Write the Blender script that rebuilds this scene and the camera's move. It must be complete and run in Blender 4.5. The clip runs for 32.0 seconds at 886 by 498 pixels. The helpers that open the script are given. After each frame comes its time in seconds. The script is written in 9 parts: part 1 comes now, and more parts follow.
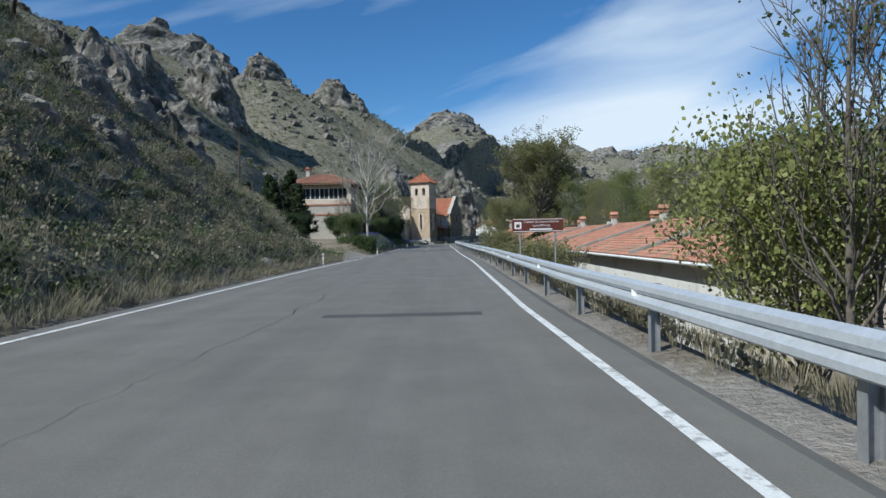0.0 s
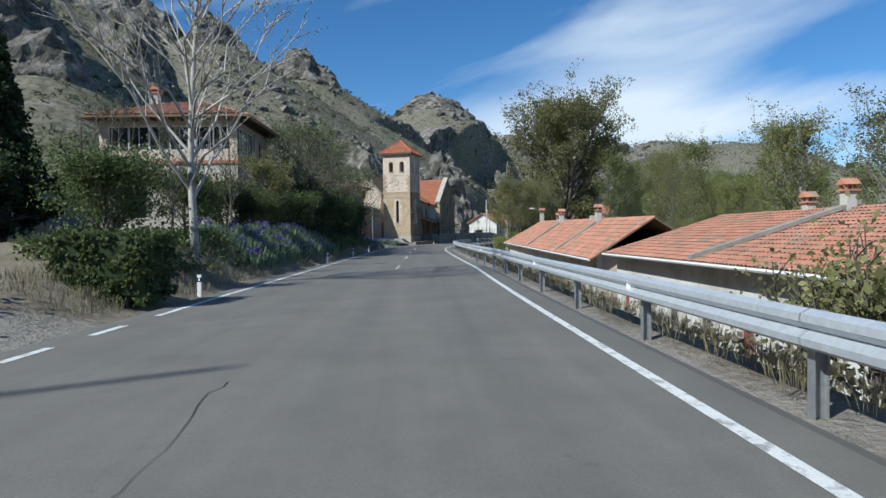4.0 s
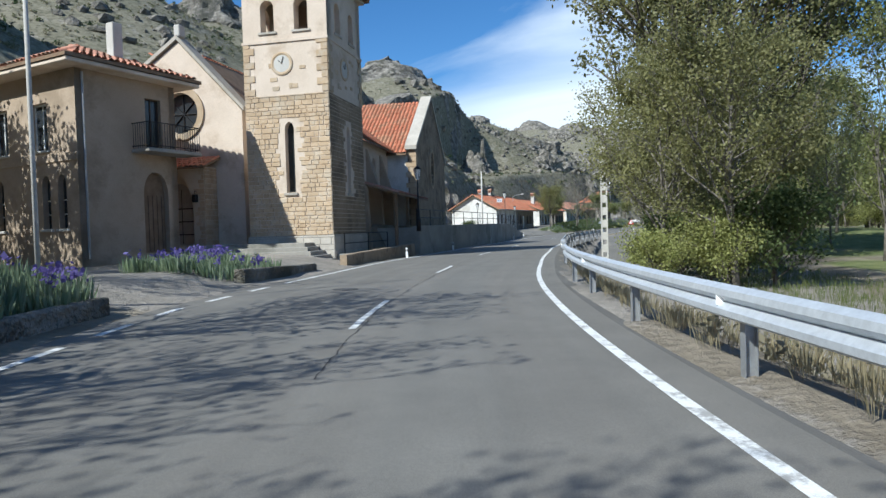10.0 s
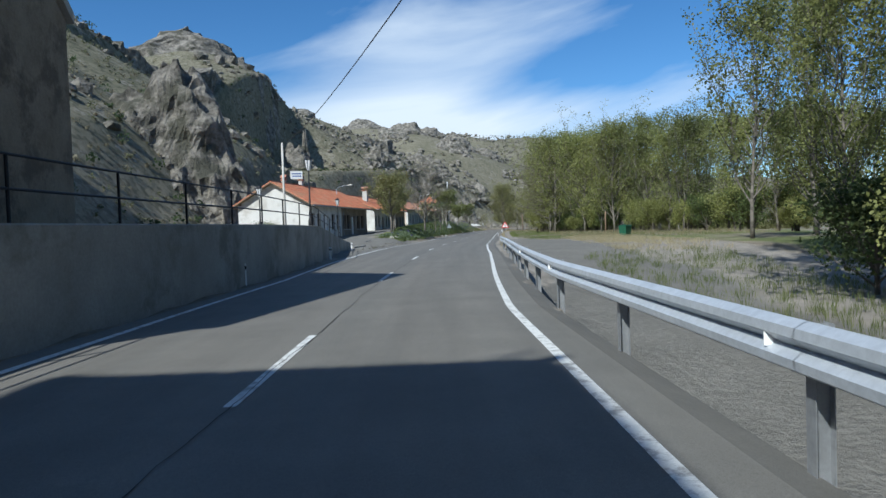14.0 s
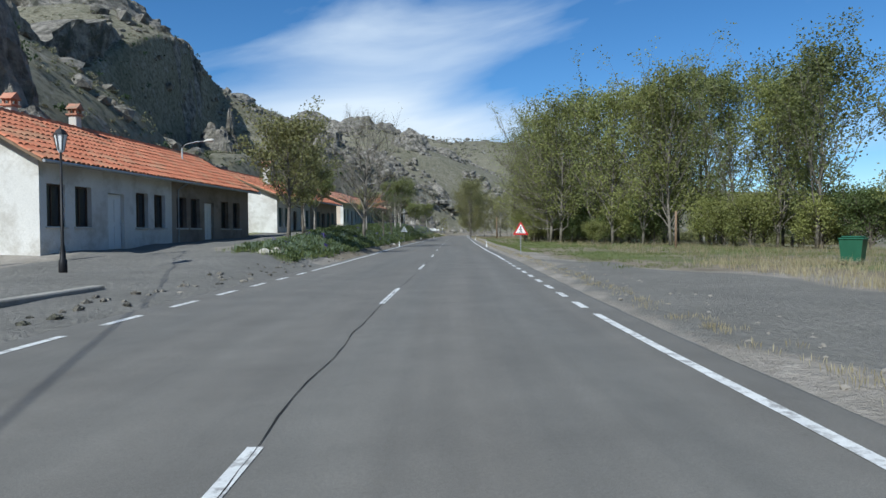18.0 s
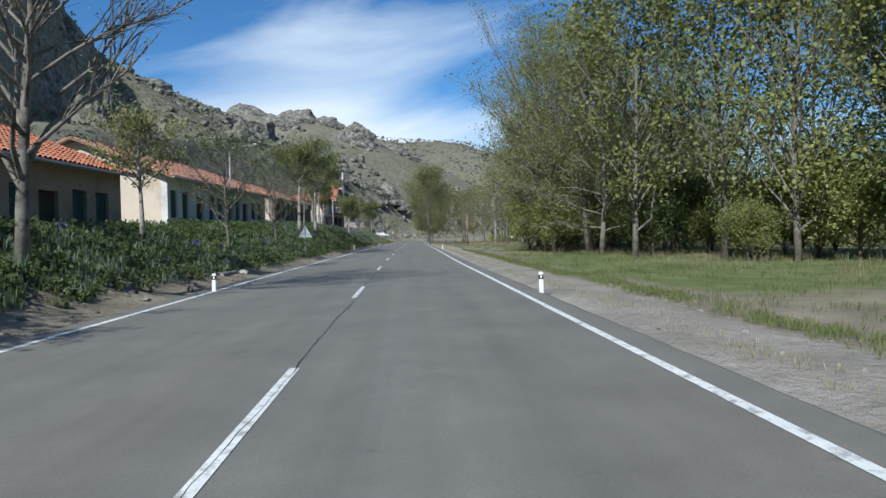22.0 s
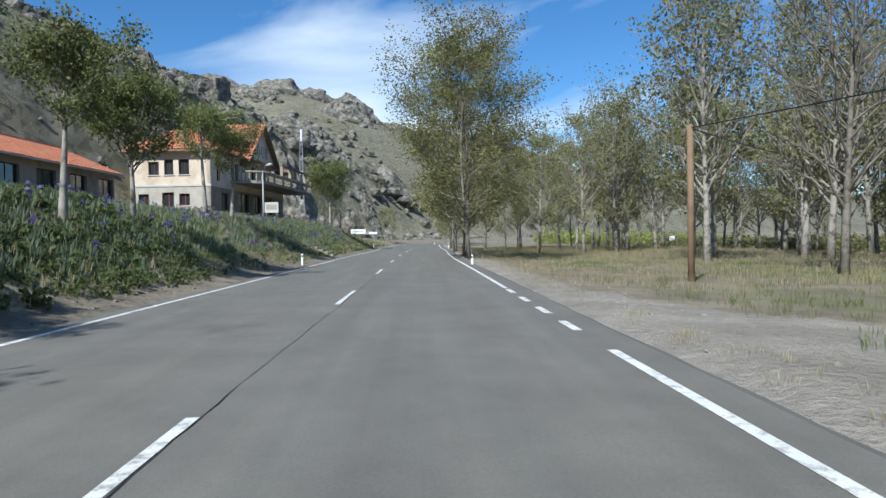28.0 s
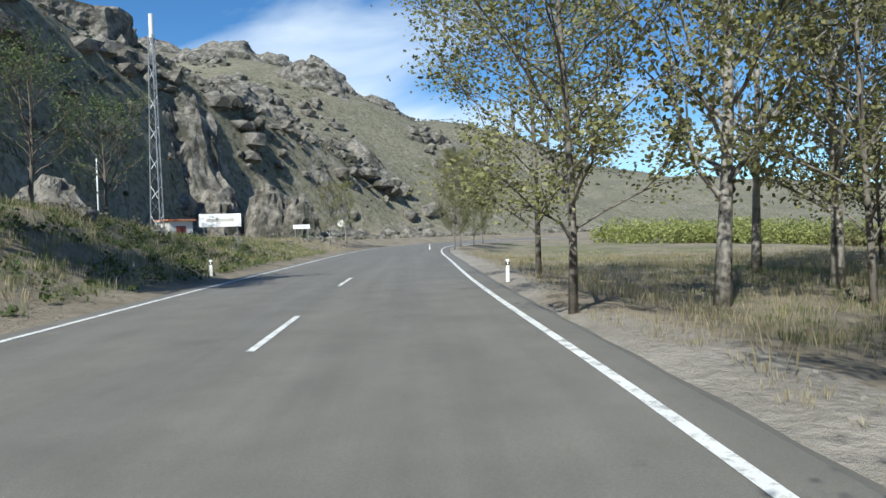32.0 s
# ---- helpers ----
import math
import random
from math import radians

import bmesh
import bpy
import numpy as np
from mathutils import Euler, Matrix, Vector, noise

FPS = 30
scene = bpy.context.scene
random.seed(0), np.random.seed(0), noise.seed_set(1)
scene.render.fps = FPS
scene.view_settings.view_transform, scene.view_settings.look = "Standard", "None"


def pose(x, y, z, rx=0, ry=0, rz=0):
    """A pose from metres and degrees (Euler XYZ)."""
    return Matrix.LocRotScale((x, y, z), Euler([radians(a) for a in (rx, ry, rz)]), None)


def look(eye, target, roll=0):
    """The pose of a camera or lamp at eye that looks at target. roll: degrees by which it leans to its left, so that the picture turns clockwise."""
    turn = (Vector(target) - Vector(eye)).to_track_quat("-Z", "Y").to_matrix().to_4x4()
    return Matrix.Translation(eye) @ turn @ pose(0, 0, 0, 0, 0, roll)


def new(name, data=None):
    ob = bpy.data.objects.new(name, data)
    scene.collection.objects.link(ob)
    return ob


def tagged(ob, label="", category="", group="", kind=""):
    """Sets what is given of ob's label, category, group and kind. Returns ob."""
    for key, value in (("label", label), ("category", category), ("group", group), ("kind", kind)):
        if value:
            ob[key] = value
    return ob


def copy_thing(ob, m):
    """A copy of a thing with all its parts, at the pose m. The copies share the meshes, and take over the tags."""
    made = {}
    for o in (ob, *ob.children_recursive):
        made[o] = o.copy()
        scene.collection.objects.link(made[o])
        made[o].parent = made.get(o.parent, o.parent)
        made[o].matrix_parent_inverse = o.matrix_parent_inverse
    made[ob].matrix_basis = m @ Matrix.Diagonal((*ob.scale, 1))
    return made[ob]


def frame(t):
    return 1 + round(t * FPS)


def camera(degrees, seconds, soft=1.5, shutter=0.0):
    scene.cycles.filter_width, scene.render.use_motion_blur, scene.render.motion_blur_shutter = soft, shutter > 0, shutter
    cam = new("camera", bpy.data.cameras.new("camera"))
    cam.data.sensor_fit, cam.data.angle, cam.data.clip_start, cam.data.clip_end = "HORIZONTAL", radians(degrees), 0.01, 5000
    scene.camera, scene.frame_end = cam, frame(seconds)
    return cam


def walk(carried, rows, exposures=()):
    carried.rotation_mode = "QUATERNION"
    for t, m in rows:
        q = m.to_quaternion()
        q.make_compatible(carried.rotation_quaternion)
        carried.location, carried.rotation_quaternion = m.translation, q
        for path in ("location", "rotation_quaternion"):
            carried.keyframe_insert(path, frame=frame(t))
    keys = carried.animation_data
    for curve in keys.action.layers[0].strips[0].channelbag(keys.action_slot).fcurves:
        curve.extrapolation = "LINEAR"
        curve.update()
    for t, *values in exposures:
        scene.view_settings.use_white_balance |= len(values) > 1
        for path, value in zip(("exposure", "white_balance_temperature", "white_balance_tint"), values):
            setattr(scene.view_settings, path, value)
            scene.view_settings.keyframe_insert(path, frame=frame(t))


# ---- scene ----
cam = camera(68.1, 32.0)
PATH = [
    (0.0, (-0.000, -0.000, 1.392, 88.99, 1.27, -0.00)),
    (0.5, (-0.087, 5.826, 1.387, 88.88, 1.19, -0.93)),
    (1.0, (-0.093, 11.672, 1.377, 88.75, 1.16, -1.60)),
    (1.5, (-0.200, 17.536, 1.375, 88.41, 1.49, -1.86)),
    (2.0, (-0.299, 23.465, 1.420, 88.65, 1.52, -1.87)),
    (2.5, (-0.398, 29.355, 1.400, 88.70, 1.42, -1.76)),
    (3.0, (-0.409, 35.243, 1.416, 88.81, 0.99, -1.66)),
    (3.5, (-0.543, 41.095, 1.422, 88.68, 0.87, -1.53)),
    (5.5, (-1.079, 64.441, 1.403, 89.09, 0.60, -1.83)),
    (6.0, (-1.080, 70.209, 1.407, 88.90, 0.89, -1.95)),
    (6.5, (-1.146, 75.929, 1.404, 88.84, 0.80, -2.17)),
    (7.0, (-1.178, 81.581, 1.404, 88.52, 0.65, -2.35)),
    (7.5, (-1.200, 87.149, 1.400, 88.30, 0.59, -2.84)),
    (8.0, (-1.153, 92.649, 1.396, 88.22, 0.81, -3.40)),
    (8.5, (-1.078, 98.086, 1.399, 88.13, 0.98, -3.83)),
    (9.0, (-0.954, 103.474, 1.392, 88.13, 1.27, -4.32)),
    (9.5, (-0.805, 108.771, 1.393, 88.11, 1.61, -4.75)),
    (10.0, (-0.549, 114.010, 1.394, 88.23, 1.67, -5.22)),
    (10.5, (-0.233, 119.144, 1.392, 88.17, 1.53, -6.81)),
    (11.0, (0.349, 124.195, 1.396, 88.08, 1.24, -11.07)),
    (11.5, (1.143, 129.118, 1.403, 87.85, 1.30, -13.75)),
    (12.0, (2.132, 133.941, 1.397, 88.12, 1.44, -16.05)),
    (12.5, (3.493, 138.636, 1.416, 88.20, 1.29, -18.01)),
    (13.0, (4.825, 143.265, 1.382, 87.98, 1.55, -19.64)),
    (13.5, (6.377, 147.864, 1.397, 88.12, 1.82, -19.83)),
    (15.5, (13.026, 167.135, 1.406, 88.52, 1.81, -21.81)),
    (16.0, (14.853, 172.094, 1.398, 88.70, 1.31, -23.23)),
    (16.5, (16.768, 177.081, 1.406, 88.85, 1.24, -23.91)),
    (17.0, (18.779, 182.158, 1.409, 88.67, 0.92, -23.53)),
    (17.5, (20.710, 187.330, 1.409, 88.60, 0.79, -23.48)),
    (18.0, (22.719, 192.568, 1.407, 88.56, 0.32, -24.00)),
    (18.5, (24.868, 197.812, 1.406, 88.55, 0.79, -25.92)),
    (19.0, (27.237, 203.056, 1.400, 88.53, 0.83, -27.48)),
    (19.5, (29.735, 208.280, 1.409, 88.49, 1.00, -27.87)),
    (20.0, (32.280, 213.531, 1.393, 88.43, 0.99, -27.73)),
    (20.5, (34.749, 218.858, 1.401, 88.49, 0.58, -27.68)),
    (21.0, (37.360, 224.232, 1.400, 88.42, 0.80, -27.47)),
    (21.5, (39.829, 229.656, 1.381, 88.58, 0.93, -27.64)),
    (22.0, (42.456, 235.268, 1.393, 88.92, 1.15, -28.16)),
    (22.5, (45.229, 240.861, 1.385, 88.88, 1.54, -28.29)),
    (23.0, (47.994, 246.677, 1.398, 88.89, 1.65, -28.38)),
    (23.5, (50.893, 252.622, 1.396, 88.72, 1.94, -28.26)),
    (24.0, (53.822, 258.803, 1.401, 88.80, 1.96, -28.08)),
    (24.5, (56.854, 265.183, 1.405, 88.88, 1.45, -28.01)),
    (25.0, (59.993, 271.758, 1.403, 88.92, 1.28, -28.23)),
    (25.5, (63.302, 278.435, 1.400, 89.02, 1.32, -28.14)),
    (27.5, (77.190, 307.328, 1.405, 88.92, 1.21, -27.50)),
    (28.0, (80.714, 314.930, 1.411, 88.97, 0.91, -27.62)),
    (28.5, (84.319, 322.507, 1.418, 88.88, 0.80, -27.68)),
    (29.0, (87.890, 330.155, 1.415, 88.79, 1.26, -27.73)),
    (29.5, (91.623, 337.697, 1.397, 88.72, 1.65, -27.81)),
    (30.0, (95.215, 345.385, 1.386, 88.76, 1.92, -28.13)),
    (30.5, (98.806, 353.067, 1.394, 88.86, 1.69, -28.44)),
    (31.0, (102.636, 360.581, 1.404, 89.11, 1.04, -28.78)),
    (31.5, (106.588, 367.962, 1.409, 88.73, 1.40, -28.64)),
    (32.0, (110.591, 375.324, 1.407, 88.67, 1.55, -28.69)),
]
walk(cam, [(t, pose(*p)) for t, p in PATH], exposures=((0.0, 0.02, 5780.0, 4.0), (5.0, 0.12, 5780.0, 4.0), (8.0, 0.46, 5780.0, 4.0), (11.0, 0.34, 5780.0, 4.0), (16.0, 0.06, 5750.0, 4.0), (24.0, 0.22, 5820.0, 4.0), (29.0, 0.40, 5850.0, 4.0), (32.0, 0.42, 6050.0, 4.0)))

# ---- light ----
SUN_DIR = Vector((-0.60, -0.435, 0.67)).normalized()
world = bpy.data.worlds.new("sky")
scene.world = world
world.use_nodes = True
wt = world.node_tree
wt.nodes.clear()


def wn(kind, **kw):
    n = wt.nodes.new(kind)
    for k, v in kw.items():
        n.inputs[k].default_value = v
    return n


w_out = wn("ShaderNodeOutputWorld")
w_bg = wn("ShaderNodeBackground", Strength=0.106)
w_sky = wn("ShaderNodeTexSky")
w_sky.sky_type = "NISHITA"
w_sky.sun_disc = False
w_sky.sun_elevation = radians(42)
w_sky.sun_rotation = radians(234)
w_sky.altitude = 1200
w_sky.air_density = 1.0
w_sky.dust_density = 0.2
w_sky.ozone_density = 4.0
w_co = wn("ShaderNodeTexCoord")
w_sep = wn("ShaderNodeSeparateXYZ")


def wmath(op, a, b=None, clamp=False):
    n = wt.nodes.new("ShaderNodeMath")
    n.operation = op
    n.use_clamp = clamp
    for i, q in enumerate((a, b)):
        if q is None:
            continue
        if isinstance(q, (int, float)):
            n.inputs[i].default_value = q
        else:
            wt.links.new(q, n.inputs[i])
    return n.outputs[0]


wt.links.new(w_co.outputs["Generated"], w_sep.inputs[0])
w_az = wmath("ARCTAN2", w_sep.outputs["X"], w_sep.outputs["Y"])
w_el = wmath("ARCSINE", w_sep.outputs["Z"])
# thin streaks of cirrus, rising to the right
w_cmb = wn("ShaderNodeCombineXYZ")
wt.links.new(w_az, w_cmb.inputs[0])
wt.links.new(wmath("SUBTRACT", w_el, wmath("MULTIPLY", w_az, 0.22)), w_cmb.inputs[1])
w_map = wn("ShaderNodeMapping")
w_map.inputs["Scale"].default_value = (1.7, 8.0, 1)
w_map.inputs["Location"].default_value = (3.1, 1.45, 0)
wt.links.new(w_cmb.outputs[0], w_map.inputs["Vector"])
w_noise = wn("ShaderNodeTexNoise", Scale=1.0, Detail=8.0, Roughness=0.5, Distortion=0.5)
wt.links.new(w_map.outputs[0], w_noise.inputs["Vector"])
# cirrus thickens towards the north-east and low over the horizon
w_dn = wmath("DIVIDE", wmath("SUBTRACT", w_az, 0.36), 0.30)
w_de = wmath("DIVIDE", wmath("SUBTRACT", wmath("SUBTRACT", w_el, wmath("MULTIPLY", w_az, 0.20)), 0.17), 0.085)
w_g = wmath("EXPONENT", wmath("MULTIPLY", wmath("ADD", wmath("MULTIPLY", w_dn, w_dn), wmath("MULTIPLY", w_de, w_de)), -1.0))
w_de2 = wmath("DIVIDE", wmath("SUBTRACT", w_el, 0.14), 0.05)
w_dn2 = wmath("DIVIDE", wmath("SUBTRACT", w_az, 0.45), 0.5)
w_g2 = wmath("EXPONENT", wmath("MULTIPLY", wmath("ADD", wmath("MULTIPLY", w_dn2, w_dn2), wmath("MULTIPLY", w_de2, w_de2)), -1.0))
w_sum = wmath("ADD", w_noise.outputs[0], wmath("ADD", wmath("MULTIPLY", w_g, 0.31), wmath("MULTIPLY", w_g2, 0.27)))
w_ramp = wn("ShaderNodeMapRange")
w_ramp.inputs["From Min"].default_value = 0.54
w_ramp.inputs["From Max"].default_value = 0.92
wt.links.new(w_sum, w_ramp.inputs["Value"])
w_mix = wn("ShaderNodeMixRGB")
w_mix.inputs[2].default_value = (7.4, 7.8, 8.3, 1)
lk = wt.links.new
lk(w_ramp.outputs[0], w_mix.inputs[0])
w_hs = wn("ShaderNodeHueSaturation", Saturation=1.18)
lk(w_sky.outputs[0], w_hs.inputs["Color"])
lk(w_hs.outputs[0], w_mix.inputs[1])
lk(w_mix.outputs[0], w_bg.inputs["Color"])
lk(w_bg.outputs[0], w_out.inputs[0])

sun = new("sun", bpy.data.lights.new("sun", "SUN"))
sun.data.energy = 5.0
sun.data.angle = radians(0.55)
sun.data.color = (1.0, 0.95, 0.87)
sun.matrix_world = look(SUN_DIR * 50, (0, 0, 0))


# ---- materials ----
def rgb(c):
    return (c[0], c[1], c[2], 1.0)


def mat(name, a, b, scale=2.0, fine=30.0, rough=0.85, bump=0.3, dist=0.02, metal=0.0, fac=0.5, c=None, cscale=0.3, spread=0.25, rand=0.0, spec=0.3):
    """Two-tone weathered surface: large blotches a to b, fine grain in value and relief, optional stain colour c."""
    m = bpy.data.materials.new(name)
    m.use_nodes = True
    nt = m.node_tree
    bs = nt.nodes["Principled BSDF"]
    bs.inputs["Roughness"].default_value = rough
    bs.inputs["Metallic"].default_value = metal
    bs.inputs["Specular IOR Level"].default_value = spec
    geo = nt.nodes.new("ShaderNodeNewGeometry")
    n1 = nt.nodes.new("ShaderNodeTexNoise")
    n1.inputs["Scale"].default_value = scale
    n1.inputs["Detail"].default_value = 5
    n1.inputs["Roughness"].default_value = 0.65
    n2 = nt.nodes.new("ShaderNodeTexNoise")
    n2.inputs["Scale"].default_value = fine
    n2.inputs["Detail"].default_value = 4
    n2.inputs["Roughness"].default_value = 0.7
    for n in (n1, n2):
        nt.links.new(geo.outputs["Position"], n.inputs["Vector"])
    r = nt.nodes.new("ShaderNodeValToRGB")
    r.color_ramp.elements[0].position = max(0.0, fac - spread)
    r.color_ramp.elements[1].position = min(1.0, fac + spread)
    r.color_ramp.elements[0].color = rgb(a)
    r.color_ramp.elements[1].color = rgb(b)
    nt.links.new(n1.outputs[0], r.inputs[0])
    col = r.outputs[0]
    if c is not None:
        n3 = nt.nodes.new("ShaderNodeTexNoise")
        n3.inputs["Scale"].default_value = cscale
        n3.inputs["Detail"].default_value = 6
        n3.inputs["Roughness"].default_value = 0.7
        nt.links.new(geo.outputs["Position"], n3.inputs["Vector"])
        r3 = nt.nodes.new("ShaderNodeValToRGB")
        r3.color_ramp.elements[0].position = 0.5
        r3.color_ramp.elements[1].position = 0.62
        nt.links.new(n3.outputs[0], r3.inputs[0])
        mx = nt.nodes.new("ShaderNodeMixRGB")
        mx.inputs[2].default_value = rgb(c)
        nt.links.new(r3.outputs[0], mx.inputs[0])
        nt.links.new(col, mx.inputs[1])
        col = mx.outputs[0]
    hv = nt.nodes.new("ShaderNodeHueSaturation")
    mr = nt.nodes.new("ShaderNodeMapRange")
    mr.inputs["To Min"].default_value = 0.72
    mr.inputs["To Max"].default_value = 1.28
    nt.links.new(n2.outputs[0], mr.inputs["Value"])
    val = mr.outputs[0]
    if rand > 0:
        oi = nt.nodes.new("ShaderNodeObjectInfo")
        gi = nt.nodes.new("ShaderNodeNewGeometry")
        ad = nt.nodes.new("ShaderNodeMath")
        ad.operation = "ADD"
        nt.links.new(oi.outputs["Random"], ad.inputs[0])
        nt.links.new(gi.outputs["Random Per Island"], ad.inputs[1])
        m2 = nt.nodes.new("ShaderNodeMapRange")
        m2.inputs["From Max"].default_value = 2.0
        m2.inputs["To Min"].default_value = 1 - rand
        m2.inputs["To Max"].default_value = 1 + rand
        nt.links.new(ad.outputs[0], m2.inputs["Value"])
        mm = nt.nodes.new("ShaderNodeMath")
        mm.operation = "MULTIPLY"
        nt.links.new(val, mm.inputs[0])
        nt.links.new(m2.outputs[0], mm.inputs[1])
        val = mm.outputs[0]
    nt.links.new(val, hv.inputs["Value"])
    nt.links.new(col, hv.inputs["Color"])
    nt.links.new(hv.outputs[0], bs.inputs["Base Color"])
    if bump > 0:
        bp = nt.nodes.new("ShaderNodeBump")
        bp.inputs["Strength"].default_value = bump
        bp.inputs["Distance"].default_value = dist
        nt.links.new(n2.outputs[0], bp.inputs["Height"])
        nt.links.new(bp.outputs[0], bs.inputs["Normal"])
    return m


def leaf_mat(name, a, b, c):
    """Thin leaf: colour varies leaf by leaf, some light comes through."""
    m = bpy.data.materials.new(name)
    m.use_nodes = True
    nt = m.node_tree
    bs = nt.nodes["Principled BSDF"]
    bs.inputs["Roughness"].default_value = 0.6
    bs.inputs["Specular IOR Level"].default_value = 0.25
    gi = nt.nodes.new("ShaderNodeNewGeometry")
    r = nt.nodes.new("ShaderNodeValToRGB")
    r.color_ramp.elements[0].color = rgb(a)
    r.color_ramp.elements[1].color = rgb(c)
    e = r.color_ramp.elements.new(0.5)
    e.color = rgb(b)
    nt.links.new(gi.outputs["Random Per Island"], r.inputs[0])
    oi = nt.nodes.new("ShaderNodeObjectInfo")
    mr = nt.nodes.new("ShaderNodeMapRange")
    mr.inputs["To Min"].default_value = 0.8
    mr.inputs["To Max"].default_value = 1.2
    nt.links.new(oi.outputs["Random"], mr.inputs["Value"])
    hv = nt.nodes.new("ShaderNodeHueSaturation")
    nt.links.new(mr.outputs[0], hv.inputs["Value"])
    nt.links.new(r.outputs[0], hv.inputs["Color"])
    nt.links.new(hv.outputs[0], bs.inputs["Base Color"])
    tr = nt.nodes.new("ShaderNodeBsdfTranslucent")
    nt.links.new(hv.outputs[0], tr.inputs["Color"])
    mx = nt.nodes.new("ShaderNodeMixShader")
    mx.inputs[0].default_value = 0.48
    nt.links.new(bs.outputs[0], mx.inputs[1])
    nt.links.new(tr.outputs[0], mx.inputs[2])
    nt.links.new(mx.outputs[0], nt.nodes["Material Output"].inputs[0])
    return m


def asphalt_mat():
    """Worn asphalt: pale aggregate in a dark binder, streaks along the wheel tracks, stains and faded patches. 'lane' gives metres across and along."""
    m = bpy.data.materials.new("asphalt")
    m.use_nodes = True
    nt = m.node_tree
    L = nt.links.new
    bs = nt.nodes["Principled BSDF"]
    bs.inputs["Roughness"].default_value = 0.78
    bs.inputs["Specular IOR Level"].default_value = 0.42
    geo = nt.nodes.new("ShaderNodeNewGeometry")
    at_ = nt.nodes.new("ShaderNodeAttribute")
    at_.attribute_name = "lane"

    def noi(scale, detail, rough, vec):
        n = nt.nodes.new("ShaderNodeTexNoise")
        n.inputs["Scale"].default_value = scale
        n.inputs["Detail"].default_value = detail
        n.inputs["Roughness"].default_value = rough
        L(vec, n.inputs["Vector"])
        return n.outputs[0]

    def span(fac, a, b, lo, hi):
        r = nt.nodes.new("ShaderNodeMapRange")
        for k_, v_ in (("From Min", a), ("From Max", b), ("To Min", lo), ("To Max", hi)):
            r.inputs[k_].default_value = v_
        L(fac, r.inputs["Value"])
        return r.outputs[0]

    def mul(a, b):
        n = nt.nodes.new("ShaderNodeMath")
        n.operation = "MULTIPLY"
        L(a, n.inputs[0])
        L(b, n.inputs[1])
        return n.outputs[0]

    mp = nt.nodes.new("ShaderNodeMapping")
    mp.inputs["Scale"].default_value = (1.0, 0.03, 1.0)
    L(at_.outputs["Vector"], mp.inputs["Vector"])
    pos = geo.outputs["Position"]
    grain, grit = noi(130, 2, 0.6, pos), noi(34, 3, 0.7, pos)
    value = mul(span(grain, 0.3, 0.7, 0.72, 1.28), span(grit, 0.3, 0.7, 0.88, 1.12))
    value = mul(value, span(noi(1.6, 4, 0.6, mp.outputs[0]), 0.25, 0.75, 0.86, 1.14))
    value = mul(value, span(noi(0.7, 6, 0.7, pos), 0.3, 0.7, 0.86, 1.14))
    value = mul(value, span(noi(0.32, 7, 0.75, pos), 0.60, 0.70, 1.0, 0.80))
    value = mul(value, span(noi(2.4, 5, 0.7, pos), 0.64, 0.72, 1.0, 0.78))
    tone = nt.nodes.new("ShaderNodeMixRGB")
    tone.inputs[1].default_value = rgb((0.154, 0.147, 0.130))
    tone.inputs[2].default_value = rgb((0.166, 0.153, 0.132))
    L(span(noi(0.9, 3, 0.5, mp.outputs[0]), 0.28, 0.74, 0.0, 1.0), tone.inputs[0])
    hv = nt.nodes.new("ShaderNodeHueSaturation")
    L(value, hv.inputs["Value"])
    L(tone.outputs[0], hv.inputs["Color"])
    L(hv.outputs[0], bs.inputs["Base Color"])
    bp = nt.nodes.new("ShaderNodeBump")
    bp.inputs["Strength"].default_value = 0.4
    bp.inputs["Distance"].default_value = 0.006
    L(grain, bp.inputs["Height"])
    L(bp.outputs[0], bs.inputs["Normal"])
    return m


M_ASPHALT = asphalt_mat()
M_PATCH = mat("asphalt_patch", (0.075, 0.073, 0.072), (0.10, 0.097, 0.094), 1.0, 60, 0.9, 0.3, 0.006)
M_CRACK = mat("crack_seal", (0.018, 0.017, 0.016), (0.035, 0.033, 0.03), 3, 40, 0.8, 0.2, 0.004)
M_PAINT = mat("road_paint", (0.62, 0.62, 0.60), (0.78, 0.78, 0.75), 1.5, 45, 0.6, 0.2, 0.003, c=(0.34, 0.33, 0.31), cscale=5.0)
M_GRAVEL = mat("gravel", (0.22, 0.20, 0.17), (0.34, 0.31, 0.27), 1.2, 40, 0.95, 0.6, 0.02)
M_GALV = mat("galvanised_steel", (0.50, 0.53, 0.56), (0.62, 0.65, 0.68), 1.2, 12, 0.42, 0.05, 0.002, metal=0.35, spec=0.5)
M_GALV_POST = mat("galvanised_post", (0.30, 0.31, 0.32), (0.42, 0.43, 0.44), 2.0, 20, 0.55, 0.05, 0.002, metal=0.6)
M_ROCK = mat("limestone", (0.085, 0.078, 0.066), (0.34, 0.31, 0.262), 0.45, 1.7, 0.95, 1.0, 0.7, spread=0.14, c=(0.085, 0.082, 0.062), cscale=0.16)
M_TILE = mat("clay_tile", (0.40, 0.125, 0.065), (0.58, 0.23, 0.13), 1.3, 18, 0.85, 0.2, 0.005, c=(0.42, 0.22, 0.13), cscale=0.8, rand=0.22)
M_TILE_OLD = mat("clay_tile_old", (0.40, 0.165, 0.105), (0.57, 0.29, 0.195), 1.1, 18, 0.9, 0.25, 0.006, c=(0.27, 0.21, 0.15), cscale=0.9, rand=0.25)
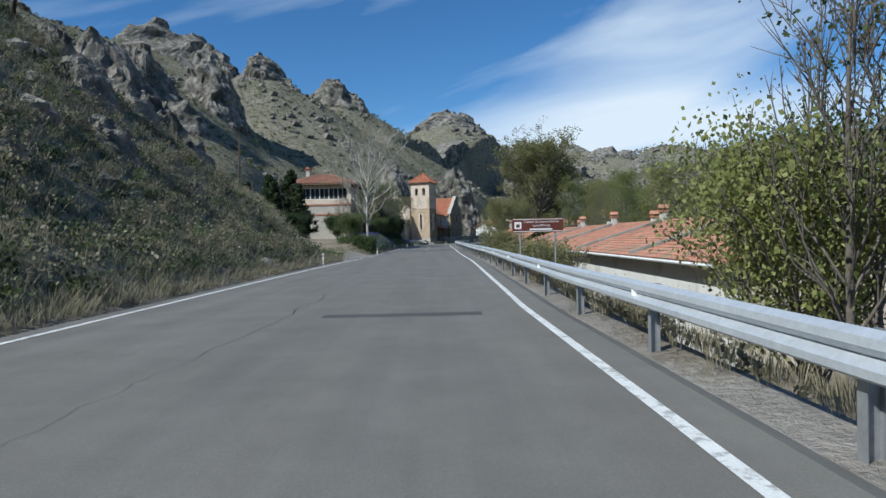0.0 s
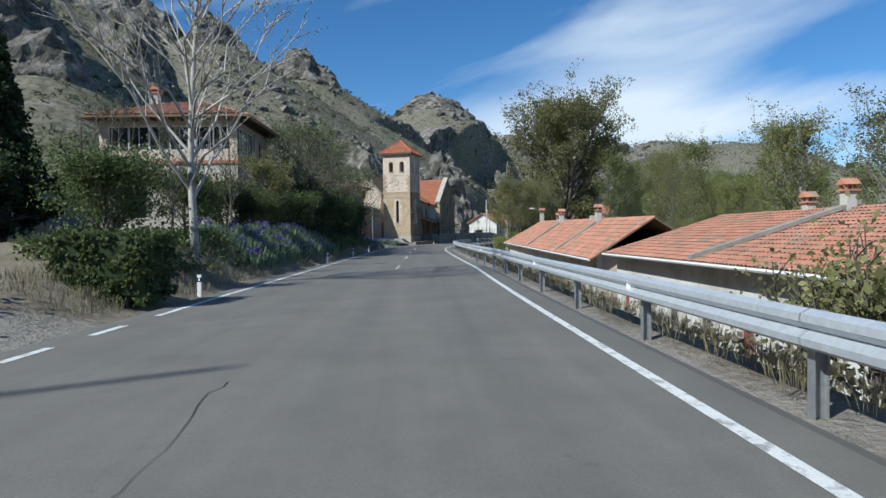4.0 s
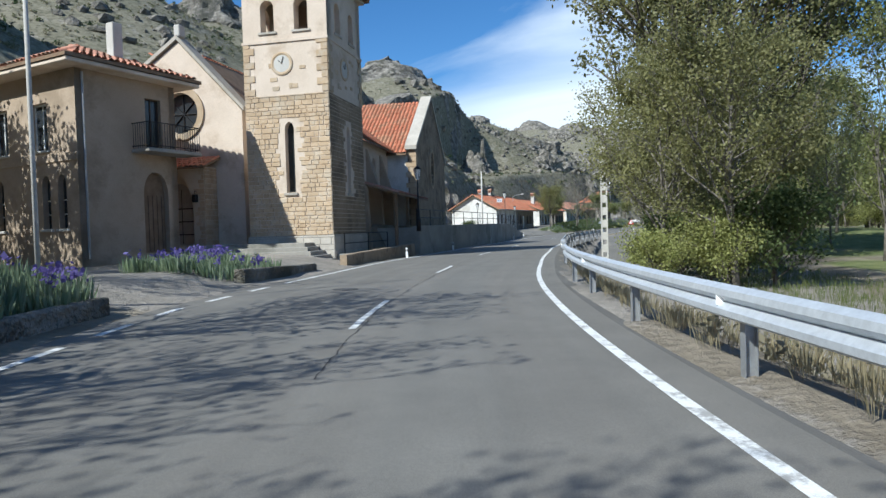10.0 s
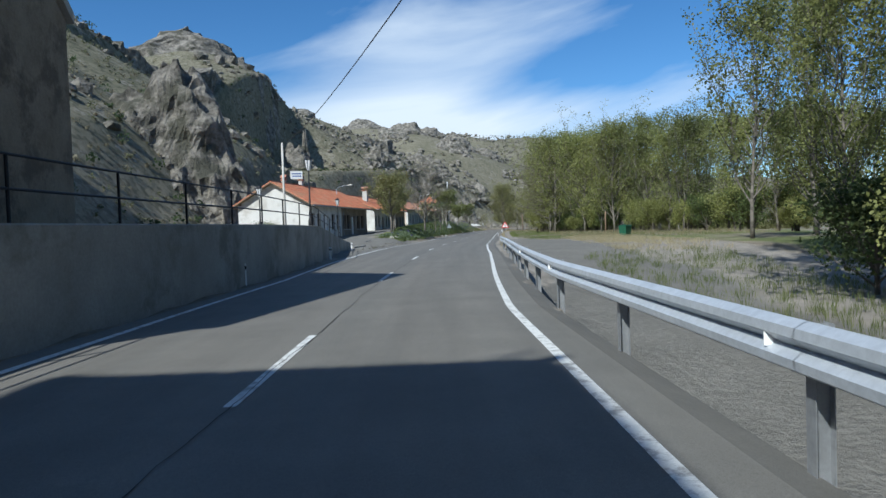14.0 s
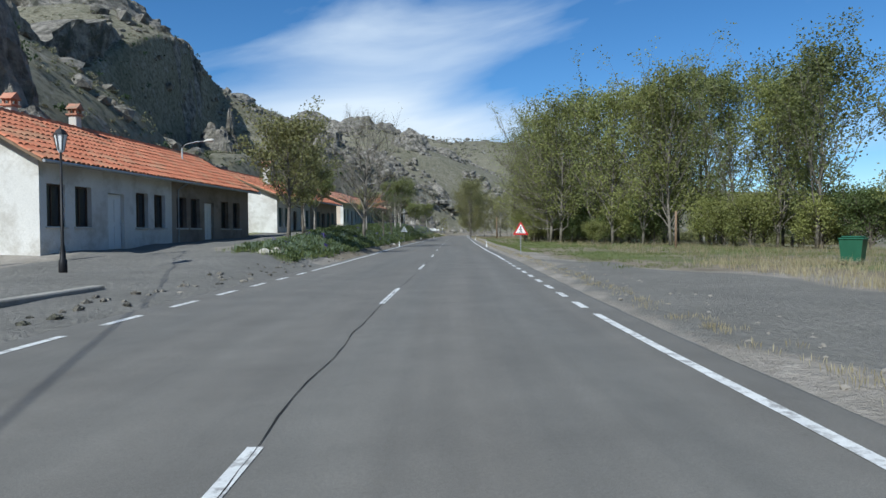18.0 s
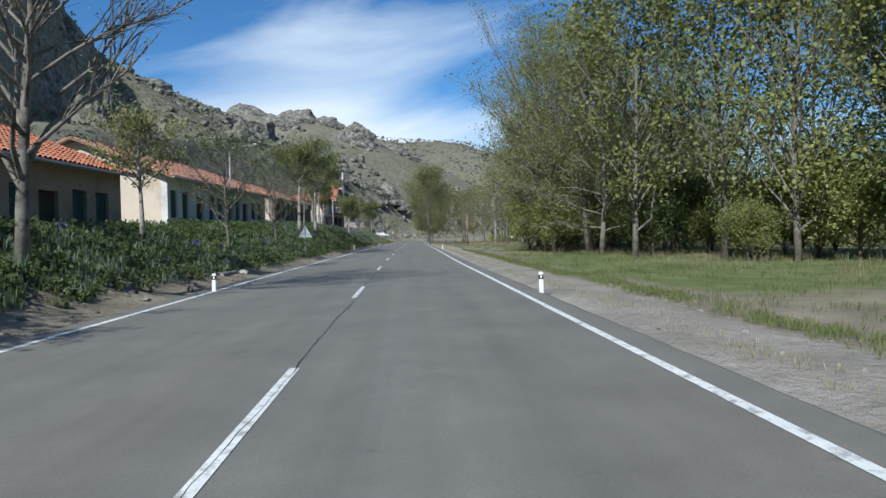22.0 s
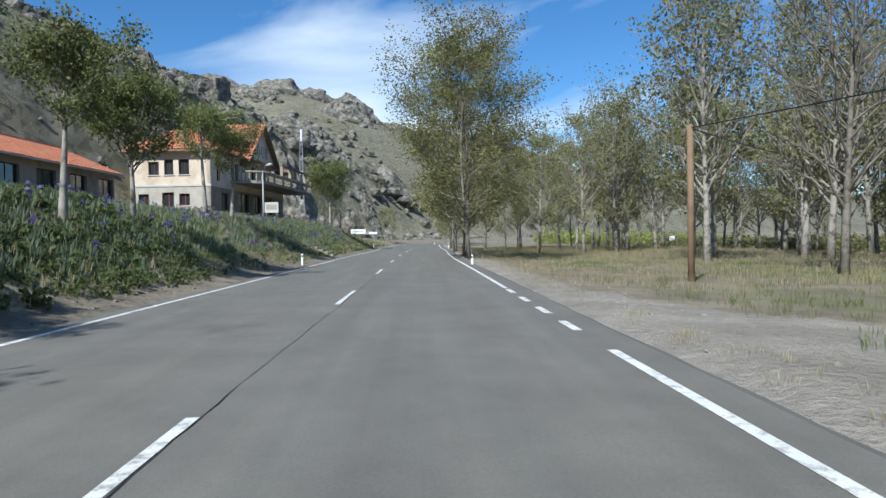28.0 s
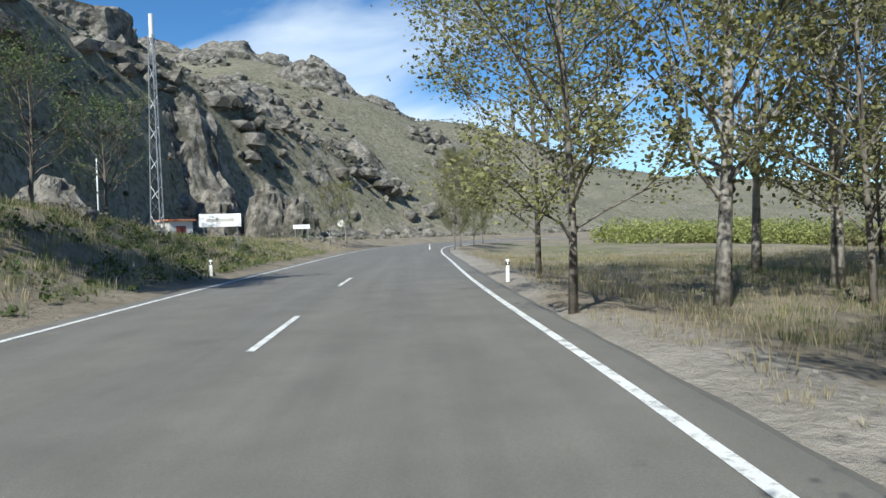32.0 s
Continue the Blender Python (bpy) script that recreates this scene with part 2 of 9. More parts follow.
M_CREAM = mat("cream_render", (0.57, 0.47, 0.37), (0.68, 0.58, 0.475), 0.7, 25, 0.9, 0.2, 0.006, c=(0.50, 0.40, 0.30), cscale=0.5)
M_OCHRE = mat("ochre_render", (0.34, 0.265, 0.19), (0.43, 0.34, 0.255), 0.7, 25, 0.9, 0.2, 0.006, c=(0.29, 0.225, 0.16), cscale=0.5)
M_WHITE = mat("whitewash", (0.60, 0.585, 0.55), (0.70, 0.685, 0.65), 0.6, 20, 0.9, 0.15, 0.006, c=(0.50, 0.475, 0.43), cscale=0.5)
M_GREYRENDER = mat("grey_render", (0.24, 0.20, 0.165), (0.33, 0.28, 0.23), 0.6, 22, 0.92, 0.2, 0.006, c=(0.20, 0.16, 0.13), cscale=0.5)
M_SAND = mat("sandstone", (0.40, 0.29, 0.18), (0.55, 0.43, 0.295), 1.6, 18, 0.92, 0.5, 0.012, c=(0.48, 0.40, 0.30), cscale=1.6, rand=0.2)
# brown stone; also carries the shade of the tower's unlit side
M_BROWN_AND_SHADED_STONE = mat("brown_and_shaded_stone", (0.23, 0.175, 0.115), (0.37, 0.29, 0.205), 1.4, 14, 0.93, 0.5, 0.012, c=(0.17, 0.13, 0.09), cscale=0.9)
M_MORTAR = mat("mortar", (0.50, 0.42, 0.31), (0.60, 0.51, 0.39), 1.5, 30, 0.95, 0.3, 0.006)
M_GREYSTONE = mat("grey_stone", (0.34, 0.31, 0.26), (0.50, 0.46, 0.40), 1.2, 16, 0.93, 0.5, 0.012, rand=0.2)
M_CONCRETE = mat("concrete", (0.25, 0.235, 0.205), (0.40, 0.375, 0.33), 0.6, 18, 0.93, 0.3, 0.01, c=(0.21, 0.20, 0.17), cscale=0.45)
M_PALECON = mat("pale_concrete", (0.46, 0.44, 0.40), (0.58, 0.56, 0.51), 0.7, 18, 0.93, 0.25, 0.008)
M_WHITEBARK = mat("white_bark", (0.40, 0.37, 0.33), (0.56, 0.53, 0.48), 2.5, 14, 0.95, 0.5, 0.02, c=(0.22, 0.20, 0.17), cscale=1.5)
M_BARK = mat("bark", (0.10, 0.085, 0.07), (0.20, 0.175, 0.15), 3, 18, 0.95, 0.8, 0.03)
M_PALEBARK = mat("pale_bark", (0.24, 0.22, 0.19), (0.40, 0.37, 0.33), 2.5, 14, 0.95, 0.7, 0.025, c=(0.10, 0.09, 0.08), cscale=2.0)
M_MIDBARK = mat("grey_brown_bark", (0.13, 0.115, 0.095), (0.27, 0.245, 0.21), 2.5, 14, 0.95, 0.7, 0.025, c=(0.085, 0.075, 0.062), cscale=2.0)
M_STONE_TAN = mat("tan_cement", (0.27, 0.225, 0.17), (0.38, 0.325, 0.25), 0.9, 18, 0.93, 0.3, 0.008)
M_IRON = mat("black_iron", (0.018, 0.018, 0.020), (0.032, 0.032, 0.034), 4, 30, 0.5, 0.1, 0.002, metal=0.4)
M_WOOD = mat("weathered_wood", (0.16, 0.105, 0.065), (0.27, 0.19, 0.125), 2.5, 25, 0.9, 0.4, 0.006)
M_DARKWOOD = mat("dark_wood", (0.045, 0.032, 0.024), (0.085, 0.06, 0.045), 2.5, 25, 0.75, 0.3, 0.005)
M_PLASTIC = mat("white_plastic", (0.74, 0.74, 0.72), (0.82, 0.82, 0.80), 3, 20, 0.5, 0.05, 0.002)
M_WHITEPAINT = mat("white_paint", (0.72, 0.72, 0.70), (0.80, 0.80, 0.78), 2, 25, 0.5, 0.05, 0.002)
M_BLACK = mat("black_paint", (0.014, 0.014, 0.015), (0.022, 0.022, 0.023), 4, 30, 0.5, 0.0)
M_REDSIGN = mat("red_sign", (0.50, 0.022, 0.02), (0.58, 0.03, 0.028), 3, 20, 0.45, 0.0)
M_BROWNSIGN = mat("brown_sign", (0.115, 0.035, 0.022), (0.145, 0.045, 0.03), 2, 20, 0.5, 0.0)
M_SIGNWHITE = mat("sign_white", (0.78, 0.78, 0.77), (0.84, 0.84, 0.83), 2, 20, 0.45, 0.0)
M_SIGNBLUE = mat("sign_blue", (0.02, 0.08, 0.30), (0.025, 0.10, 0.36), 2, 20, 0.45, 0.0)
M_GREENSHUT = mat("green_paint", (0.035, 0.07, 0.055), (0.06, 0.10, 0.08), 3, 25, 0.6, 0.1, 0.003)
M_REDBRICK = mat("red_brown_paint", (0.20, 0.055, 0.045), (0.28, 0.08, 0.065), 1.5, 20, 0.85, 0.2, 0.005)
M_GREENBIN = mat("green_plastic", (0.02, 0.09, 0.05), (0.03, 0.12, 0.07), 2, 20, 0.5, 0.05, 0.003)
M_IRISLEAF = leaf_mat("iris_leaf", (0.14, 0.19, 0.10), (0.21, 0.27, 0.165), (0.31, 0.36, 0.25))
M_IRISFLOWER = leaf_mat("iris_flower", (0.08, 0.06, 0.22), (0.14, 0.11, 0.34), (0.24, 0.20, 0.46))
M_LEAF = leaf_mat("poplar_leaf", (0.135, 0.155, 0.05), (0.205, 0.225, 0.08), (0.30, 0.32, 0.14))
M_LEAF_YOUNG = leaf_mat("young_leaf", (0.20, 0.215, 0.065), (0.29, 0.31, 0.105), (0.39, 0.40, 0.16))
M_LEAF_OLIVE = leaf_mat("olive_leaf", (0.165, 0.168, 0.06), (0.255, 0.25, 0.10), (0.37, 0.355, 0.175))
M_LEAF_DARK = leaf_mat("conifer_leaf", (0.032, 0.05, 0.022), (0.055, 0.082, 0.036), (0.09, 0.12, 0.055))
M_LEAF_BUSH = leaf_mat("shrub_leaf", (0.075, 0.105, 0.035), (0.125, 0.165, 0.06), (0.19, 0.23, 0.095))
M_TWIG = leaf_mat("dry_scrub", (0.18, 0.165, 0.105), (0.275, 0.25, 0.165), (0.385, 0.345, 0.24))
M_SCRUB = leaf_mat("olive_scrub", (0.105, 0.115, 0.06), (0.165, 0.17, 0.095), (0.24, 0.235, 0.145))
M_STRAW = leaf_mat("straw_grass", (0.30, 0.25, 0.14), (0.42, 0.36, 0.22), (0.52, 0.46, 0.30))
M_GRASS = leaf_mat("green_grass", (0.11, 0.15, 0.045), (0.175, 0.212, 0.07), (0.26, 0.275, 0.11))


def glass_mat():
    m = bpy.data.materials.new("window_glass")
    m.use_nodes = True
    bs = m.node_tree.nodes["Principled BSDF"]
    bs.inputs["Base Color"].default_value = (0.03, 0.035, 0.04, 1)
    bs.inputs["Roughness"].default_value = 0.08
    bs.inputs["Specular IOR Level"].default_value = 0.6
    return m


M_GLASS = glass_mat()


def ground_mat():
    """Ground cover: colour attribute 'cover' gives r = green grass, g = gravel and bare earth, b = hillside scrub."""
    m = bpy.data.materials.new("ground_cover")
    m.use_nodes = True
    nt = m.node_tree
    L = nt.links.new
    bs = nt.nodes["Principled BSDF"]
    bs.inputs["Roughness"].default_value = 0.97
    bs.inputs["Specular IOR Level"].default_value = 0.1
    at = nt.nodes.new("ShaderNodeAttribute")
    at.attribute_name = "cover"
    sp = nt.nodes.new("ShaderNodeSeparateColor")
    L(at.outputs["Color"], sp.inputs[0])
    geo = nt.nodes.new("ShaderNodeNewGeometry")

    def noi(s, d=6, r=0.65):
        n = nt.nodes.new("ShaderNodeTexNoise")
        n.inputs["Scale"].default_value = s
        n.inputs["Detail"].default_value = d
        n.inputs["Roughness"].default_value = r
        L(geo.outputs["Position"], n.inputs["Vector"])
        return n

    def ramp(n, p0, p1, a, b):
        r = nt.nodes.new("ShaderNodeValToRGB")
        r.color_ramp.elements[0].position, r.color_ramp.elements[1].position = p0, p1
        r.color_ramp.elements[0].color, r.color_ramp.elements[1].color = rgb(a), rgb(b)
        L(n.outputs[0], r.inputs[0])
        return r

    big, mid, fine = noi(0.05), noi(0.5), noi(6.0)
    scrub = ramp(mid, 0.38, 0.64, (0.122, 0.117, 0.080), (0.265, 0.24, 0.175))
    scrub2 = ramp(big, 0.35, 0.65, (0.132, 0.130, 0.085), (0.275, 0.248, 0.185))
    hill = nt.nodes.new("ShaderNodeMixRGB")
    hill.inputs[0].default_value = 0.5
    L(scrub.outputs[0], hill.inputs[1])
    L(scrub2.outputs[0], hill.inputs[2])
    spot = ramp(noi(0.95, 3, 0.5), 0.50, 0.60, (0, 0, 0), (1, 1, 1))
    stone = ramp(noi(0.22, 8, 0.75), 0.56, 0.62, (0, 0, 0), (1, 1, 1))
    hcol = hill.outputs[0]
    for fac_, colour, amt in ((stone, (0.30, 0.275, 0.235), 0.75), (spot, (0.068, 0.066, 0.045), 0.55)):
        ml = nt.nodes.new("ShaderNodeMath")
        ml.operation = "MULTIPLY"
        ml.inputs[1].default_value = amt
        L(fac_.outputs[0], ml.inputs[0])
        hx = nt.nodes.new("ShaderNodeMixRGB")
        hx.inputs[2].default_value = rgb(colour)
        L(ml.outputs[0], hx.inputs[0])
        L(hcol, hx.inputs[1])
        hcol = hx.outputs[0]
    grass = ramp(mid, 0.35, 0.7, (0.10, 0.132, 0.046), (0.205, 0.21, 0.098))
    gravel = ramp(mid, 0.3, 0.7, (0.215, 0.195, 0.165), (0.36, 0.325, 0.28))
    earth = ramp(mid, 0.3, 0.7, (0.16, 0.135, 0.10), (0.31, 0.265, 0.20))

    def blend(fac, a, b):
        """Mix with an edge broken up by fine noise."""
        ad = nt.nodes.new("ShaderNodeMath")
        ad.operation = "ADD"
        L(fac, ad.inputs[0])
        L(fine.outputs[0], ad.inputs[1])
        r = nt.nodes.new("ShaderNodeMapRange")
        r.inputs["From Min"].default_value = 0.85
        r.inputs["From Max"].default_value = 1.15
        L(ad.outputs[0], r.inputs["Value"])
        x = nt.nodes.new("ShaderNodeMixRGB")
        L(r.outputs[0], x.inputs[0])
        L(a, x.inputs[1])
        L(b, x.inputs[2])
        return x.outputs[0]

    col = blend(sp.outputs[2], earth.outputs[0], hcol)
    col = blend(sp.outputs[0], col, grass.outputs[0])
    col = blend(sp.outputs[1], col, gravel.outputs[0])
    paved = ramp(mid, 0.3, 0.7, (0.165, 0.157, 0.140), (0.215, 0.205, 0.183))
    col = blend(at.outputs["Alpha"], col, paved.outputs[0])
    hv = nt.nodes.new("ShaderNodeHueSaturation")
    mr = nt.nodes.new("ShaderNodeMapRange")
    mr.inputs["To Min"].default_value = 0.6
    mr.inputs["To Max"].default_value = 1.4
    L(fine.outputs[0], mr.inputs["Value"])
    L(mr.outputs[0], hv.inputs["Value"])
    L(col, hv.inputs["Color"])
    L(hv.outputs[0], bs.inputs["Base Color"])
    bp = nt.nodes.new("ShaderNodeBump")
    bp.inputs["Strength"].default_value = 0.8
    bp.inputs["Distance"].default_value = 0.12
    L(fine.outputs[0], bp.inputs["Height"])
    L(bp.outputs[0], bs.inputs["Normal"])
    return m


M_GROUND = ground_mat()


# ---- mesh helpers ----
def obj(name, bm, material, parent=None, label="", smooth=False):
    me = bpy.data.meshes.new(name)
    bm.to_mesh(me)
    bm.free()
    for mm in material if isinstance(material, (list, tuple)) else (material,):
        me.materials.append(mm)
    if smooth:
        me.polygons.foreach_set("use_smooth", [True] * len(me.polygons))
    ob = new(name, me)
    if parent is not None:
        ob.parent = parent
    if label:
        tagged(ob, label)
    return ob


part = obj


def pyobj(name, verts, faces, material, parent=None, label="", smooth=False):
    me = bpy.data.meshes.new(name)
    me.from_pydata(verts if isinstance(verts, list) else [tuple(v) for v in verts], [], faces if isinstance(faces, list) else [tuple(f) for f in faces])
    me.materials.append(material)
    if smooth:
        me.polygons.foreach_set("use_smooth", [True] * len(me.polygons))
    ob = new(name, me)
    if parent is not None:
        ob.parent = parent
    if label:
        tagged(ob, label)
    return ob


def quads(name, co, material, parent=None, label="", nper=4):
    """Fast mesh of loose polygons: co is an array (n, nper, 3)."""
    co = np.asarray(co, dtype=np.float32)
    n = len(co)
    me = bpy.data.meshes.new(name)
    me.vertices.add(n * nper)
    me.vertices.foreach_set("co", co.ravel())
    me.loops.add(n * nper)
    me.loops.foreach_set("vertex_index", np.arange(n * nper, dtype=np.int32))
    me.polygons.add(n)
    me.polygons.foreach_set("loop_start", np.arange(0, n * nper, nper, dtype=np.int32))
    me.polygons.foreach_set("loop_total", np.full(n, nper, dtype=np.int32))
    me.update(calc_edges=True)
    me.materials.append(material)
    ob = new(name, me)
    if parent is not None:
        ob.parent = parent
    if label:
        tagged(ob, label)
    return ob


def empty(name, m, label, category, group="", kind=""):
    ob = new(name)
    ob.matrix_world = m
    return tagged(ob, label, category, group, kind)


def box(bm, x0, x1, y0, y1, z0, z1, bevel=0.0):
    v = [bm.verts.new(p) for p in ((x0, y0, z0), (x1, y0, z0), (x1, y1, z0), (x0, y1, z0), (x0, y0, z1), (x1, y0, z1), (x1, y1, z1), (x0, y1, z1))]
    fs = [bm.faces.new([v[i] for i in q]) for q in ((0, 3, 2, 1), (4, 5, 6, 7), (0, 1, 5, 4), (1, 2, 6, 5), (2, 3, 7, 6), (3, 0, 4, 7))]
    if bevel > 0:
        es = {e for f in fs for e in f.edges}
        bmesh.ops.bevel(bm, geom=list(es), offset=bevel, segments=1, affect="EDGES")
    return v


def tube(bm, pts, radii, sides=8, cap=True):
    """A tapered tube along a line of points."""
    rings = []
    pts = [Vector(p) for p in pts]
    for i, p in enumerate(pts):
        d = (pts[min(i + 1, len(pts) - 1)] - pts[max(i - 1, 0)]).normalized()
        a = d.orthogonal().normalized() if abs(d.z) > 0.99 else d.cross(Vector((0, 0, 1))).normalized()
        b = d.cross(a)
        r = radii[i] if isinstance(radii, (list, tuple)) else radii
        rings.append([bm.verts.new(p + a * math.cos(2 * math.pi * k / sides) * r + b * math.sin(2 * math.pi * k / sides) * r) for k in range(sides)])
    for q, w in zip(rings, rings[1:]):
        for k in range(sides):
            bm.faces.new((q[k], q[(k + 1) % sides], w[(k + 1) % sides], w[k]))
    if cap:
        bm.faces.new(rings[0][::-1])
        bm.faces.new(rings[-1])
    return rings


def B():
    return bmesh.new()


# ---- the line of the road ----
EXT = [(113.6, 381.3), (118.4, 391.5), (125.5, 405.5), (132.5, 419.5), (140.0, 433.0), (149.0, 446.5), (160.0, 459.5), (174.0, 471.5), (192.0, 482.0), (215.0, 491.0), (260.0, 502.0), (340.0, 514.0), (460.0, 526.0), (700.0, 545.0)]
_px = [0.0, 0.0] + [p[0] for t, p in PATH] + [e[0] for e in EXT]
_py = [-80.0, -40.0] + [p[1] for t, p in PATH] + [e[1] for e in EXT]
_pu = [-8.0, -4.0] + [t for t, p in PATH] + [0.0] * len(EXT)
for _i in range(len(_px) - len(EXT), len(_px)):
    _pu[_i] = _pu[_i - 1] + math.hypot(_px[_i] - _px[_i - 1], _py[_i] - _py[_i - 1]) / 11.0
U = np.arange(-8.0, _pu[-1], 0.08)
AX = np.interp(U, _pu, _px)
AY = np.interp(U, _pu, _py)
_k = np.ones(15) / 15
AX = np.convolve(np.pad(AX, 7, mode="edge"), _k, "valid")
AY = np.convolve(np.pad(AY, 7, mode="edge"), _k, "valid")
TX, TY = np.gradient(AX), np.gradient(AY)
_tl = np.hypot(TX, TY)
TX, TY = TX / _tl, TY / _tl
ARC = np.concatenate([[0], np.cumsum(np.hypot(np.diff(AX), np.diff(AY)))])


def tab(u, rows):
    r = np.array(rows)
    return np.interp(u, r[:, 0], r[:, 1])


R_ROWS = [(-8, 1.8), (0, 1.78), (1.1, 1.68), (2.4, 2.0), (3.4, 2.17), (4, 2.2), (6.4, 2.55), (7.8, 2.36), (9.4, 1.95), (10.1, 1.9), (11, 1.9), (12.4, 1.9), (13, 1.74), (13.6, 1.6), (14.2, 1.32), (15.1, 1.3), (16.4, 1.98), (16.9, 2.2), (17.4, 2.46), (18.4, 2.74), (19.2, 2.7), (20.4, 2.66), (21.4, 2.7), (23, 2.47), (24.2, 2.38), (25.8, 2.3), (26.8, 2.3), (28.4, 2.36), (30.3, 2.35), (31, 2.2), (32, 1.9), (33, 1.8), (36, 1.8)]
L_ROWS = [(-8, -6.3), (0.8, -6.29), (1.5, -6.2), (2.8, -5.9), (3.6, -5.55), (4.2, -5.0), (5, -4.72), (6.5, -4.4), (7.5, -4.24), (8.2, -4.23), (9.7, -4.3), (10.5, -4.65), (11.2, -5.28), (11.6, -5.15), (12.1, -5.0), (12.8, -5.12), (13.4, -4.85), (14, -4.85), (14.6, -4.73), (15.9, -4.6), (16.8, -5.08), (18.7, -5.15), (20, -5.1), (21.7, -5.18), (22.7, -5.5), (23.7, -5.69), (24.8, -5.8), (26.1, -5.94), (27.5, -6.05), (28.6, -5.8), (30.5, -5.58), (31.5, -5.85), (32.5, -6.1), (36, -6.0)]
C_ROWS = [(-8, -2.1), (0, -2.1), (6.4, -0.82), (7.7, -0.75), (9.9, -1.16), (11, -1.36), (12.2, -1.3), (13.5, -1.78), (14.7, -1.7), (17.1, -1.44), (18.4, -1.15), (21.2, -1.15), (22.5, -1.36), (23.5, -1.57), (25.9, -1.88), (26.8, -1.98), (29, -1.74), (30.4, -1.6), (32, -2.1), (36, -2.1)]


def at(u, d, z=0.0):
    """World place at station u, d metres to the right of the camera's line."""
    x, y = np.interp(u, U, AX), np.interp(u, U, AY)
    tx, ty = np.interp(u, U, TX), np.interp(u, U, TY)
    return Vector((float(x + ty * d), float(y - tx * d), z))


def right_of(u, d, z=0.0):
    return at(u, float(tab(u, R_ROWS)) + d, z)


def left_of(u, d, z=0.0):
    return at(u, float(tab(u, L_ROWS)) - d, z)


def heading(u):
    return math.degrees(math.atan2(np.interp(u, U, TY), np.interp(u, U, TX)))


def station(x, y):
    """Station and distance to the right of the line, for arrays of places."""
    x, y = np.asarray(x, float), np.asarray(y, float)
    idx = np.zeros(x.shape, int)
    best = np.full(x.shape, 1e18)
    for i in range(0, len(U), 4):
        q = (x - AX[i]) ** 2 + (y - AY[i]) ** 2
        m = q < best
        best[m] = q[m]
        idx[m] = i
    for k in (-3, -2, -1, 1, 2, 3):
        j = np.clip(idx + k, 0, len(U) - 1)
        q = (x - AX[j]) ** 2 + (y - AY[j]) ** 2
        m = q < best
        best[m] = q[m]
        idx = np.where(m, j, idx)
    side = (x - AX[idx]) * TY[idx] - (y - AY[idx]) * TX[idx]
    return U[idx], np.sign(side) * np.sqrt(best)


# ---- ground heights ----
_rng = np.random.RandomState(7)


def make_lattice():
    return _rng.rand(64, 64)


LAT = [make_lattice() for _ in range(6)]


def vnoise(x, y, s, k=0):
    """Smooth value noise in 0..1."""
    g = LAT[k % 6]
    x, y = np.asarray(x) / s + 13.7 * k, np.asarray(y) / s + 7.3 * k
    xi, yi = np.floor(x).astype(int), np.floor(y).astype(int)
    fx, fy = x - xi, y - yi
    fx, fy = fx * fx * (3 - 2 * fx), fy * fy * (3 - 2 * fy)
    a, b = g[xi % 64, yi % 64], g[(xi + 1) % 64, yi % 64]
    c, d = g[xi % 64, (yi + 1) % 64], g[(xi + 1) % 64, (yi + 1) % 64]
    return (a * (1 - fx) + b * fx) * (1 - fy) + (c * (1 - fx) + d * fx) * fy


def sstep(x, a, b):
    q = np.clip((x - a) / (b - a), 0, 1)
    return q * q * (3 - 2 * q)


# rock summits by area: x, y, top, radius, rise above the hillside
CRAGS_NEAR = [(-34, 82, 20, 6, 8), (-45, 88, 30, 7, 10), (-30, 70, 12, 4, 4.5), (-82, 178, 48, 15, 17), (-74, 219, 47, 13, 16), (-16, 222, 27, 8, 9), (7, 264, 28, 10, 17), (-60, 150, 34, 8, 7)]
CRAGS_HIGH = [(-128, 316, 106, 28, 17), (-83, 304, 89, 12, 12), (-103, 301, 88, 14, 11), (-67, 341, 76, 10, 8), (-56, 336, 84, 15, 13), (-45, 338, 76, 9, 8), (4, 447, 88, 24, 10), (18, 452, 80, 14, 9), (7, 326, 38, 7, 9)]
CRAGS_AHEAD = [(47, 418, 42, 2.6, 17), (43, 416, 31, 8, 11), (109, 430, 13, 5, 5), (134, 516, 35, 8, 13), (144, 510, 27, 6, 12), (149, 506, 18, 5, 9), (150, 560, 40, 10, 5), (33, 538, 86, 12, 7), (72, 597, 84, 14, 5), (168, 540, 12, 5, 4), (90, 470, 30, 6, 7)]
CRAGS_RIDGE = [(152, 591, 49, 14, 9), (160, 585, 43, 10, 8), (172, 687, 92, 22, 8), (197, 687, 82, 18, 9), (250, 762, 87, 16, 5), (205, 730, 94, 16, 4), (145, 732, 102, 20, 6), (190, 573, 22, 8, 5), (192, 632, 39, 13, 8), (284, 769, 74, 14, 4), (237, 663, 37, 14, 7), (251, 812, 99, 20, 3), (202, 646, 56, 15, 10)]
CRAGS_PEAK = [(17.9, 523, 100, 14, 12)]
TERRACE = [(-8, 2.0), (3.4, 1.6), (3.85, 0.3), (4.8, 0.3), (5.5, 1.3), (7, 1.5), (9, 1.5), (10, 1.2), (10.5, 0.35), (13.5, 0.4), (13.7, 1.7), (16.4, 1.6), (17.6, 1.15), (18.4, 0.5), (18.8, 0.12), (19.6, 0.12), (20.2, 0.5), (21, 0.9), (23, 1.5), (25, 2.2), (27, 2.9), (28.5, 3.0), (30, 3.0), (31.5, 3.1), (33, 3.4), (34.3, 2.6), (35.3, 1.5), (37, 1.2), (40, 0.8)]
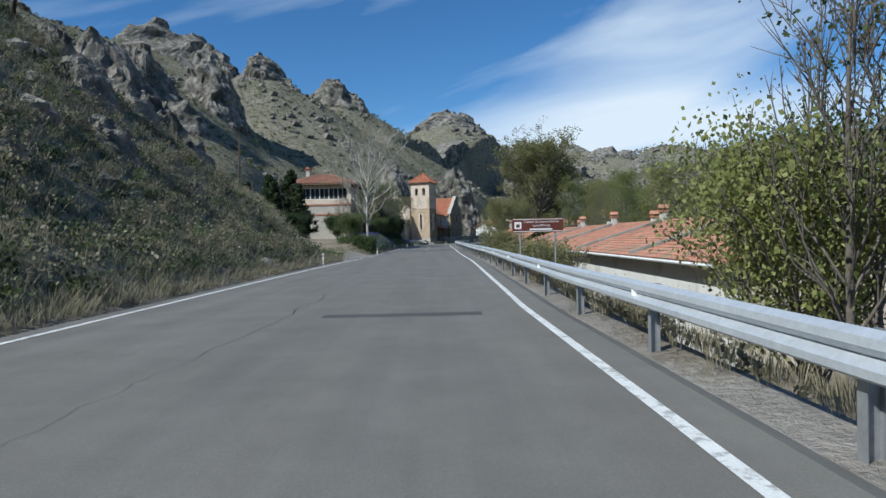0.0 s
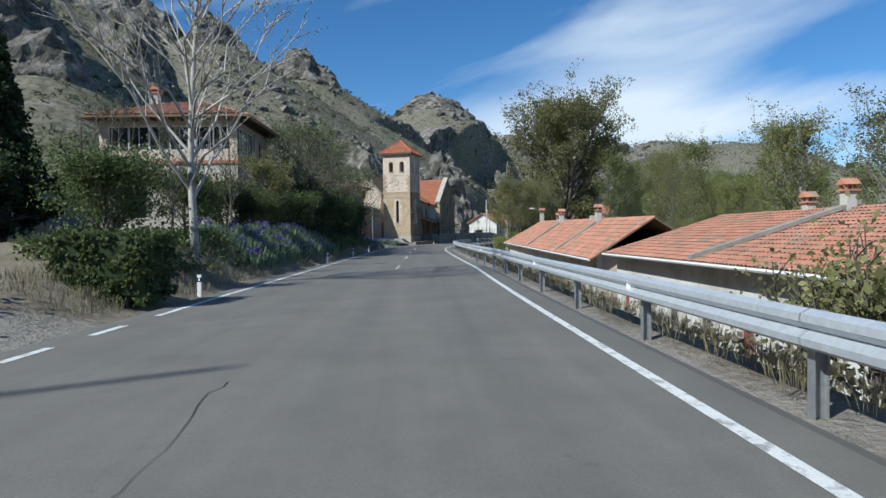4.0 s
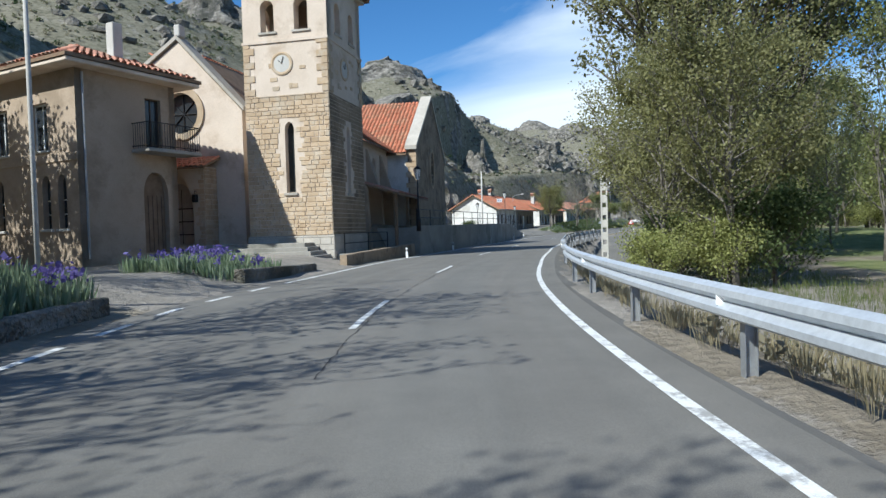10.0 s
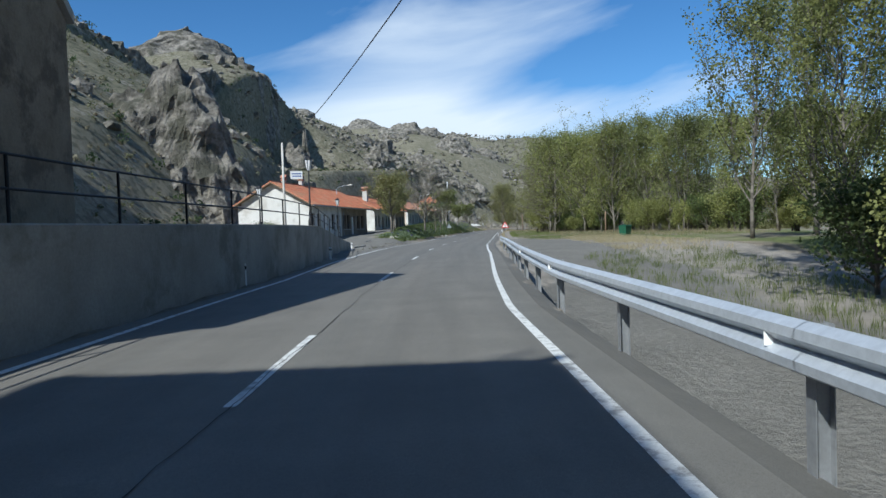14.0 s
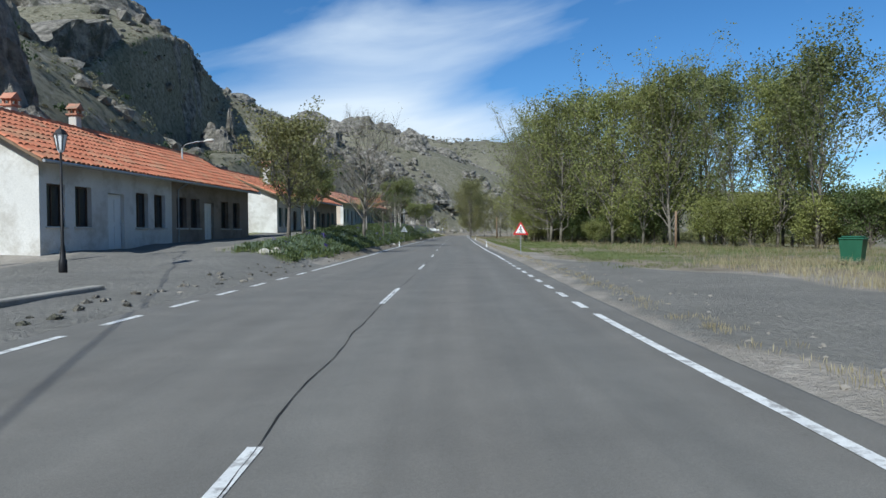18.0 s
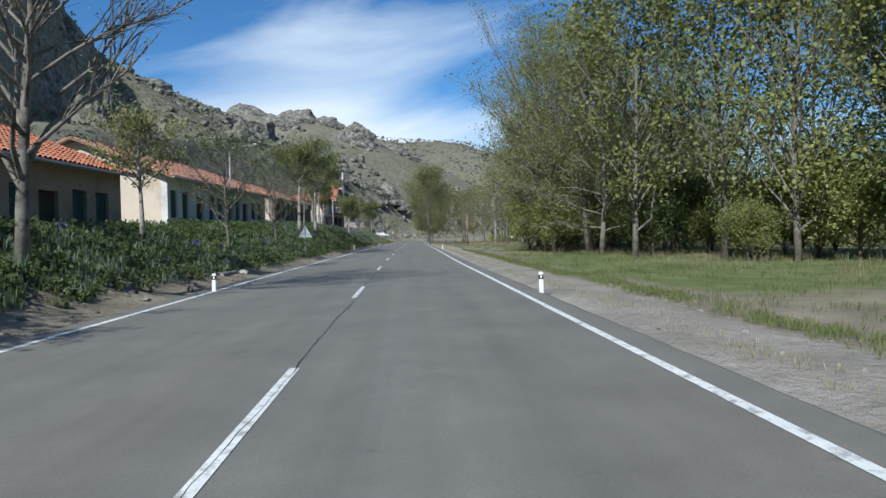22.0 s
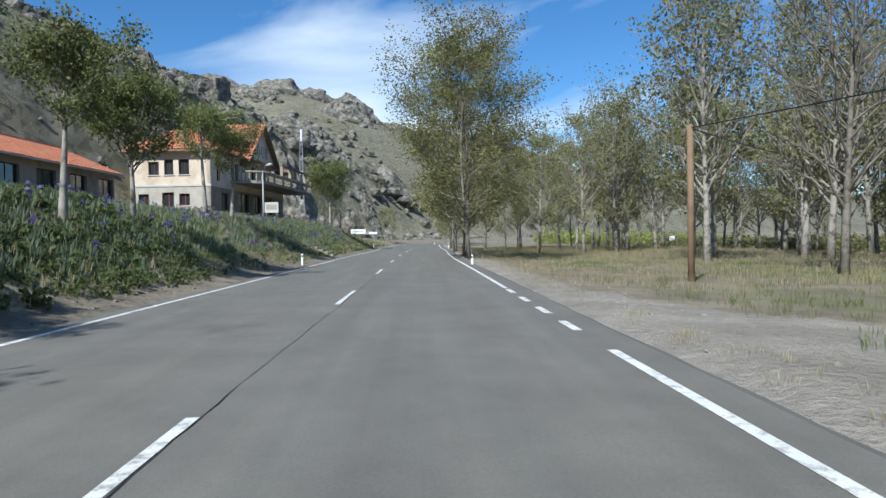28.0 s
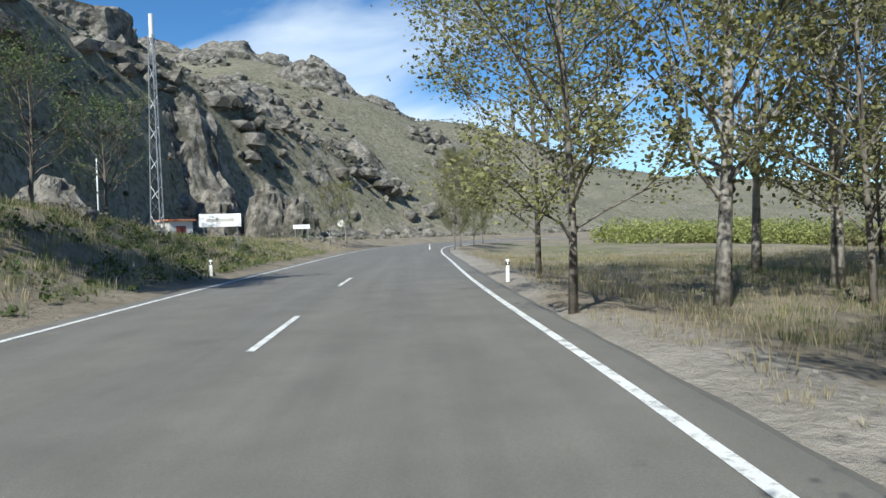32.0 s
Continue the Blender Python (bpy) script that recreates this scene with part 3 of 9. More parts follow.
BANKW = [(-8, 3.0), (3, 3.0), (4, 1.5), (4.8, 1.5), (5.5, 2.5), (10, 2.5), (10.5, 3.0), (13.4, 2.0), (13.6, 0.5), (18.6, 0.5), (19.2, 2.0), (21, 3.0), (25, 5.0), (27, 5.0), (28, 5.5), (30, 7.0), (31.5, 7.0), (33, 6.5), (40, 6)]
FLATW = [(-8, 0.0), (3.6, 0.0), (4.05, 11.0), (6, 18.0), (9, 17.0), (12, 24.0), (16, 24.0), (18, 26), (28, 28), (31, 22.0), (33, 10.0), (35, 14.0), (38, 34.0), (42, 46.0)]
SLOPE = [(-8, 0.88), (3.2, 0.88), (6, 0.68), (26, 0.68), (29, 0.60), (32.5, 0.40), (36, 0.32), (42, 0.30)]


def height(x, y, u=None, d=None):
    if u is None:
        u, d = station(x, y)
    Rr, Ll = tab(u, R_ROWS), tab(u, L_ROWS)
    dl, dr = Ll - d, d - Rr
    # left side: verge, bank, terrace, hill
    ue = u - 0.14 * np.clip(dl - 2, 0, 10) * (1 - sstep(u, 6, 8)) * (u > 3)
    T, W, Fw, S = tab(u, TERRACE), tab(u, BANKW), tab(ue, FLATW), tab(u, SLOPE)
    b0 = tab(u, [(-8, 0.9), (12.7, 0.9), (12.9, 2.6), (17.3, 2.8), (18.8, 4.5), (19.2, 0.9), (40, 0.9)])
    bank = T * sstep(dl, b0, b0 + W)
    bank = bank + 1.4 * sstep(dl, b0 + W + 1, b0 + W + 14) * sstep(u, 27.0, 28.5) * (1 - sstep(u, 31.5, 33.5))
    far = np.maximum(dl - (0.9 + W + Fw), 0)
    run = far - tab(u, [(-8, 0.5), (3.2, 0.5), (5.5, 7), (40, 7)]) * (1 - np.exp(-far / 14.0))
    hill = S * run
    cap = tab(y, [(0, 150), (330, 150), (400, 90), (470, 55), (540, 38), (620, 34), (720, 46), (820, 52), (2600, 60)]) + 16 * (vnoise(x, y, 90, 1) - 0.5)
    hill = cap * np.tanh(hill / cap)
    rough = vnoise(x, y, 40, 2) - 0.5 + 0.5 * (vnoise(x, y, 17, 3) - 0.5) + 0.25 * (vnoise(x, y, 7, 4) - 0.5)
    hill += rough * np.clip(far * 0.22, 0, 11)
    for rows, fall in ((CRAGS_PEAK, 0.98), (CRAGS_NEAR, 0.75), (CRAGS_HIGH, 0.72), (CRAGS_AHEAD, 0.55), (CRAGS_RIDGE, 0.50)):
        for cx, cy, top, rad, rise in rows:
            q = np.hypot(x - cx, y - cy)
            cone = top - rise - fall * (np.sqrt(q * q + rad * rad) - rad)
            up = np.maximum(cone - (bank + hill), 0) * sstep(far, 0, 70 if rows is CRAGS_RIDGE else 16)
            hill = hill + up
    # foot of the long cliff behind the village
    e = (x + 12) * 0.916 - (y - 326) * 0.403
    w = sstep(e, -2, 4) * sstep(y, 305, 325) * (1 - sstep(y, 438, 462))
    hill = hill * (1 - w) + np.minimum(hill, 13 + 0.10 * (y - 326)) * w
    zl = np.where(dl > 0.5, bank + hill + 0.25 * (vnoise(x, y, 2.3, 5) - 0.5) * sstep(dl, 1.2, 3.0), 0)
    # right side: drop below the rail, yard, level ground, valley, far hills
    drop = tab(u, [(-8, -3.2), (8.6, -3.2), (10.2, -2.0), (11.4, -1.2), (13, -1.3), (16, -1.2), (17.2, -0.5), (18, 0.0), (29, -0.15), (32, -0.35), (40, -0.6)])
    width = tab(u, [(-8, 4.0), (9, 4.0), (10.5, 3.5), (12, 1.0), (17, 0.6), (18, 1.0), (29, 3.0), (40, 5.0)])
    start = tab(u, [(-8, 1.3), (11, 1.3), (13, 0.85), (17, 0.85), (18, 1.2), (40, 1.6)])
    zr = drop * sstep(dr, start, start + width)
    zr = zr - 1.2 * sstep(dr, 25, 60)
    ridge = 56 + 20 * (vnoise(x, y, 160, 2) - 0.5)
    zr = zr + ridge * sstep(dr, 90, 520) * (0.75 + 0.25 * vnoise(x, y, 60, 1)) + (vnoise(x, y, 25, 3) - 0.5) * np.clip((dr - 60) * 0.05, 0, 6)
    zr = zr + 0.18 * (vnoise(x, y, 2.7, 5) - 0.5) * sstep(dr, 1.5, 4)
    z = np.where(dl > 0.5, zl, np.where(dr > 0.5, zr, 0))
    # long far ridge that closes the valley
    crest = tab(x, [(100, 40), (300, 140), (390, 168), (430, 162), (500, 153), (540, 150), (580, 137), (610, 122), (650, 100), (760, 78), (1000, 60), (1300, 30)]) + 5 * (vnoise(x, y, 60, 4) - 0.5)
    z = np.maximum(z, crest - 0.36 * np.hypot(y - 1410 + 0.55 * x, 12) + 4 * (vnoise(x, y, 30, 3) - 0.5) * (y > 700))
    return np.where((dl < 0.75) & (dr < 0.75), -0.14, z - 0.02)


def hz(x, y):
    return float(height(np.array([x]), np.array([y]))[0])


def build_ground():
    def axis(lo, hi, step, far):
        core = list(np.arange(lo, hi + 1e-6, step))
        out, g = [], step
        p = hi
        while p < far[1]:
            g *= 1.10
            p += g
            out.append(p)
        pre, g, p = [], step, lo
        while p > far[0]:
            g *= 1.10
            p -= g
            pre.append(p)
        return np.array(pre[::-1] + core + out)

    xs, ys = axis(-30, 150, 1.0, (-1800, 2200)), axis(-12, 460, 1.0, (-1500, 2600))
    X, Y = np.meshgrid(xs, ys)
    sh = X.shape
    x, y = X.ravel(), Y.ravel()
    u, d = station(x, y)
    z = height(x, y, u, d)
    n, m = len(ys), len(xs)
    idx = np.arange(n * m).reshape(n, m)
    f = np.stack([idx[:-1, :-1], idx[:-1, 1:], idx[1:, 1:], idx[1:, :-1]], -1).reshape(-1, 4)
    me = bpy.data.meshes.new("ground")
    me.vertices.add(n * m)
    me.vertices.foreach_set("co", np.stack([x, y, z], -1).astype(np.float32).ravel())
    me.loops.add(len(f) * 4)
    me.loops.foreach_set("vertex_index", f.astype(np.int32).ravel())
    me.polygons.add(len(f))
    me.polygons.foreach_set("loop_start", np.arange(0, len(f) * 4, 4, dtype=np.int32))
    me.polygons.foreach_set("loop_total", np.full(len(f), 4, dtype=np.int32))
    me.update(calc_edges=True)
    Rr, Ll = tab(u, R_ROWS), tab(u, L_ROWS)
    dl, dr = Ll - d, d - Rr
    cover = np.zeros((n * m, 4), np.float32)
    W, Fw = tab(u, BANKW), tab(u, FLATW)
    nz = vnoise(x, y, 6, 2) - 0.5
    ue = u - 0.14 * np.clip(dl - 2, 0, 10) * (1 - sstep(u, 6, 8)) * (u > 3)
    cover[:, 2] = np.where(dl > 0, np.where(ue < 4, sstep(dl, 1.0, 2.5), sstep(dl, 0.9 + W + Fw - 6, 0.9 + W + Fw + 4)), sstep(dr, 60, 110))
    bankgrass = (1 - 0.6 * sstep(u, 29, 32)) * sstep(dl, 2.0, 3.2) * (1 - sstep(dl, 14, 20)) * (u > 18.6) * (0.62 + nz)
    rg = sstep(dr + 3 * nz, tab(u, [(0, 3), (17, 16), (19.5, 13), (21, 4.5), (22.5, 3.6), (26, 3.4), (27, 7), (28.3, 7), (29, 2.0), (40, 2.0)]), tab(u, [(0, 6), (17, 19), (19.5, 17), (21, 7), (26, 5.5), (27, 10), (28.3, 10), (29, 4.5), (40, 5)])) * (0.68 + nz) * sstep(u + 6 * nz, 7, 13) * (1 - 0.7 * sstep(dr + 20 * nz, 40, 90)) * (1 - 0.45 * sstep(u, 28, 31))
    cover[:, 0] = np.where(dl > 0, bankgrass, rg) * (1 - sstep(y, 560, 640))
    cover[:, 2] = np.maximum(cover[:, 2], sstep(y, 600, 700))
    gv = (1 - sstep(dr + 2 * nz, tab(u, [(0, 1.2), (11, 1.2), (11.5, 9), (17, 15), (19.5, 12), (20.5, 3.0), (26, 2.6), (27, 6), (28.3, 6), (29, 1.0), (40, 1.0)]), tab(u, [(0, 2.2), (11, 2.2), (11.5, 12), (17, 18), (19.5, 15), (20.5, 5.0), (26, 4), (27, 9), (28.3, 9), (29, 2.2), (40, 2.4)]))) * (dr > 0.2)
    gv = gv * (1 - 0.8 * np.exp(-((dr - 3.1) / 0.6) ** 2) * sstep(u, 21.5, 22.5) * (1 - sstep(u, 26.6, 27.2)))
    side = (u > 17.0) * (u < 21) * (dl > 0.2) * (1 - sstep(dl, 14, 17))
    drive = (ue > 3.8) * (u < 4.9) * (dl > 0.2) * (1 - sstep(dl, 10, 14))
    church = (u > 11.25) * (u < 13.2) * (dl > 0.2) * (1 - sstep(dl, 8, 12)) * 0.8
    cover[:, 1] = np.maximum.reduce([gv, side * 1.0, drive * 1.0, church])
    paved_l = ((u > 17.4) & (u < 20.6) & (dl > 0.1)) * (1 - sstep(dl + 2 * nz, 9.5, 11.5)) + ((u >= 20.6) & (u < 25)) * sstep(dl, 6.0, 7.0) * (1 - sstep(dl, 10.5, 12))
    paved_r = ((dr > 0.9) & (u > 11.6) & (u < 21)) * sstep(dr + 3 * nz, 0.8, 2.0) * (1 - sstep(dr + 3 * nz, tab(u, [(11, 3), (13, 4.5), (16, 7), (18, 8), (20, 6.5), (21, 2)]), tab(u, [(11, 4), (13, 6), (16, 9), (18, 10), (20, 8.5), (21, 3)])))
    cover[:, 3] = np.where(dl > 0, paved_l, paved_r)
    ca = me.color_attributes.new("cover", "FLOAT_COLOR", "POINT")
    ca.data.foreach_set("color", cover.ravel())
    me.materials.append(M_GROUND)
    me.polygons.foreach_set("use_smooth", [True] * len(f))
    ob = new("ground", me)
    tagged(ob, "dry scrubby hillside, verges and valley floor of earth and grass", "ground", kind="structure")


build_ground()


# ---- road ----
def ribbon(name, u0, u1, f0, f1, z, material, label="", category="", parent=None, step=0.08, kind="structure", z1=None):
    us = np.arange(u0, u1 + step * 0.5, step)
    a, b = f0(us), f1(us)
    x, y = np.interp(us, U, AX), np.interp(us, U, AY)
    tx, ty = np.interp(us, U, TX), np.interp(us, U, TY)
    z1 = z if z1 is None else z1
    p = np.stack([np.stack([x + ty * a, y - tx * a, np.full(len(us), z)], -1), np.stack([x + ty * b, y - tx * b, np.full(len(us), z1)], -1)], 1)
    co = np.stack([p[:-1, 0], p[:-1, 1], p[1:, 1], p[1:, 0]], 1)
    ob = quads(name, co, material, parent)
    me = ob.data
    bm = bmesh.new()
    bm.from_mesh(me)
    bmesh.ops.remove_doubles(bm, verts=bm.verts, dist=0.0005)
    bm.to_mesh(me)
    bm.free()
    if label:
        tagged(ob, label, category, kind=kind)
    return ob


def lanes(ob):
    """Metres across and along the road, for the asphalt's wear."""
    n = len(ob.data.vertices)
    co = np.zeros(n * 3, np.float32)
    ob.data.vertices.foreach_get("co", co)
    u, d = station(co[0::3], co[1::3])
    v = np.stack([d, np.interp(u, U, ARC), d * 0], -1).astype(np.float32)
    ob.data.attributes.new("lane", "FLOAT_VECTOR", "POINT").data.foreach_set("vector", v.ravel())


def fr(o):
    return lambda u: tab(u, R_ROWS) + o


def fl(o):
    return lambda u: tab(u, L_ROWS) - o


def fc(o):
    return lambda u: tab(u, C_ROWS) + o


UE = 46.0
road = ribbon("road", -7.5, UE, fl(0.45), fr(0.50), 0.0, M_ASPHALT, "worn grey asphalt two-lane road", "road")
edge_r = ribbon("road_edge", -7.5, UE, fr(0.50), fr(0.95), 0.0, M_ASPHALT, "crumbling sloped asphalt edge of the road", "road edge", z1=-0.16)
edge_l = ribbon("road_edge", -7.5, UE, fl(0.80), fl(0.45), -0.15, M_ASPHALT, "crumbling sloped asphalt edge of the road", "road edge", z1=0.0)


for _o in (road, edge_r, edge_l):
    lanes(_o)


def solid_line(name, u0, u1, f, w=0.13):
    return ribbon(name, u0, u1, lambda u: f(0)(u) - w / 2, lambda u: f(0)(u) + w / 2, 0.006, M_PAINT, "white painted edge line, slightly worn", "road marking")


for a, b in ((-7.5, 18.96), (20.95, 28.48), (29.05, UE)):
    solid_line("edge_line_right", a, b, fr)
for a, b in ((-7.5, 3.9), (5.05, 10.85), (11.75, 18.78), (20.1, UE)):
    solid_line("edge_line_left", a, b, fl)


def dashes(name, f, u0, u1, length, gap, w, grp):
    s = np.concatenate([[0], np.cumsum(np.hypot(np.diff(AX), np.diff(AY)))])
    a, e = np.interp(u0, U, s), np.interp(u1, U, s)
    while a < e:
        ua, ub = np.interp([a, a + length], s, U)
        ob = ribbon(name, ua, ub, lambda u: f(0)(u) - w / 2, lambda u: f(0)(u) + w / 2, 0.006, M_PAINT, step=(ub - ua) / 4)
        tagged(ob, "short white painted road dash, worn", "road marking", grp, "structure")
        a += length + gap


for u0 in (7.44, 8.60, 9.73, 10.91, 12.06, 13.34, 14.51, 15.75, 16.91, 18.06, 19.13, 20.18, 21.25, 22.28, 23.2, 24.16, 25.0, 25.78, 26.6, 27.4, 28.1, 28.84, 29.55, 30.25, 31.05, 31.85, 32.75, 33.7):
    u1 = float(np.interp(np.interp(u0, U, ARC) + 3.6, ARC, U))
    ob = ribbon("centre_dash", u0, u1, fc(-0.055), fc(0.055), 0.006, M_PAINT, step=(u1 - u0) / 4)
    tagged(ob, "white painted centre line dash, worn by traffic", "road marking", "centre line dashes", "structure")
dashes("centre_dash", fc, 6.38, 6.68, 0.7, 0.5, 0.13, "centre line dashes")
dashes("edge_dash", fr, 19.06, 20.9, 1.05, 1.05, 0.14, "edge line dashes")
dashes("edge_dash", fr, 28.57, 29.0, 1.1, 1.1, 0.14, "edge line dashes")
dashes("edge_dash", fl, 3.95, 5.0, 1.05, 1.05, 0.14, "edge line dashes")
dashes("edge_dash", fl, 10.9, 11.7, 1.05, 1.05, 0.14, "edge line dashes")
dashes("edge_dash", fl, 18.88, 20.05, 1.2, 1.2, 0.14, "edge line dashes")


# ---- building helpers ----
def mesh_np(name, v, f, material, parent=None, label="", smooth=False):
    v, f = np.asarray(v, np.float32), np.asarray(f, np.int32)
    me = bpy.data.meshes.new(name)
    me.vertices.add(len(v))
    me.vertices.foreach_set("co", v.ravel())
    k = f.shape[1]
    me.loops.add(f.size)
    me.loops.foreach_set("vertex_index", f.ravel())
    me.polygons.add(len(f))
    me.polygons.foreach_set("loop_start", np.arange(0, f.size, k, dtype=np.int32))
    me.polygons.foreach_set("loop_total", np.full(len(f), k, dtype=np.int32))
    if smooth:
        me.polygons.foreach_set("use_smooth", [True] * len(f))
    me.update(calc_edges=True)
    me.materials.append(material)
    ob = new(name, me)
    if parent is not None:
        ob.parent = parent
    if label:
        tagged(ob, label)
    return ob


def panel(bm, o, ax, w, h, holes=(), thick=0.3, top=None):
    """A wall sheet with real thickness and holes (x0, z0, x1, z1); o is its lower left corner outside, ax its run; inside lies to the left of the run."""
    o, ax = Vector(o), Vector(ax).normalized()
    nrm = Vector((-ax.y, ax.x, 0))
    xs = sorted({0.0, w, *[q for a in holes for q in (a[0], a[2])]})
    zs = sorted({0.0, h, *[q for a in holes for q in (a[1], a[3])]})
    vid = {}

    def V(x, z, k):
        key = (round(x, 4), round(z, 4), k)
        if key not in vid:
            vid[key] = bm.verts.new(o + ax * x + Vector((0, 0, z)) + nrm * (thick * k))
        return vid[key]

    def hole(i, j):
        if i < 0 or j < 0 or i >= len(xs) - 1 or j >= len(zs) - 1:
            return True
        cx, cz = (xs[i] + xs[i + 1]) / 2, (zs[j] + zs[j + 1]) / 2
        return any(a[0] < cx < a[2] and a[1] < cz < a[3] for a in holes)

    for i in range(len(xs) - 1):
        for j in range(len(zs) - 1):
            if hole(i, j):
                continue
            x0, x1, z0, z1 = xs[i], xs[i + 1], zs[j], zs[j + 1]
            bm.faces.new((V(x0, z0, 0), V(x1, z0, 0), V(x1, z1, 0), V(x0, z1, 0)))
            bm.faces.new((V(x0, z1, 1), V(x1, z1, 1), V(x1, z0, 1), V(x0, z0, 1)))
            for di, dj, a, b in ((-1, 0, (x0, z0), (x0, z1)), (1, 0, (x1, z1), (x1, z0)), (0, -1, (x1, z0), (x0, z0)), (0, 1, (x0, z1), (x1, z1))):
                if hole(i + di, j + dj):
                    bm.faces.new((V(*a, 0), V(*b, 0), V(*b, 1), V(*a, 1)))


def prism(bm, pts, d):
    """A flat outline pushed along d."""
    a = [bm.verts.new(p) for p in pts]
    b = [bm.verts.new(Vector(p) + Vector(d)) for p in pts]
    bm.faces.new(a)
    bm.faces.new(b[::-1])
    for i in range(len(a)):
        j = (i + 1) % len(a)
        bm.faces.new((a[j], a[i], b[i], b[j]))


def tiles(name, o, ax, up, w, l, material, parent, keep=None, pitch=0.25, row=0.42, label="", seed=1):
    """Courses of barrel tiles on a slope: o lower left corner, ax along the eave, up the slope."""
    rng = np.random.RandomState(seed)
    o, ax, up = np.array(o, float), np.array(Vector(ax).normalized()), np.array(Vector(up).normalized())
    n = np.cross(ax, up)
    nc, nr = int(w / pitch), max(1, int(l / row))
    ca, ra = np.meshgrid((np.arange(nc) + 0.5) * (w / nc), np.arange(nr) * (l / nr), indexing="ij")
    ca, ra = ca.ravel(), ra.ravel()
    if keep is not None:
        k = keep(ca / w, (ra + 0.2) / l)
        ca, ra = ca[k], ra[k]
    m = len(ca)
    ang = np.linspace(-0.5, 0.5, 5) * math.pi * 1.05
    jit = rng.normal(0, 0.012, (m, 2))
    v = np.zeros((m, 2, 5, 3))
    ll = l / nr * 1.12
    for e, (b, r, lift) in enumerate(((0.0, 0.118, 0.030), (ll, 0.100, 0.004))):
        for q, t in enumerate(ang):
            off_a = ca + math.sin(t) * r * pitch / 0.25 + jit[:, 0]
            off_n = (math.cos(t)) * r * 0.62 + lift + jit[:, 1] * 0.4
            v[:, e, q] = o + np.outer(off_a, ax) + np.outer(ra + b, up) + np.outer(off_n, n)
    idx = np.arange(m)[:, None] * 10
    f = np.stack([np.stack([idx[:, 0] + q, idx[:, 0] + q + 1, idx[:, 0] + 6 + q, idx[:, 0] + 5 + q], -1) for q in range(4)], 1).reshape(-1, 4)
    ob = mesh_np(name, v.reshape(-1, 3), f, material, parent, label)
    ob["kind"] = "stuff"
    return ob


def slab(name, pts, t, material, parent, label=""):
    """A roof plane of boards, t thick downwards."""
    bm = B()
    prism(bm, pts, (0, 0, -t))
    return part(name, bm, material, parent, label)


def window(parent, o, ax, w, h, material=None, shutters=None, sill=True, mull=1, deep=0.16, bars=0):
    """A framed window set back into a wall: o is the lower left outside corner of the opening."""
    o, ax = Vector(o), Vector(ax).normalized()
    nrm = Vector((-ax.y, ax.x, 0))
    rot = Matrix((ax.to_tuple() + (0,), nrm.to_tuple() + (0,), (0, 0, 1, 0), (0, 0, 0, 1))).transposed()
    bm = B()
    t = 0.06
    box(bm, 0, t, 0, 0.07, 0, h)
    box(bm, w - t, w, 0, 0.07, 0, h)
    box(bm, t, w - t, 0, 0.07, 0, t)
    box(bm, t, w - t, 0, 0.07, h - t, h)
    for k in range(mull):
        c = w * (k + 1) / (mull + 1)
        box(bm, c - 0.025, c + 0.025, 0.004, 0.066, t, h - t)
    for k in range(bars):
        c = h * (k + 1) / (bars + 1)
        box(bm, t, w - t, 0.008, 0.060, c - 0.02, c + 0.02)
    fr_ = part("window", bm, material or M_DARKWOOD, parent)
    fr_.matrix_local = Matrix.Translation(o + nrm * deep) @ rot
    bm = B()
    box(bm, t, w - t, 0.03, 0.042, t, h - t)
    part("pane", bm, M_GLASS, fr_)
    if sill:
        bm = B()
        box(bm, -0.08, w + 0.08, -deep - 0.07, 0.0, -0.07, -0.002, 0.01)
        part("sill", bm, M_PALECON, fr_)
    if shutters:
        for s in (0, 1):
            bm = B()
            x0 = 0.02 if s == 0 else w / 2 + 0.01
            box(bm, x0, x0 + w / 2 - 0.03, -0.05, -0.012, 0.03, h - 0.03)
            z0 = 0.03
            prof = []
            while z0 < h - 0.1:
                prof += [(-0.052, z0 + 0.07), (-0.072, z0 + 0.10)]
                z0 += 0.075
            xa, xb = x0 + 0.05, x0 + w / 2 - 0.08
            va = [bm.verts.new((xa, p, q)) for p, q in prof]
            vb = [bm.verts.new((xb, p, q)) for p, q in prof]
            for i in range(len(prof) - 1):
                bm.faces.new((va[i], vb[i], vb[i + 1], va[i + 1]))
            part("shutter", bm, shutters, fr_)
    return fr_


def door(parent, o, ax, w, h, material, deep=0.14):
    o, ax = Vector(o), Vector(ax).normalized()
    nrm = Vector((-ax.y, ax.x, 0))
    rot = Matrix((ax.to_tuple() + (0,), nrm.to_tuple() + (0,), (0, 0, 1, 0), (0, 0, 0, 1))).transposed()
    bm = B()
    box(bm, 0.02, w - 0.02, 0, 0.06, 0, h - 0.02)
    for z0, z1 in ((0.15, h * 0.45), (h * 0.52, h - 0.2)):
        for x0, x1 in ((0.12, w / 2 - 0.05), (w / 2 + 0.05, w - 0.12)):
            box(bm, x0, x1, -0.02, 0.002, z0, z1, 0.008)
    d = part("door", bm, material, parent)
    d.matrix_local = Matrix.Translation(o + nrm * deep) @ rot
    bm = B()
    tube(bm, [(w - 0.12, -0.06, 1.0), (w - 0.12, -0.06, 1.12)], 0.014, 6)
    part("handle", bm, M_GALV, d, "metal handle")
    return d


def frame_of(p0, p1, z):
    a = Vector((p1[0] - p0[0], p1[1] - p0[1], 0))
    return Matrix.Translation((p0[0], p0[1], z)) @ Matrix.Rotation(math.atan2(a.y, a.x), 4, "Z"), a.length


KH = 1.32


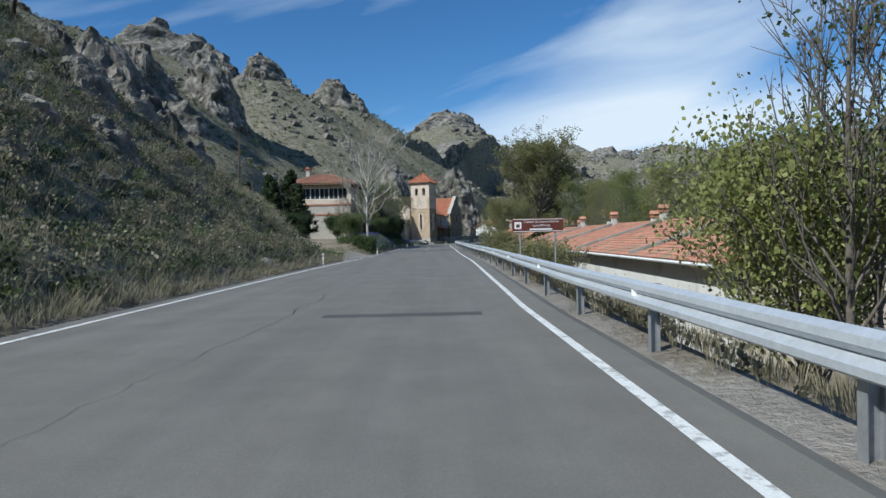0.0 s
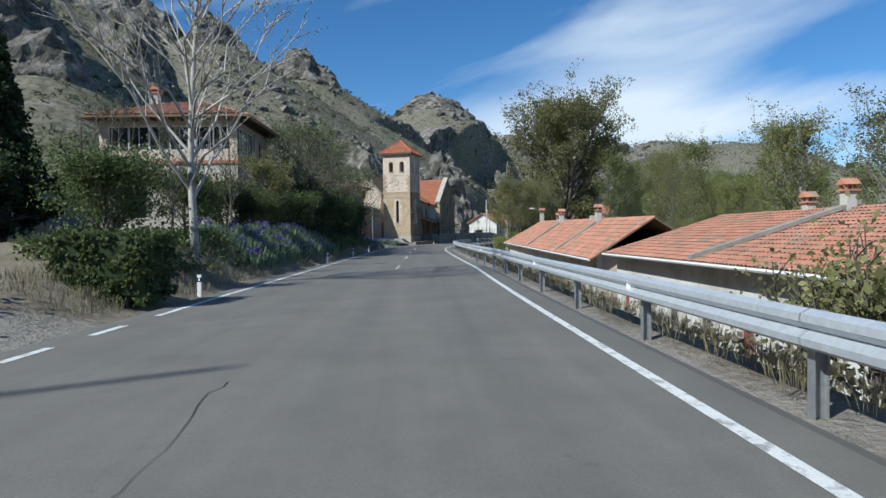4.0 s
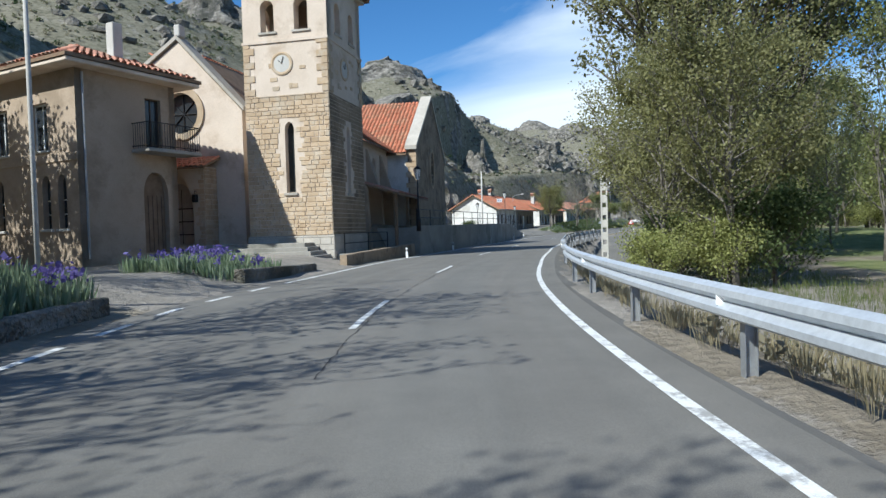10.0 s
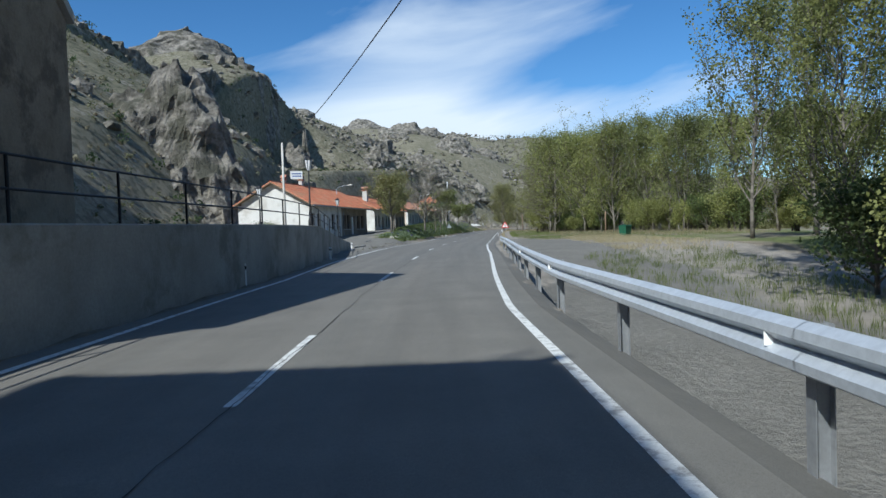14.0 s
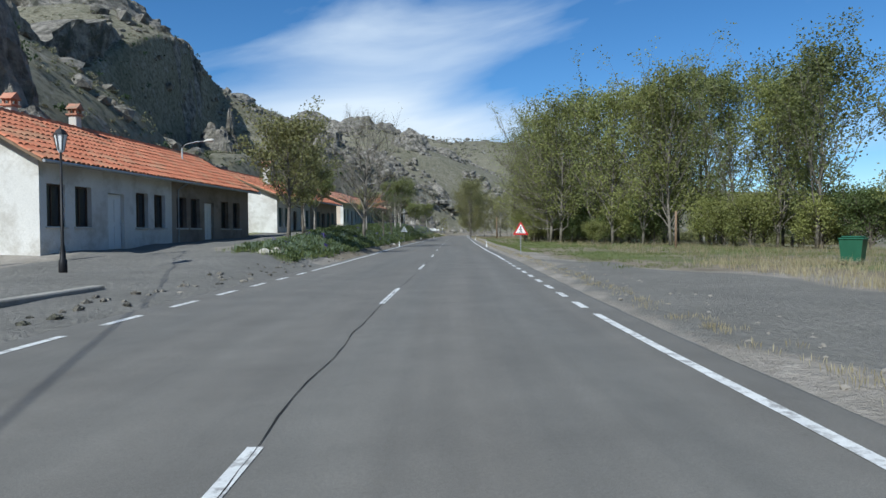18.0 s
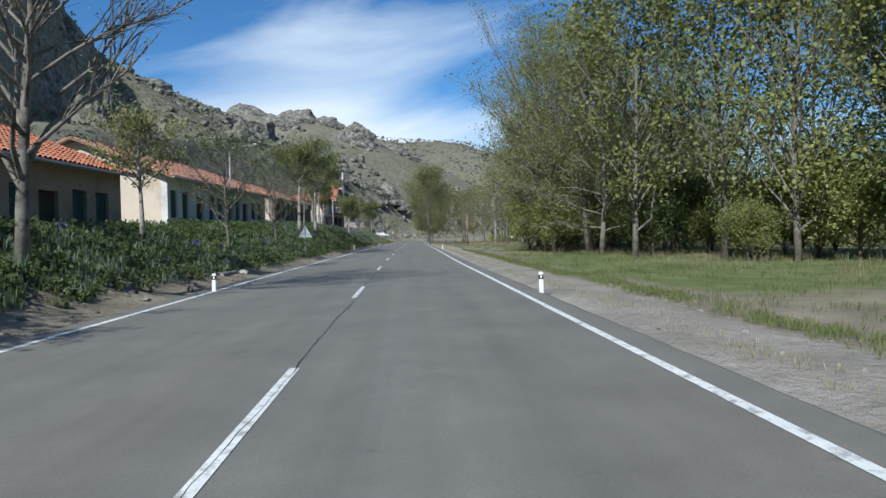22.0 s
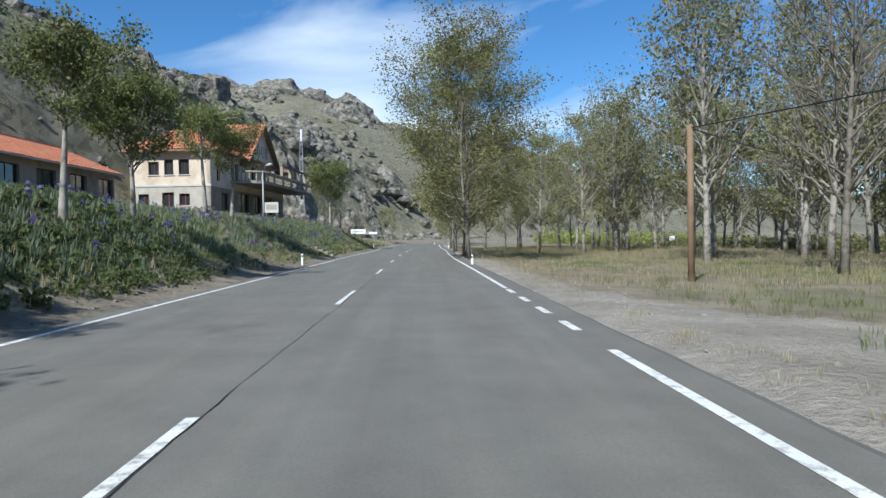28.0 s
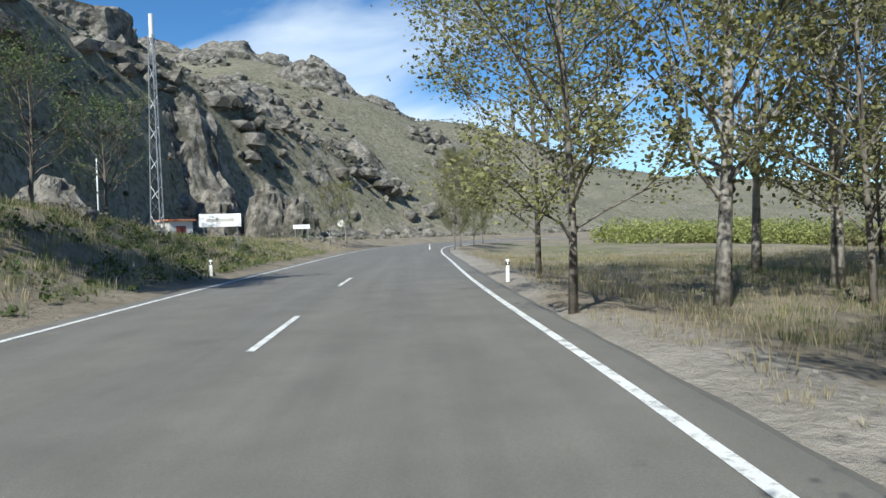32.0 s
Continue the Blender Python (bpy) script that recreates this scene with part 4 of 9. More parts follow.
def gabled_house(name, label, p0, p1, depth, z0, eave, rise, wall_m, roof_m, openings, group="", gable_m=None, wall2=None, split=None, shut=None, over=0.45, frame_m=None, plinth=None, ends=(), door_m=None, seed=3):
    """A one-storey house: front from p0 to p1, body to the left of that run. openings: (centre, sill, width, height, 'w' or 'd')."""
    m, w = frame_of(p0, p1, z0)
    m, w, depth, h, rise = m @ Matrix.Scale(KH, 4), w / KH, depth / KH, (eave - z0) / KH, rise / KH
    e = empty(name, m, label, "house", group)
    holes = [(c - ww / 2, s, c + ww / 2, s + hh) for c, s, ww, hh, k in openings]
    X = (1, 0, 0)
    if split:
        bm = B()
        panel(bm, (0, 0, -1.0), X, split, h + 1.0, [(a, b + 1, c, d + 1) for a, b, c, d in holes if c < split])
        part("wall", bm, wall_m, e)
        bm = B()
        panel(bm, (split, 0, -1.0), X, w - split, h + 1.0, [(a - split, b + 1, c - split, d + 1) for a, b, c, d in holes if a > split])
        part("wall", bm, wall2, e)
    else:
        bm = B()
        panel(bm, (0, 0, -1.0), X, w, h + 1.0, [(a, b + 1, c, d + 1) for a, b, c, d in holes])
        part("wall", bm, wall_m, e)
    bm = B()
    panel(bm, (w, depth, -1.0), (-1, 0, 0), w, h + 1.0)
    part("wall", bm, wall_m, e)
    for x, d in ((0.003, 1), (w - 0.003, -1)):
        bm = B()
        prism(bm, [(x, 0.302, -1), (x, depth - 0.302, -1), (x, depth - 0.302, h + rise * 0.302 * 2 / depth), (x, depth / 2, h + rise - 0.02), (x, 0.302, h + rise * 0.302 * 2 / depth)][::1 if d < 0 else -1], (0.3 * d, 0, 0))
        part("gable_wall", bm, gable_m or wall_m, e)
    if plinth:
        bm = B()
        box(bm, -0.06, 0.0, 0.0, depth, -1.0, 0.75)
        part("plinth", bm, plinth, e, "rough rubble stone plinth")
    # roof
    k = rise / (depth / 2)
    o = over
    for s in (0, 1):
        ya, yb = (-o, depth / 2) if s == 0 else (depth + o, depth / 2)
        za, zb = h - o * k, h + rise
        slab("roof_deck", [(-o, ya, za + 0.1), (w + o, ya, za + 0.1), (w + o, yb, zb + 0.1), (-o, yb, zb + 0.1)][::1 if s == 0 else -1], 0.09, M_WOOD, e)
    sl = math.hypot(depth / 2 + o, rise + o * k)
    tiles("roof_tiles", (-o, -o, h - o * k + 0.1), (1, 0, 0), (0, depth / 2 + o, rise + o * k), w + 2 * o, sl, roof_m, e, seed=seed)
    tiles("roof_tiles", (w + o, depth + o, h - o * k + 0.1), (-1, 0, 0), (0, -depth / 2 - o, rise + o * k), w + 2 * o, sl, roof_m, e, seed=seed + 1)
    bm = B()
    n = int((w + 2 * o) / 0.45)
    for i in range(n):
        x0 = -o + i * (w + 2 * o) / n
        tube(bm, [(x0, depth / 2, h + rise + 0.13), (x0 + 0.5, depth / 2, h + rise + 0.11)], [0.13, 0.115], 6, False)
    part("ridge_tiles", bm, roof_m, e)
    bm = B()
    tube(bm, [(-o, -o - 0.07, h - o * k + 0.06), (w + o, -o - 0.07, h - o * k + 0.04)], 0.055, 6)
    tube(bm, [(w * 0.52, -o - 0.05, h - o * k + 0.02), (w * 0.52, -0.06, h - 0.5), (w * 0.52, -0.06, 0.1)], 0.035, 6)
    part("gutter", bm, M_GALV_POST, e, "grey zinc gutter and downpipe")
    for c, s, ww, hh, kk in openings:
        if kk == "w":
            window(e, (c - ww / 2, 0, s), X, ww, hh, frame_m, shut)
        else:
            door(e, (c - ww / 2, 0, s), X, ww, hh, door_m or M_DARKWOOD)
    return e


def chimney(parent, x, y, z, h, s=0.5, cap=True):
    bm = B()
    box(bm, x - s / 2, x + s / 2, y - s / 2, y + s / 2, z, z + h, 0.02)
    c = part("chimney", bm, M_PALECON, parent)
    if cap:
        bm = B()
        box(bm, x - s * 0.7, x + s * 0.7, y - s * 0.7, y + s * 0.7, z + h + 0.003, z + h + 0.07)
        for a in (-1, 1):
            for b in (-1, 1):
                box(bm, x + a * s * 0.4 - 0.04, x + a * s * 0.4 + 0.04, y + b * s * 0.4 - 0.04, y + b * s * 0.4 + 0.04, z + h + 0.07, z + h + 0.25)
        prism(bm, [(x - s * 0.75, y - s * 0.75, z + h + 0.25), (x + s * 0.75, y - s * 0.75, z + h + 0.25), (x, y - s * 0.75, z + h + 0.5)], (0, s * 1.5, 0))
        part("chimney_cap", bm, M_TILE_OLD, c)


# ---- row houses along the side street ----
STREET = "terraced cottages along the side street"
W1 = [(0.75, 0.95, 0.85, 1.35, "w"), (2.1, 0.95, 0.85, 1.35, "w"), (3.95, 0.02, 1.0, 2.15, "d"), (5.65, 0.95, 0.85, 1.35, "w"), (6.95, 0.95, 0.85, 1.35, "w"), (8.75, 0.95, 0.85, 1.35, "w"), (10.0, 0.95, 0.85, 1.35, "w"), (11.4, 0.02, 1.0, 2.15, "d"), (13.1, 0.95, 0.85, 1.35, "w"), (14.5, 0.95, 0.85, 1.35, "w")]
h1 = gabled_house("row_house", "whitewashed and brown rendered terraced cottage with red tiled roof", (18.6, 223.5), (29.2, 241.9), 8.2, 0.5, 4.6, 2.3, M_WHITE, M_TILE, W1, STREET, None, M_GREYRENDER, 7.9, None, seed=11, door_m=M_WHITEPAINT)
chimney(h1, 3.2, 3.5, 4.0, 1.3, 0.34)
chimney(h1, 6.3, 3.2, 4.0, 1.5, 0.34)
h2 = gabled_house("row_house", "whitewashed and brown cottage with vine over the door", (33.4, 254.3), (43.8, 272.4), 11.5, 0.8, 4.95, 2.3, M_WHITE, M_TILE, W1, STREET, M_WHITE, M_OCHRE, 7.6, M_GREENSHUT, seed=15)
chimney(h2, 5.2, 2.6, 4.1, 1.6, 0.6)
h3 = gabled_house("row_house", "grey-white cottage with green shutters and tan gable wall", (46.7, 279.8), (57.0, 298.0), 11.5, 1.7, 5.6, 2.3, M_WHITE, M_TILE_OLD, W1, STREET, M_CREAM, M_WHITE, 7.9, M_GREENSHUT, plinth=M_GREYSTONE, seed=19)
# front render darker than the cream gable: its shade is put into the colour
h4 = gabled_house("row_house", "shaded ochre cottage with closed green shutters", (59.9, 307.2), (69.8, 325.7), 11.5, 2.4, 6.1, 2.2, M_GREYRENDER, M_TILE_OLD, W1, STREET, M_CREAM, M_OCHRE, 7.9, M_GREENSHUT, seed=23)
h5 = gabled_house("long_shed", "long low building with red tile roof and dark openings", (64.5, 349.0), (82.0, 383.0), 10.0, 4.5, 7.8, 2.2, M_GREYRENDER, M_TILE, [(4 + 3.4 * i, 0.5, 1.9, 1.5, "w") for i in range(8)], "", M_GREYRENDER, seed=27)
for i in range(5):
    bm = B()
    x = 7 + i * 4.3
    prism(bm, [(x, 0.3, 2.63), (x + 1.1, 0.3, 2.63), (x + 1.1, 3.2, 3.87), (x, 3.2, 3.87)], (0, 0, 0.03))
    part("skylight_sheet", bm, M_WHITEPAINT, h5, "pale translucent roofing sheet")


# ---- valley building below the road, seen over the guard rail ----
def valley_house(name, label, ya, yb, xf, xr, hip, seed):
    w = yb - ya
    m = pose(xf, ya, -3.3 if hip else -3.6, 0, 0, 90)
    if hip:
        m = m @ Matrix.Translation((w, 0, 0)) @ Matrix.Rotation(-0.5 / w, 4, "Y") @ Matrix.Translation((-w, 0, 0))
    dep = (xr - xf) * 2
    e = empty(name, m, label, "house", "long cottages below the road")
    # local x runs along +y, local y runs along -x: the building lies on negative local y
    hE, rise = 3.95, 1.8 if not hip else 2.05
    n = int(w / 3.1)
    ops = []
    for i in range(n):
        c = (i + 0.5) * w / n
        ops.append((c - 0.55, 1.25, c + 0.55, 2.55) if i % 4 != 2 else (c - 0.5, 0.05, c + 0.5, 2.3))
    bm = B()
    # outside of this panel faces the road (+local y): run from far to near
    panel(bm, (w, 0, -1.5), (-1, 0, 0), w, hE + 1.5, [(w - b, c + 1.5, w - a, d + 1.5) for a, c, b, d in ops])
    part("wall", bm, M_WHITE, e)
    for a, c, b, d in ops:
        if c > 1:
            window(e, (b, 0, c), (-1, 0, 0), b - a, d - c, M_DARKWOOD, None)
        else:
            door(e, (b, 0, c), (-1, 0, 0), b - a, d - c, M_REDBRICK)
    bm = B()
    box(bm, 0.003, w - 0.003, -dep, -dep + 0.3, -1.5, hE)
    part("wall", bm, M_WHITE, e)
    for x0 in (0.0, w - 0.3):
        bm = B()
        prism(bm, [(x0, -0.303, -1.5), (x0, -0.303, hE), (x0, -dep / 2, hE + (0.0 if hip else rise)), (x0, -dep + 0.303, hE), (x0, -dep + 0.303, -1.5)], (0.3, 0, 0))
        part("gable_wall", bm, M_CREAM, e)
    o, k = 0.55, rise / (dep / 2)
    hx = dep / 2 + o if hip else 0.0
    zl, zr_ = hE - o * k + 0.08, hE + rise + 0.08
    sl = math.hypot(dep / 2 + o, rise + o * k)
    slab("roof_deck", [(w + o, o, zl), (-o, o, zl), (-o, -dep / 2, zr_), (w + o - hx, -dep / 2, zr_)], 0.09, M_WOOD, e)
    slab("roof_deck", [(-o, -dep - o, zl), (w + o, -dep - o, zl), (w + o - hx, -dep / 2, zr_), (-o, -dep / 2, zr_)], 0.09, M_WOOD, e)
    W = w + 2 * o
    tiles("roof_tiles", (w + o, o, zl), (-1, 0, 0), (0, -dep / 2 - o, rise + o * k), W, sl, M_TILE_OLD, e, (lambda a, b: a * W > b * hx) if hip else None, seed=seed)
    if hip:
        slab("roof_deck", [(w + o, -dep - o, zl), (w + o, o, zl), (w + o - hx, -dep / 2, zr_)], 0.09, M_WOOD, e)
        tiles("roof_tiles", (w + o, -dep - o, zl), (0, 1, 0), (-hx, 0, rise + o * k), dep + 2 * o, math.hypot(hx, rise + o * k), M_TILE_OLD, e, lambda a, b: (a > b / 2) & (a < 1 - b / 2), seed=seed + 1)
    bm = B()
    tube(bm, [(w + o, o + 0.08, zl - 0.03), (-o, o + 0.08, zl - 0.03)], 0.07, 6)
    part("gutter", bm, M_WHITEPAINT, e, "white gutter along the eaves")
    # raised party-wall strips over the roof
    for i in range(1, int(w / 13) + 1):
        x = i * 13.0 - 3
        if x > w - hx - 1:
            continue
        bm = B()
        prism(bm, [(x, o - 0.1, zl + 0.10), (x + 0.4, o - 0.1, zl + 0.10), (x + 0.4, -dep / 2, zr_ + 0.12), (x, -dep / 2, zr_ + 0.12)], (0, 0, 0.16))
        part("party_wall", bm, M_CONCRETE, e, "weathered cement party-wall strip")
        chimney(e, x + 0.2, -dep / 2 + 0.4, zr_ - 0.3, 0.9, 0.42)
        chimney(e, x + 3.4, -dep / 2, zr_ - 0.3, 0.6, 0.4, i % 2 == 0)
    if hip:
        chimney(e, w - hx + 0.2, -dep / 2, zr_ - 0.3, 1.3, 0.42)
    return e


valley_house("valley_cottage", "long whitewashed cottage row with weathered red tile roof", 22.0, 82.0, 9.6, 15.6, False, 31)
valley_house("valley_cottage", "long whitewashed cottage row with hipped red tile roof", 85.0, 124.3, 9.3, 12.5, True, 35)


# ---- church ----
def block_wall(parent, o, ax, w, h, material, seed, bw=0.42, bh=0.24, holes=(), name="stone", as_parts=0, relief=0.02):
    """Coursed squared stones standing proud of the mortar: the first as_parts stones are objects of their own, the rest one mesh."""
    rng = random.Random(seed)
    o, ax = Vector(o), Vector(ax).normalized()
    nrm = Vector((-ax.y, ax.x, 0))
    rot = Matrix((ax.to_tuple() + (0,), nrm.to_tuple() + (0,), (0, 0, 1, 0), (0, 0, 0, 1))).transposed()
    z, made, rest = 0.0, 0, B()
    kit = {}
    while z < h - 0.05:
        hh = min(bh * rng.choice((0.8, 1.0, 1.0, 1.25)), h - z)
        x = 0.0
        while x < w - 0.02:
            ww = min(bw * rng.choice((0.6, 0.8, 1.0, 1.25, 1.5)), w - x)
            if w - x - ww < 0.12:
                ww = w - x
            ok = not any(a[0] - 0.02 < x + ww / 2 + 0.0 < a[2] + 0.02 and a[1] < z + hh / 2 < a[3] or (x < a[2] and x + ww > a[0] and z < a[3] and z + hh > a[1]) for a in holes)
            if ok:
                g = 0.012
                key = (round(ww - 2 * g, 2), round(hh - 2 * g, 2))
                p = relief * rng.uniform(0.4, 1.3)
                if made < as_parts:
                    if key not in kit:
                        bm = B()
                        box(bm, 0, key[0], -0.04, 0.03, 0, key[1], 0.012)
                        me = bpy.data.meshes.new(name)
                        bm.to_mesh(me)
                        bm.free()
                        me.materials.append(material)
                        kit[key] = me
                    ob = new(name, kit[key])
                    ob.parent = parent
                    ob.matrix_local = Matrix.Translation(o + ax * (x + g) + Vector((0, 0, z + g)) + nrm * (0.03 - p)) @ rot
                    made += 1
                else:
                    a = [o + ax * q + Vector((0, 0, r)) for q, r in ((x + g, z + g), (x + ww - g, z + g), (x + ww - g, z + hh - g), (x + g, z + hh - g))]
                    prism(rest, [q - nrm * (0.01 + p) for q in a], nrm * (0.04 + p))
            x += ww
        z += hh
    if len(rest.verts):
        ob = part("stonework", rest, material, parent)
        ob["kind"] = "stuff"
    else:
        rest.free()


def arch_outline(c, s, w, h, pointed=True, n=6):
    """Outline (x, z) of an opening with a pointed or round head."""
    pts = [(c - w / 2, s), (c + w / 2, s)]
    spring = s + h - (w * 0.8 if pointed else w / 2)
    if pointed:
        for i in range(n + 1):
            t = i / n
            pts.append((c + w / 2 * (1 - t ** 1.7), spring + (s + h - spring) * math.sin(t * math.pi / 2) ** 0.85))
        for i in range(n - 1, -1, -1):
            t = i / n
            pts.append((c - w / 2 * (1 - t ** 1.7), spring + (s + h - spring) * math.sin(t * math.pi / 2) ** 0.85))
    else:
        for i in range(2 * n + 1):
            t = math.pi * i / (2 * n)
            pts.append((c + w / 2 * math.cos(t), spring + w / 2 * math.sin(t)))
    return pts


def cut(ob, outline, y0, y1, parent_m=None, ax=(1, 0, 0), o=(0, 0, 0)):
    """Cut an outline (x, z) through a wall mesh between depths y0 and y1."""
    o, ax = Vector(o), Vector(ax).normalized()
    nrm = Vector((-ax.y, ax.x, 0))
    bm = B()
    pts = [o + ax * x + Vector((0, 0, z)) + nrm * y0 for x, z in outline]
    prism(bm, pts, nrm * (y1 - y0))
    bmesh.ops.recalc_face_normals(bm, faces=bm.faces)
    me = bpy.data.meshes.new("cutter")
    bm.to_mesh(me)
    bm.free()
    c = new("cutter", me)
    c.parent = ob.parent
    md = ob.modifiers.new("cut", "BOOLEAN")
    md.object, md.operation, md.solver = c, "DIFFERENCE", "EXACT"
    bpy.context.view_layer.update()
    dg = bpy.context.evaluated_depsgraph_get()
    me2 = bpy.data.meshes.new_from_object(ob.evaluated_get(dg))
    ob.modifiers.clear()
    ob.data = me2
    bpy.data.objects.remove(c)


# tower: local x along its front, y into it, z up
TW, TD = 3.85, 4.1
tm, _ = frame_of((-6.93, 146.35), (-2.86, 145.05), 0.1)
tm = tm @ Matrix.Scale(1.11, 4)
tower = empty("church_tower", tm, "square church tower, sandstone below, cream render above, tiled cap", "tower")
TB = 0.2


def tower_wall(o, ax, w, lit):
    """One face of the tower: shaft, slit window, clock stage, belfry."""
    o = Vector(o)
    ax = Vector(ax)
    nrm = Vector((-ax.y, ax.x, 0))
    bm = B()
    panel(bm, o + Vector((0, 0, TB)), ax, w, 12.1 - TB, (), 0.5)
    wl = part("wall", bm, M_CREAM, tower)
    slit = arch_outline(w * 0.52, 2.9, 0.42, 3.0)
    cut(wl, slit, -0.2, 0.34, None, ax, o)
    for c in (w * 0.3, w * 0.7):
        cut(wl, arch_outline(c, 9.75, 0.62, 1.35, False), -0.2, 0.8, None, ax, o)
        bm = B()
        a = o + ax * (c - 0.42) + Vector((0, 0, 9.66)) - nrm * 0.06
        prism(bm, [a, a + ax * 0.84, a + ax * 0.84 + Vector((0, 0, 0.09)), a + Vector((0, 0, 0.09))], nrm * 0.2)
        part("belfry_sill", bm, M_GREYSTONE, tower)
    # lower-stage stone courses; the unlit face is browner, its shade put into colour
    block_wall(tower, o + Vector((0.0, 0, 1.05)), ax, w, 6.0, M_SAND if lit else M_BROWN_AND_SHADED_STONE, 5 if lit else 6, 0.33, 0.19, [(w * 0.52 - 0.27, 1.75, w * 0.52 + 0.27, 4.95)], as_parts=300 if lit else 0, relief=0.02 if lit else 0.004)
    bm = B()
    b0 = o - nrm * 0.07 + Vector((0, 0, TB - 1.0)) - ax * 0.07
    prism(bm, [b0, b0 + ax * (w + 0.14), b0 + ax * (w + 0.14) + Vector((0, 0, 1.85)), b0 + Vector((0, 0, 1.85))], nrm * 0.2)
    part("plinth", bm, M_GREYSTONE, tower, "pale stone plinth")
    block_wall(tower, b0 + Vector((0, 0, 0.9)), ax, w + 0.14, 0.93, M_GREYSTONE, 7 if lit else 8, 0.5, 0.3, name="plinth_stone", as_parts=40, relief=0.012)
    # slit window glazing and sill
    bm = B()
    g = o + ax * (w * 0.52 - 0.21) + nrm * 0.3 + Vector((0, 0, 2.9))
    prism(bm, [g, g + ax * 0.42, g + ax * 0.42 + Vector((0, 0, 3.0)), g + Vector((0, 0, 3.0))], nrm * 0.03)
    part("slit_window", bm, M_GLASS, tower)
    bm = B()
    for i in range(7):
        q = g + Vector((0, 0, 0.25 + i * 0.38)) - nrm * 0.03
        prism(bm, [q, q + ax * 0.42, q + ax * 0.42 + Vector((0, 0, 0.03)), q + Vector((0, 0, 0.03))], nrm * 0.025)
    part("window_bars", bm, M_IRON, tower)
    bm = B()
    s = o + ax * (w * 0.52 - 0.3) - nrm * 0.08 + Vector((0, 0, 2.78))
    prism(bm, [s, s + ax * 0.6, s + ax * 0.6 + Vector((0, 0, 0.1)), s + Vector((0, 0, 0.1))], nrm * 0.3)
    part("window_sill", bm, M_GREYSTONE, tower)
    # string course under the belfry and quoins
    bm = B()
    s = o - ax * 0.05 - nrm * 0.05 + Vector((0, 0, 9.28))
    prism(bm, [s, s + ax * (w + 0.1), s + ax * (w + 0.1) + Vector((0, 0, 0.12)), s + Vector((0, 0, 0.12))], nrm * 0.1)
    part("string_course", bm, M_CREAM, tower)
    rng = random.Random(3 if lit else 4)
    z = 7.1
    i = 0
    while z < 9.2:
        for sd in (0, 1):
            l = (0.5, 0.28)[(i + sd) % 2]
            bm = B()
            x0 = 0.0 if sd == 0 else w - l
            q = o + ax * x0 - nrm * 0.035 + Vector((0, 0, z))
            prism(bm, [q, q + ax * l, q + ax * l + Vector((0, 0, 0.27)), q + Vector((0, 0, 0.27))], nrm * 0.06)
            part("quoin", bm, M_SAND, tower)
        z += 0.29
        i += 1
    for _ in range(9):
        bm = B()
        x0, z0 = rng.uniform(0.6, w - 0.9), rng.uniform(7.2, 9.1)
        if abs(x0 + 0.15 - w * 0.5) < 0.55 and abs(z0 - 8.35) < 0.6:
            continue
        l, hh = rng.uniform(0.15, 0.34), rng.uniform(0.12, 0.22)
        q = o + ax * x0 - nrm * 0.02 + Vector((0, 0, z0))
        prism(bm, [q, q + ax * l, q + ax * l + Vector((0, 0, hh)), q + Vector((0, 0, hh))], nrm * 0.04)
        part("set_stone", bm, M_SAND, tower)
    # clock
    c0 = o + ax * (w * 0.46) + Vector((0, 0, 8.38))
    bm = B()
    ring = []
    for r, dpt in ((0.36, -0.02), (0.44, -0.05), (0.50, -0.03), (0.50, 0.02)):
        ring.append([bm.verts.new(c0 + ax * math.cos(a) * r + Vector((0, 0, math.sin(a) * r)) + nrm * dpt) for a in [2 * math.pi * k / 24 for k in range(24)]])
    for a, b in zip(ring, ring[1:]):
        for k in range(24):
            bm.faces.new((a[k], a[(k + 1) % 24], b[(k + 1) % 24], b[k]))
    ck = part("clock", bm, M_SAND, tower, "round clock with stone surround")
    bm = B()
    bm.faces.new([bm.verts.new(c0 + ax * math.cos(a) * 0.37 + Vector((0, 0, math.sin(a) * 0.37)) - nrm * 0.022) for a in [2 * math.pi * k / 24 for k in range(24)]])
    part("clock_face", bm, M_PALECON, ck)
    bm = B()
    for ang, ln in ((2.4, 0.22), (1.3, 0.3)):
        d = ax * math.cos(ang) + Vector((0, 0, math.sin(ang)))
        tube(bm, [c0 - nrm * 0.04, c0 - nrm * 0.04 + d * ln], 0.014, 5)
    part("clock_pointers", bm, M_IRON, ck)


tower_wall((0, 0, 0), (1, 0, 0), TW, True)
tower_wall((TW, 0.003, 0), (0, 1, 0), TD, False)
for o, ax, w in (((TW, TD, 0), (-1, 0, 0), TW), ((0, TD - 0.003, 0), (0, -1, 0), TD)):
    bm = B()
    panel(bm, Vector(o) + Vector((0, 0, TB)), ax, w, 12.1 - TB, (), 0.5)
    wl = part("wall", bm, M_CREAM, tower)
    for c in (w * 0.3, w * 0.7):
        cut(wl, arch_outline(c, 9.75, 0.62, 1.35, False), -0.2, 0.8, None, ax, o)
bm = B()
box(bm, 0.5, TW - 0.5, 0.5, TD - 0.5, 9.3, 9.5)
part("belfry_floor", bm, M_WOOD, tower)
bm = B()
box(bm, -0.22, TW + 0.22, -0.22, TD + 0.22, 11.98, 12.18, 0.03)
part("cornice", bm, M_GREYSTONE, tower)
ov = 0.42
cx, cy, za, zb = TW / 2, TD / 2, 12.2, 14.15
corn = [(-ov, -ov, za), (TW + ov, -ov, za), (TW + ov, TD + ov, za), (-ov, TD + ov, za)]
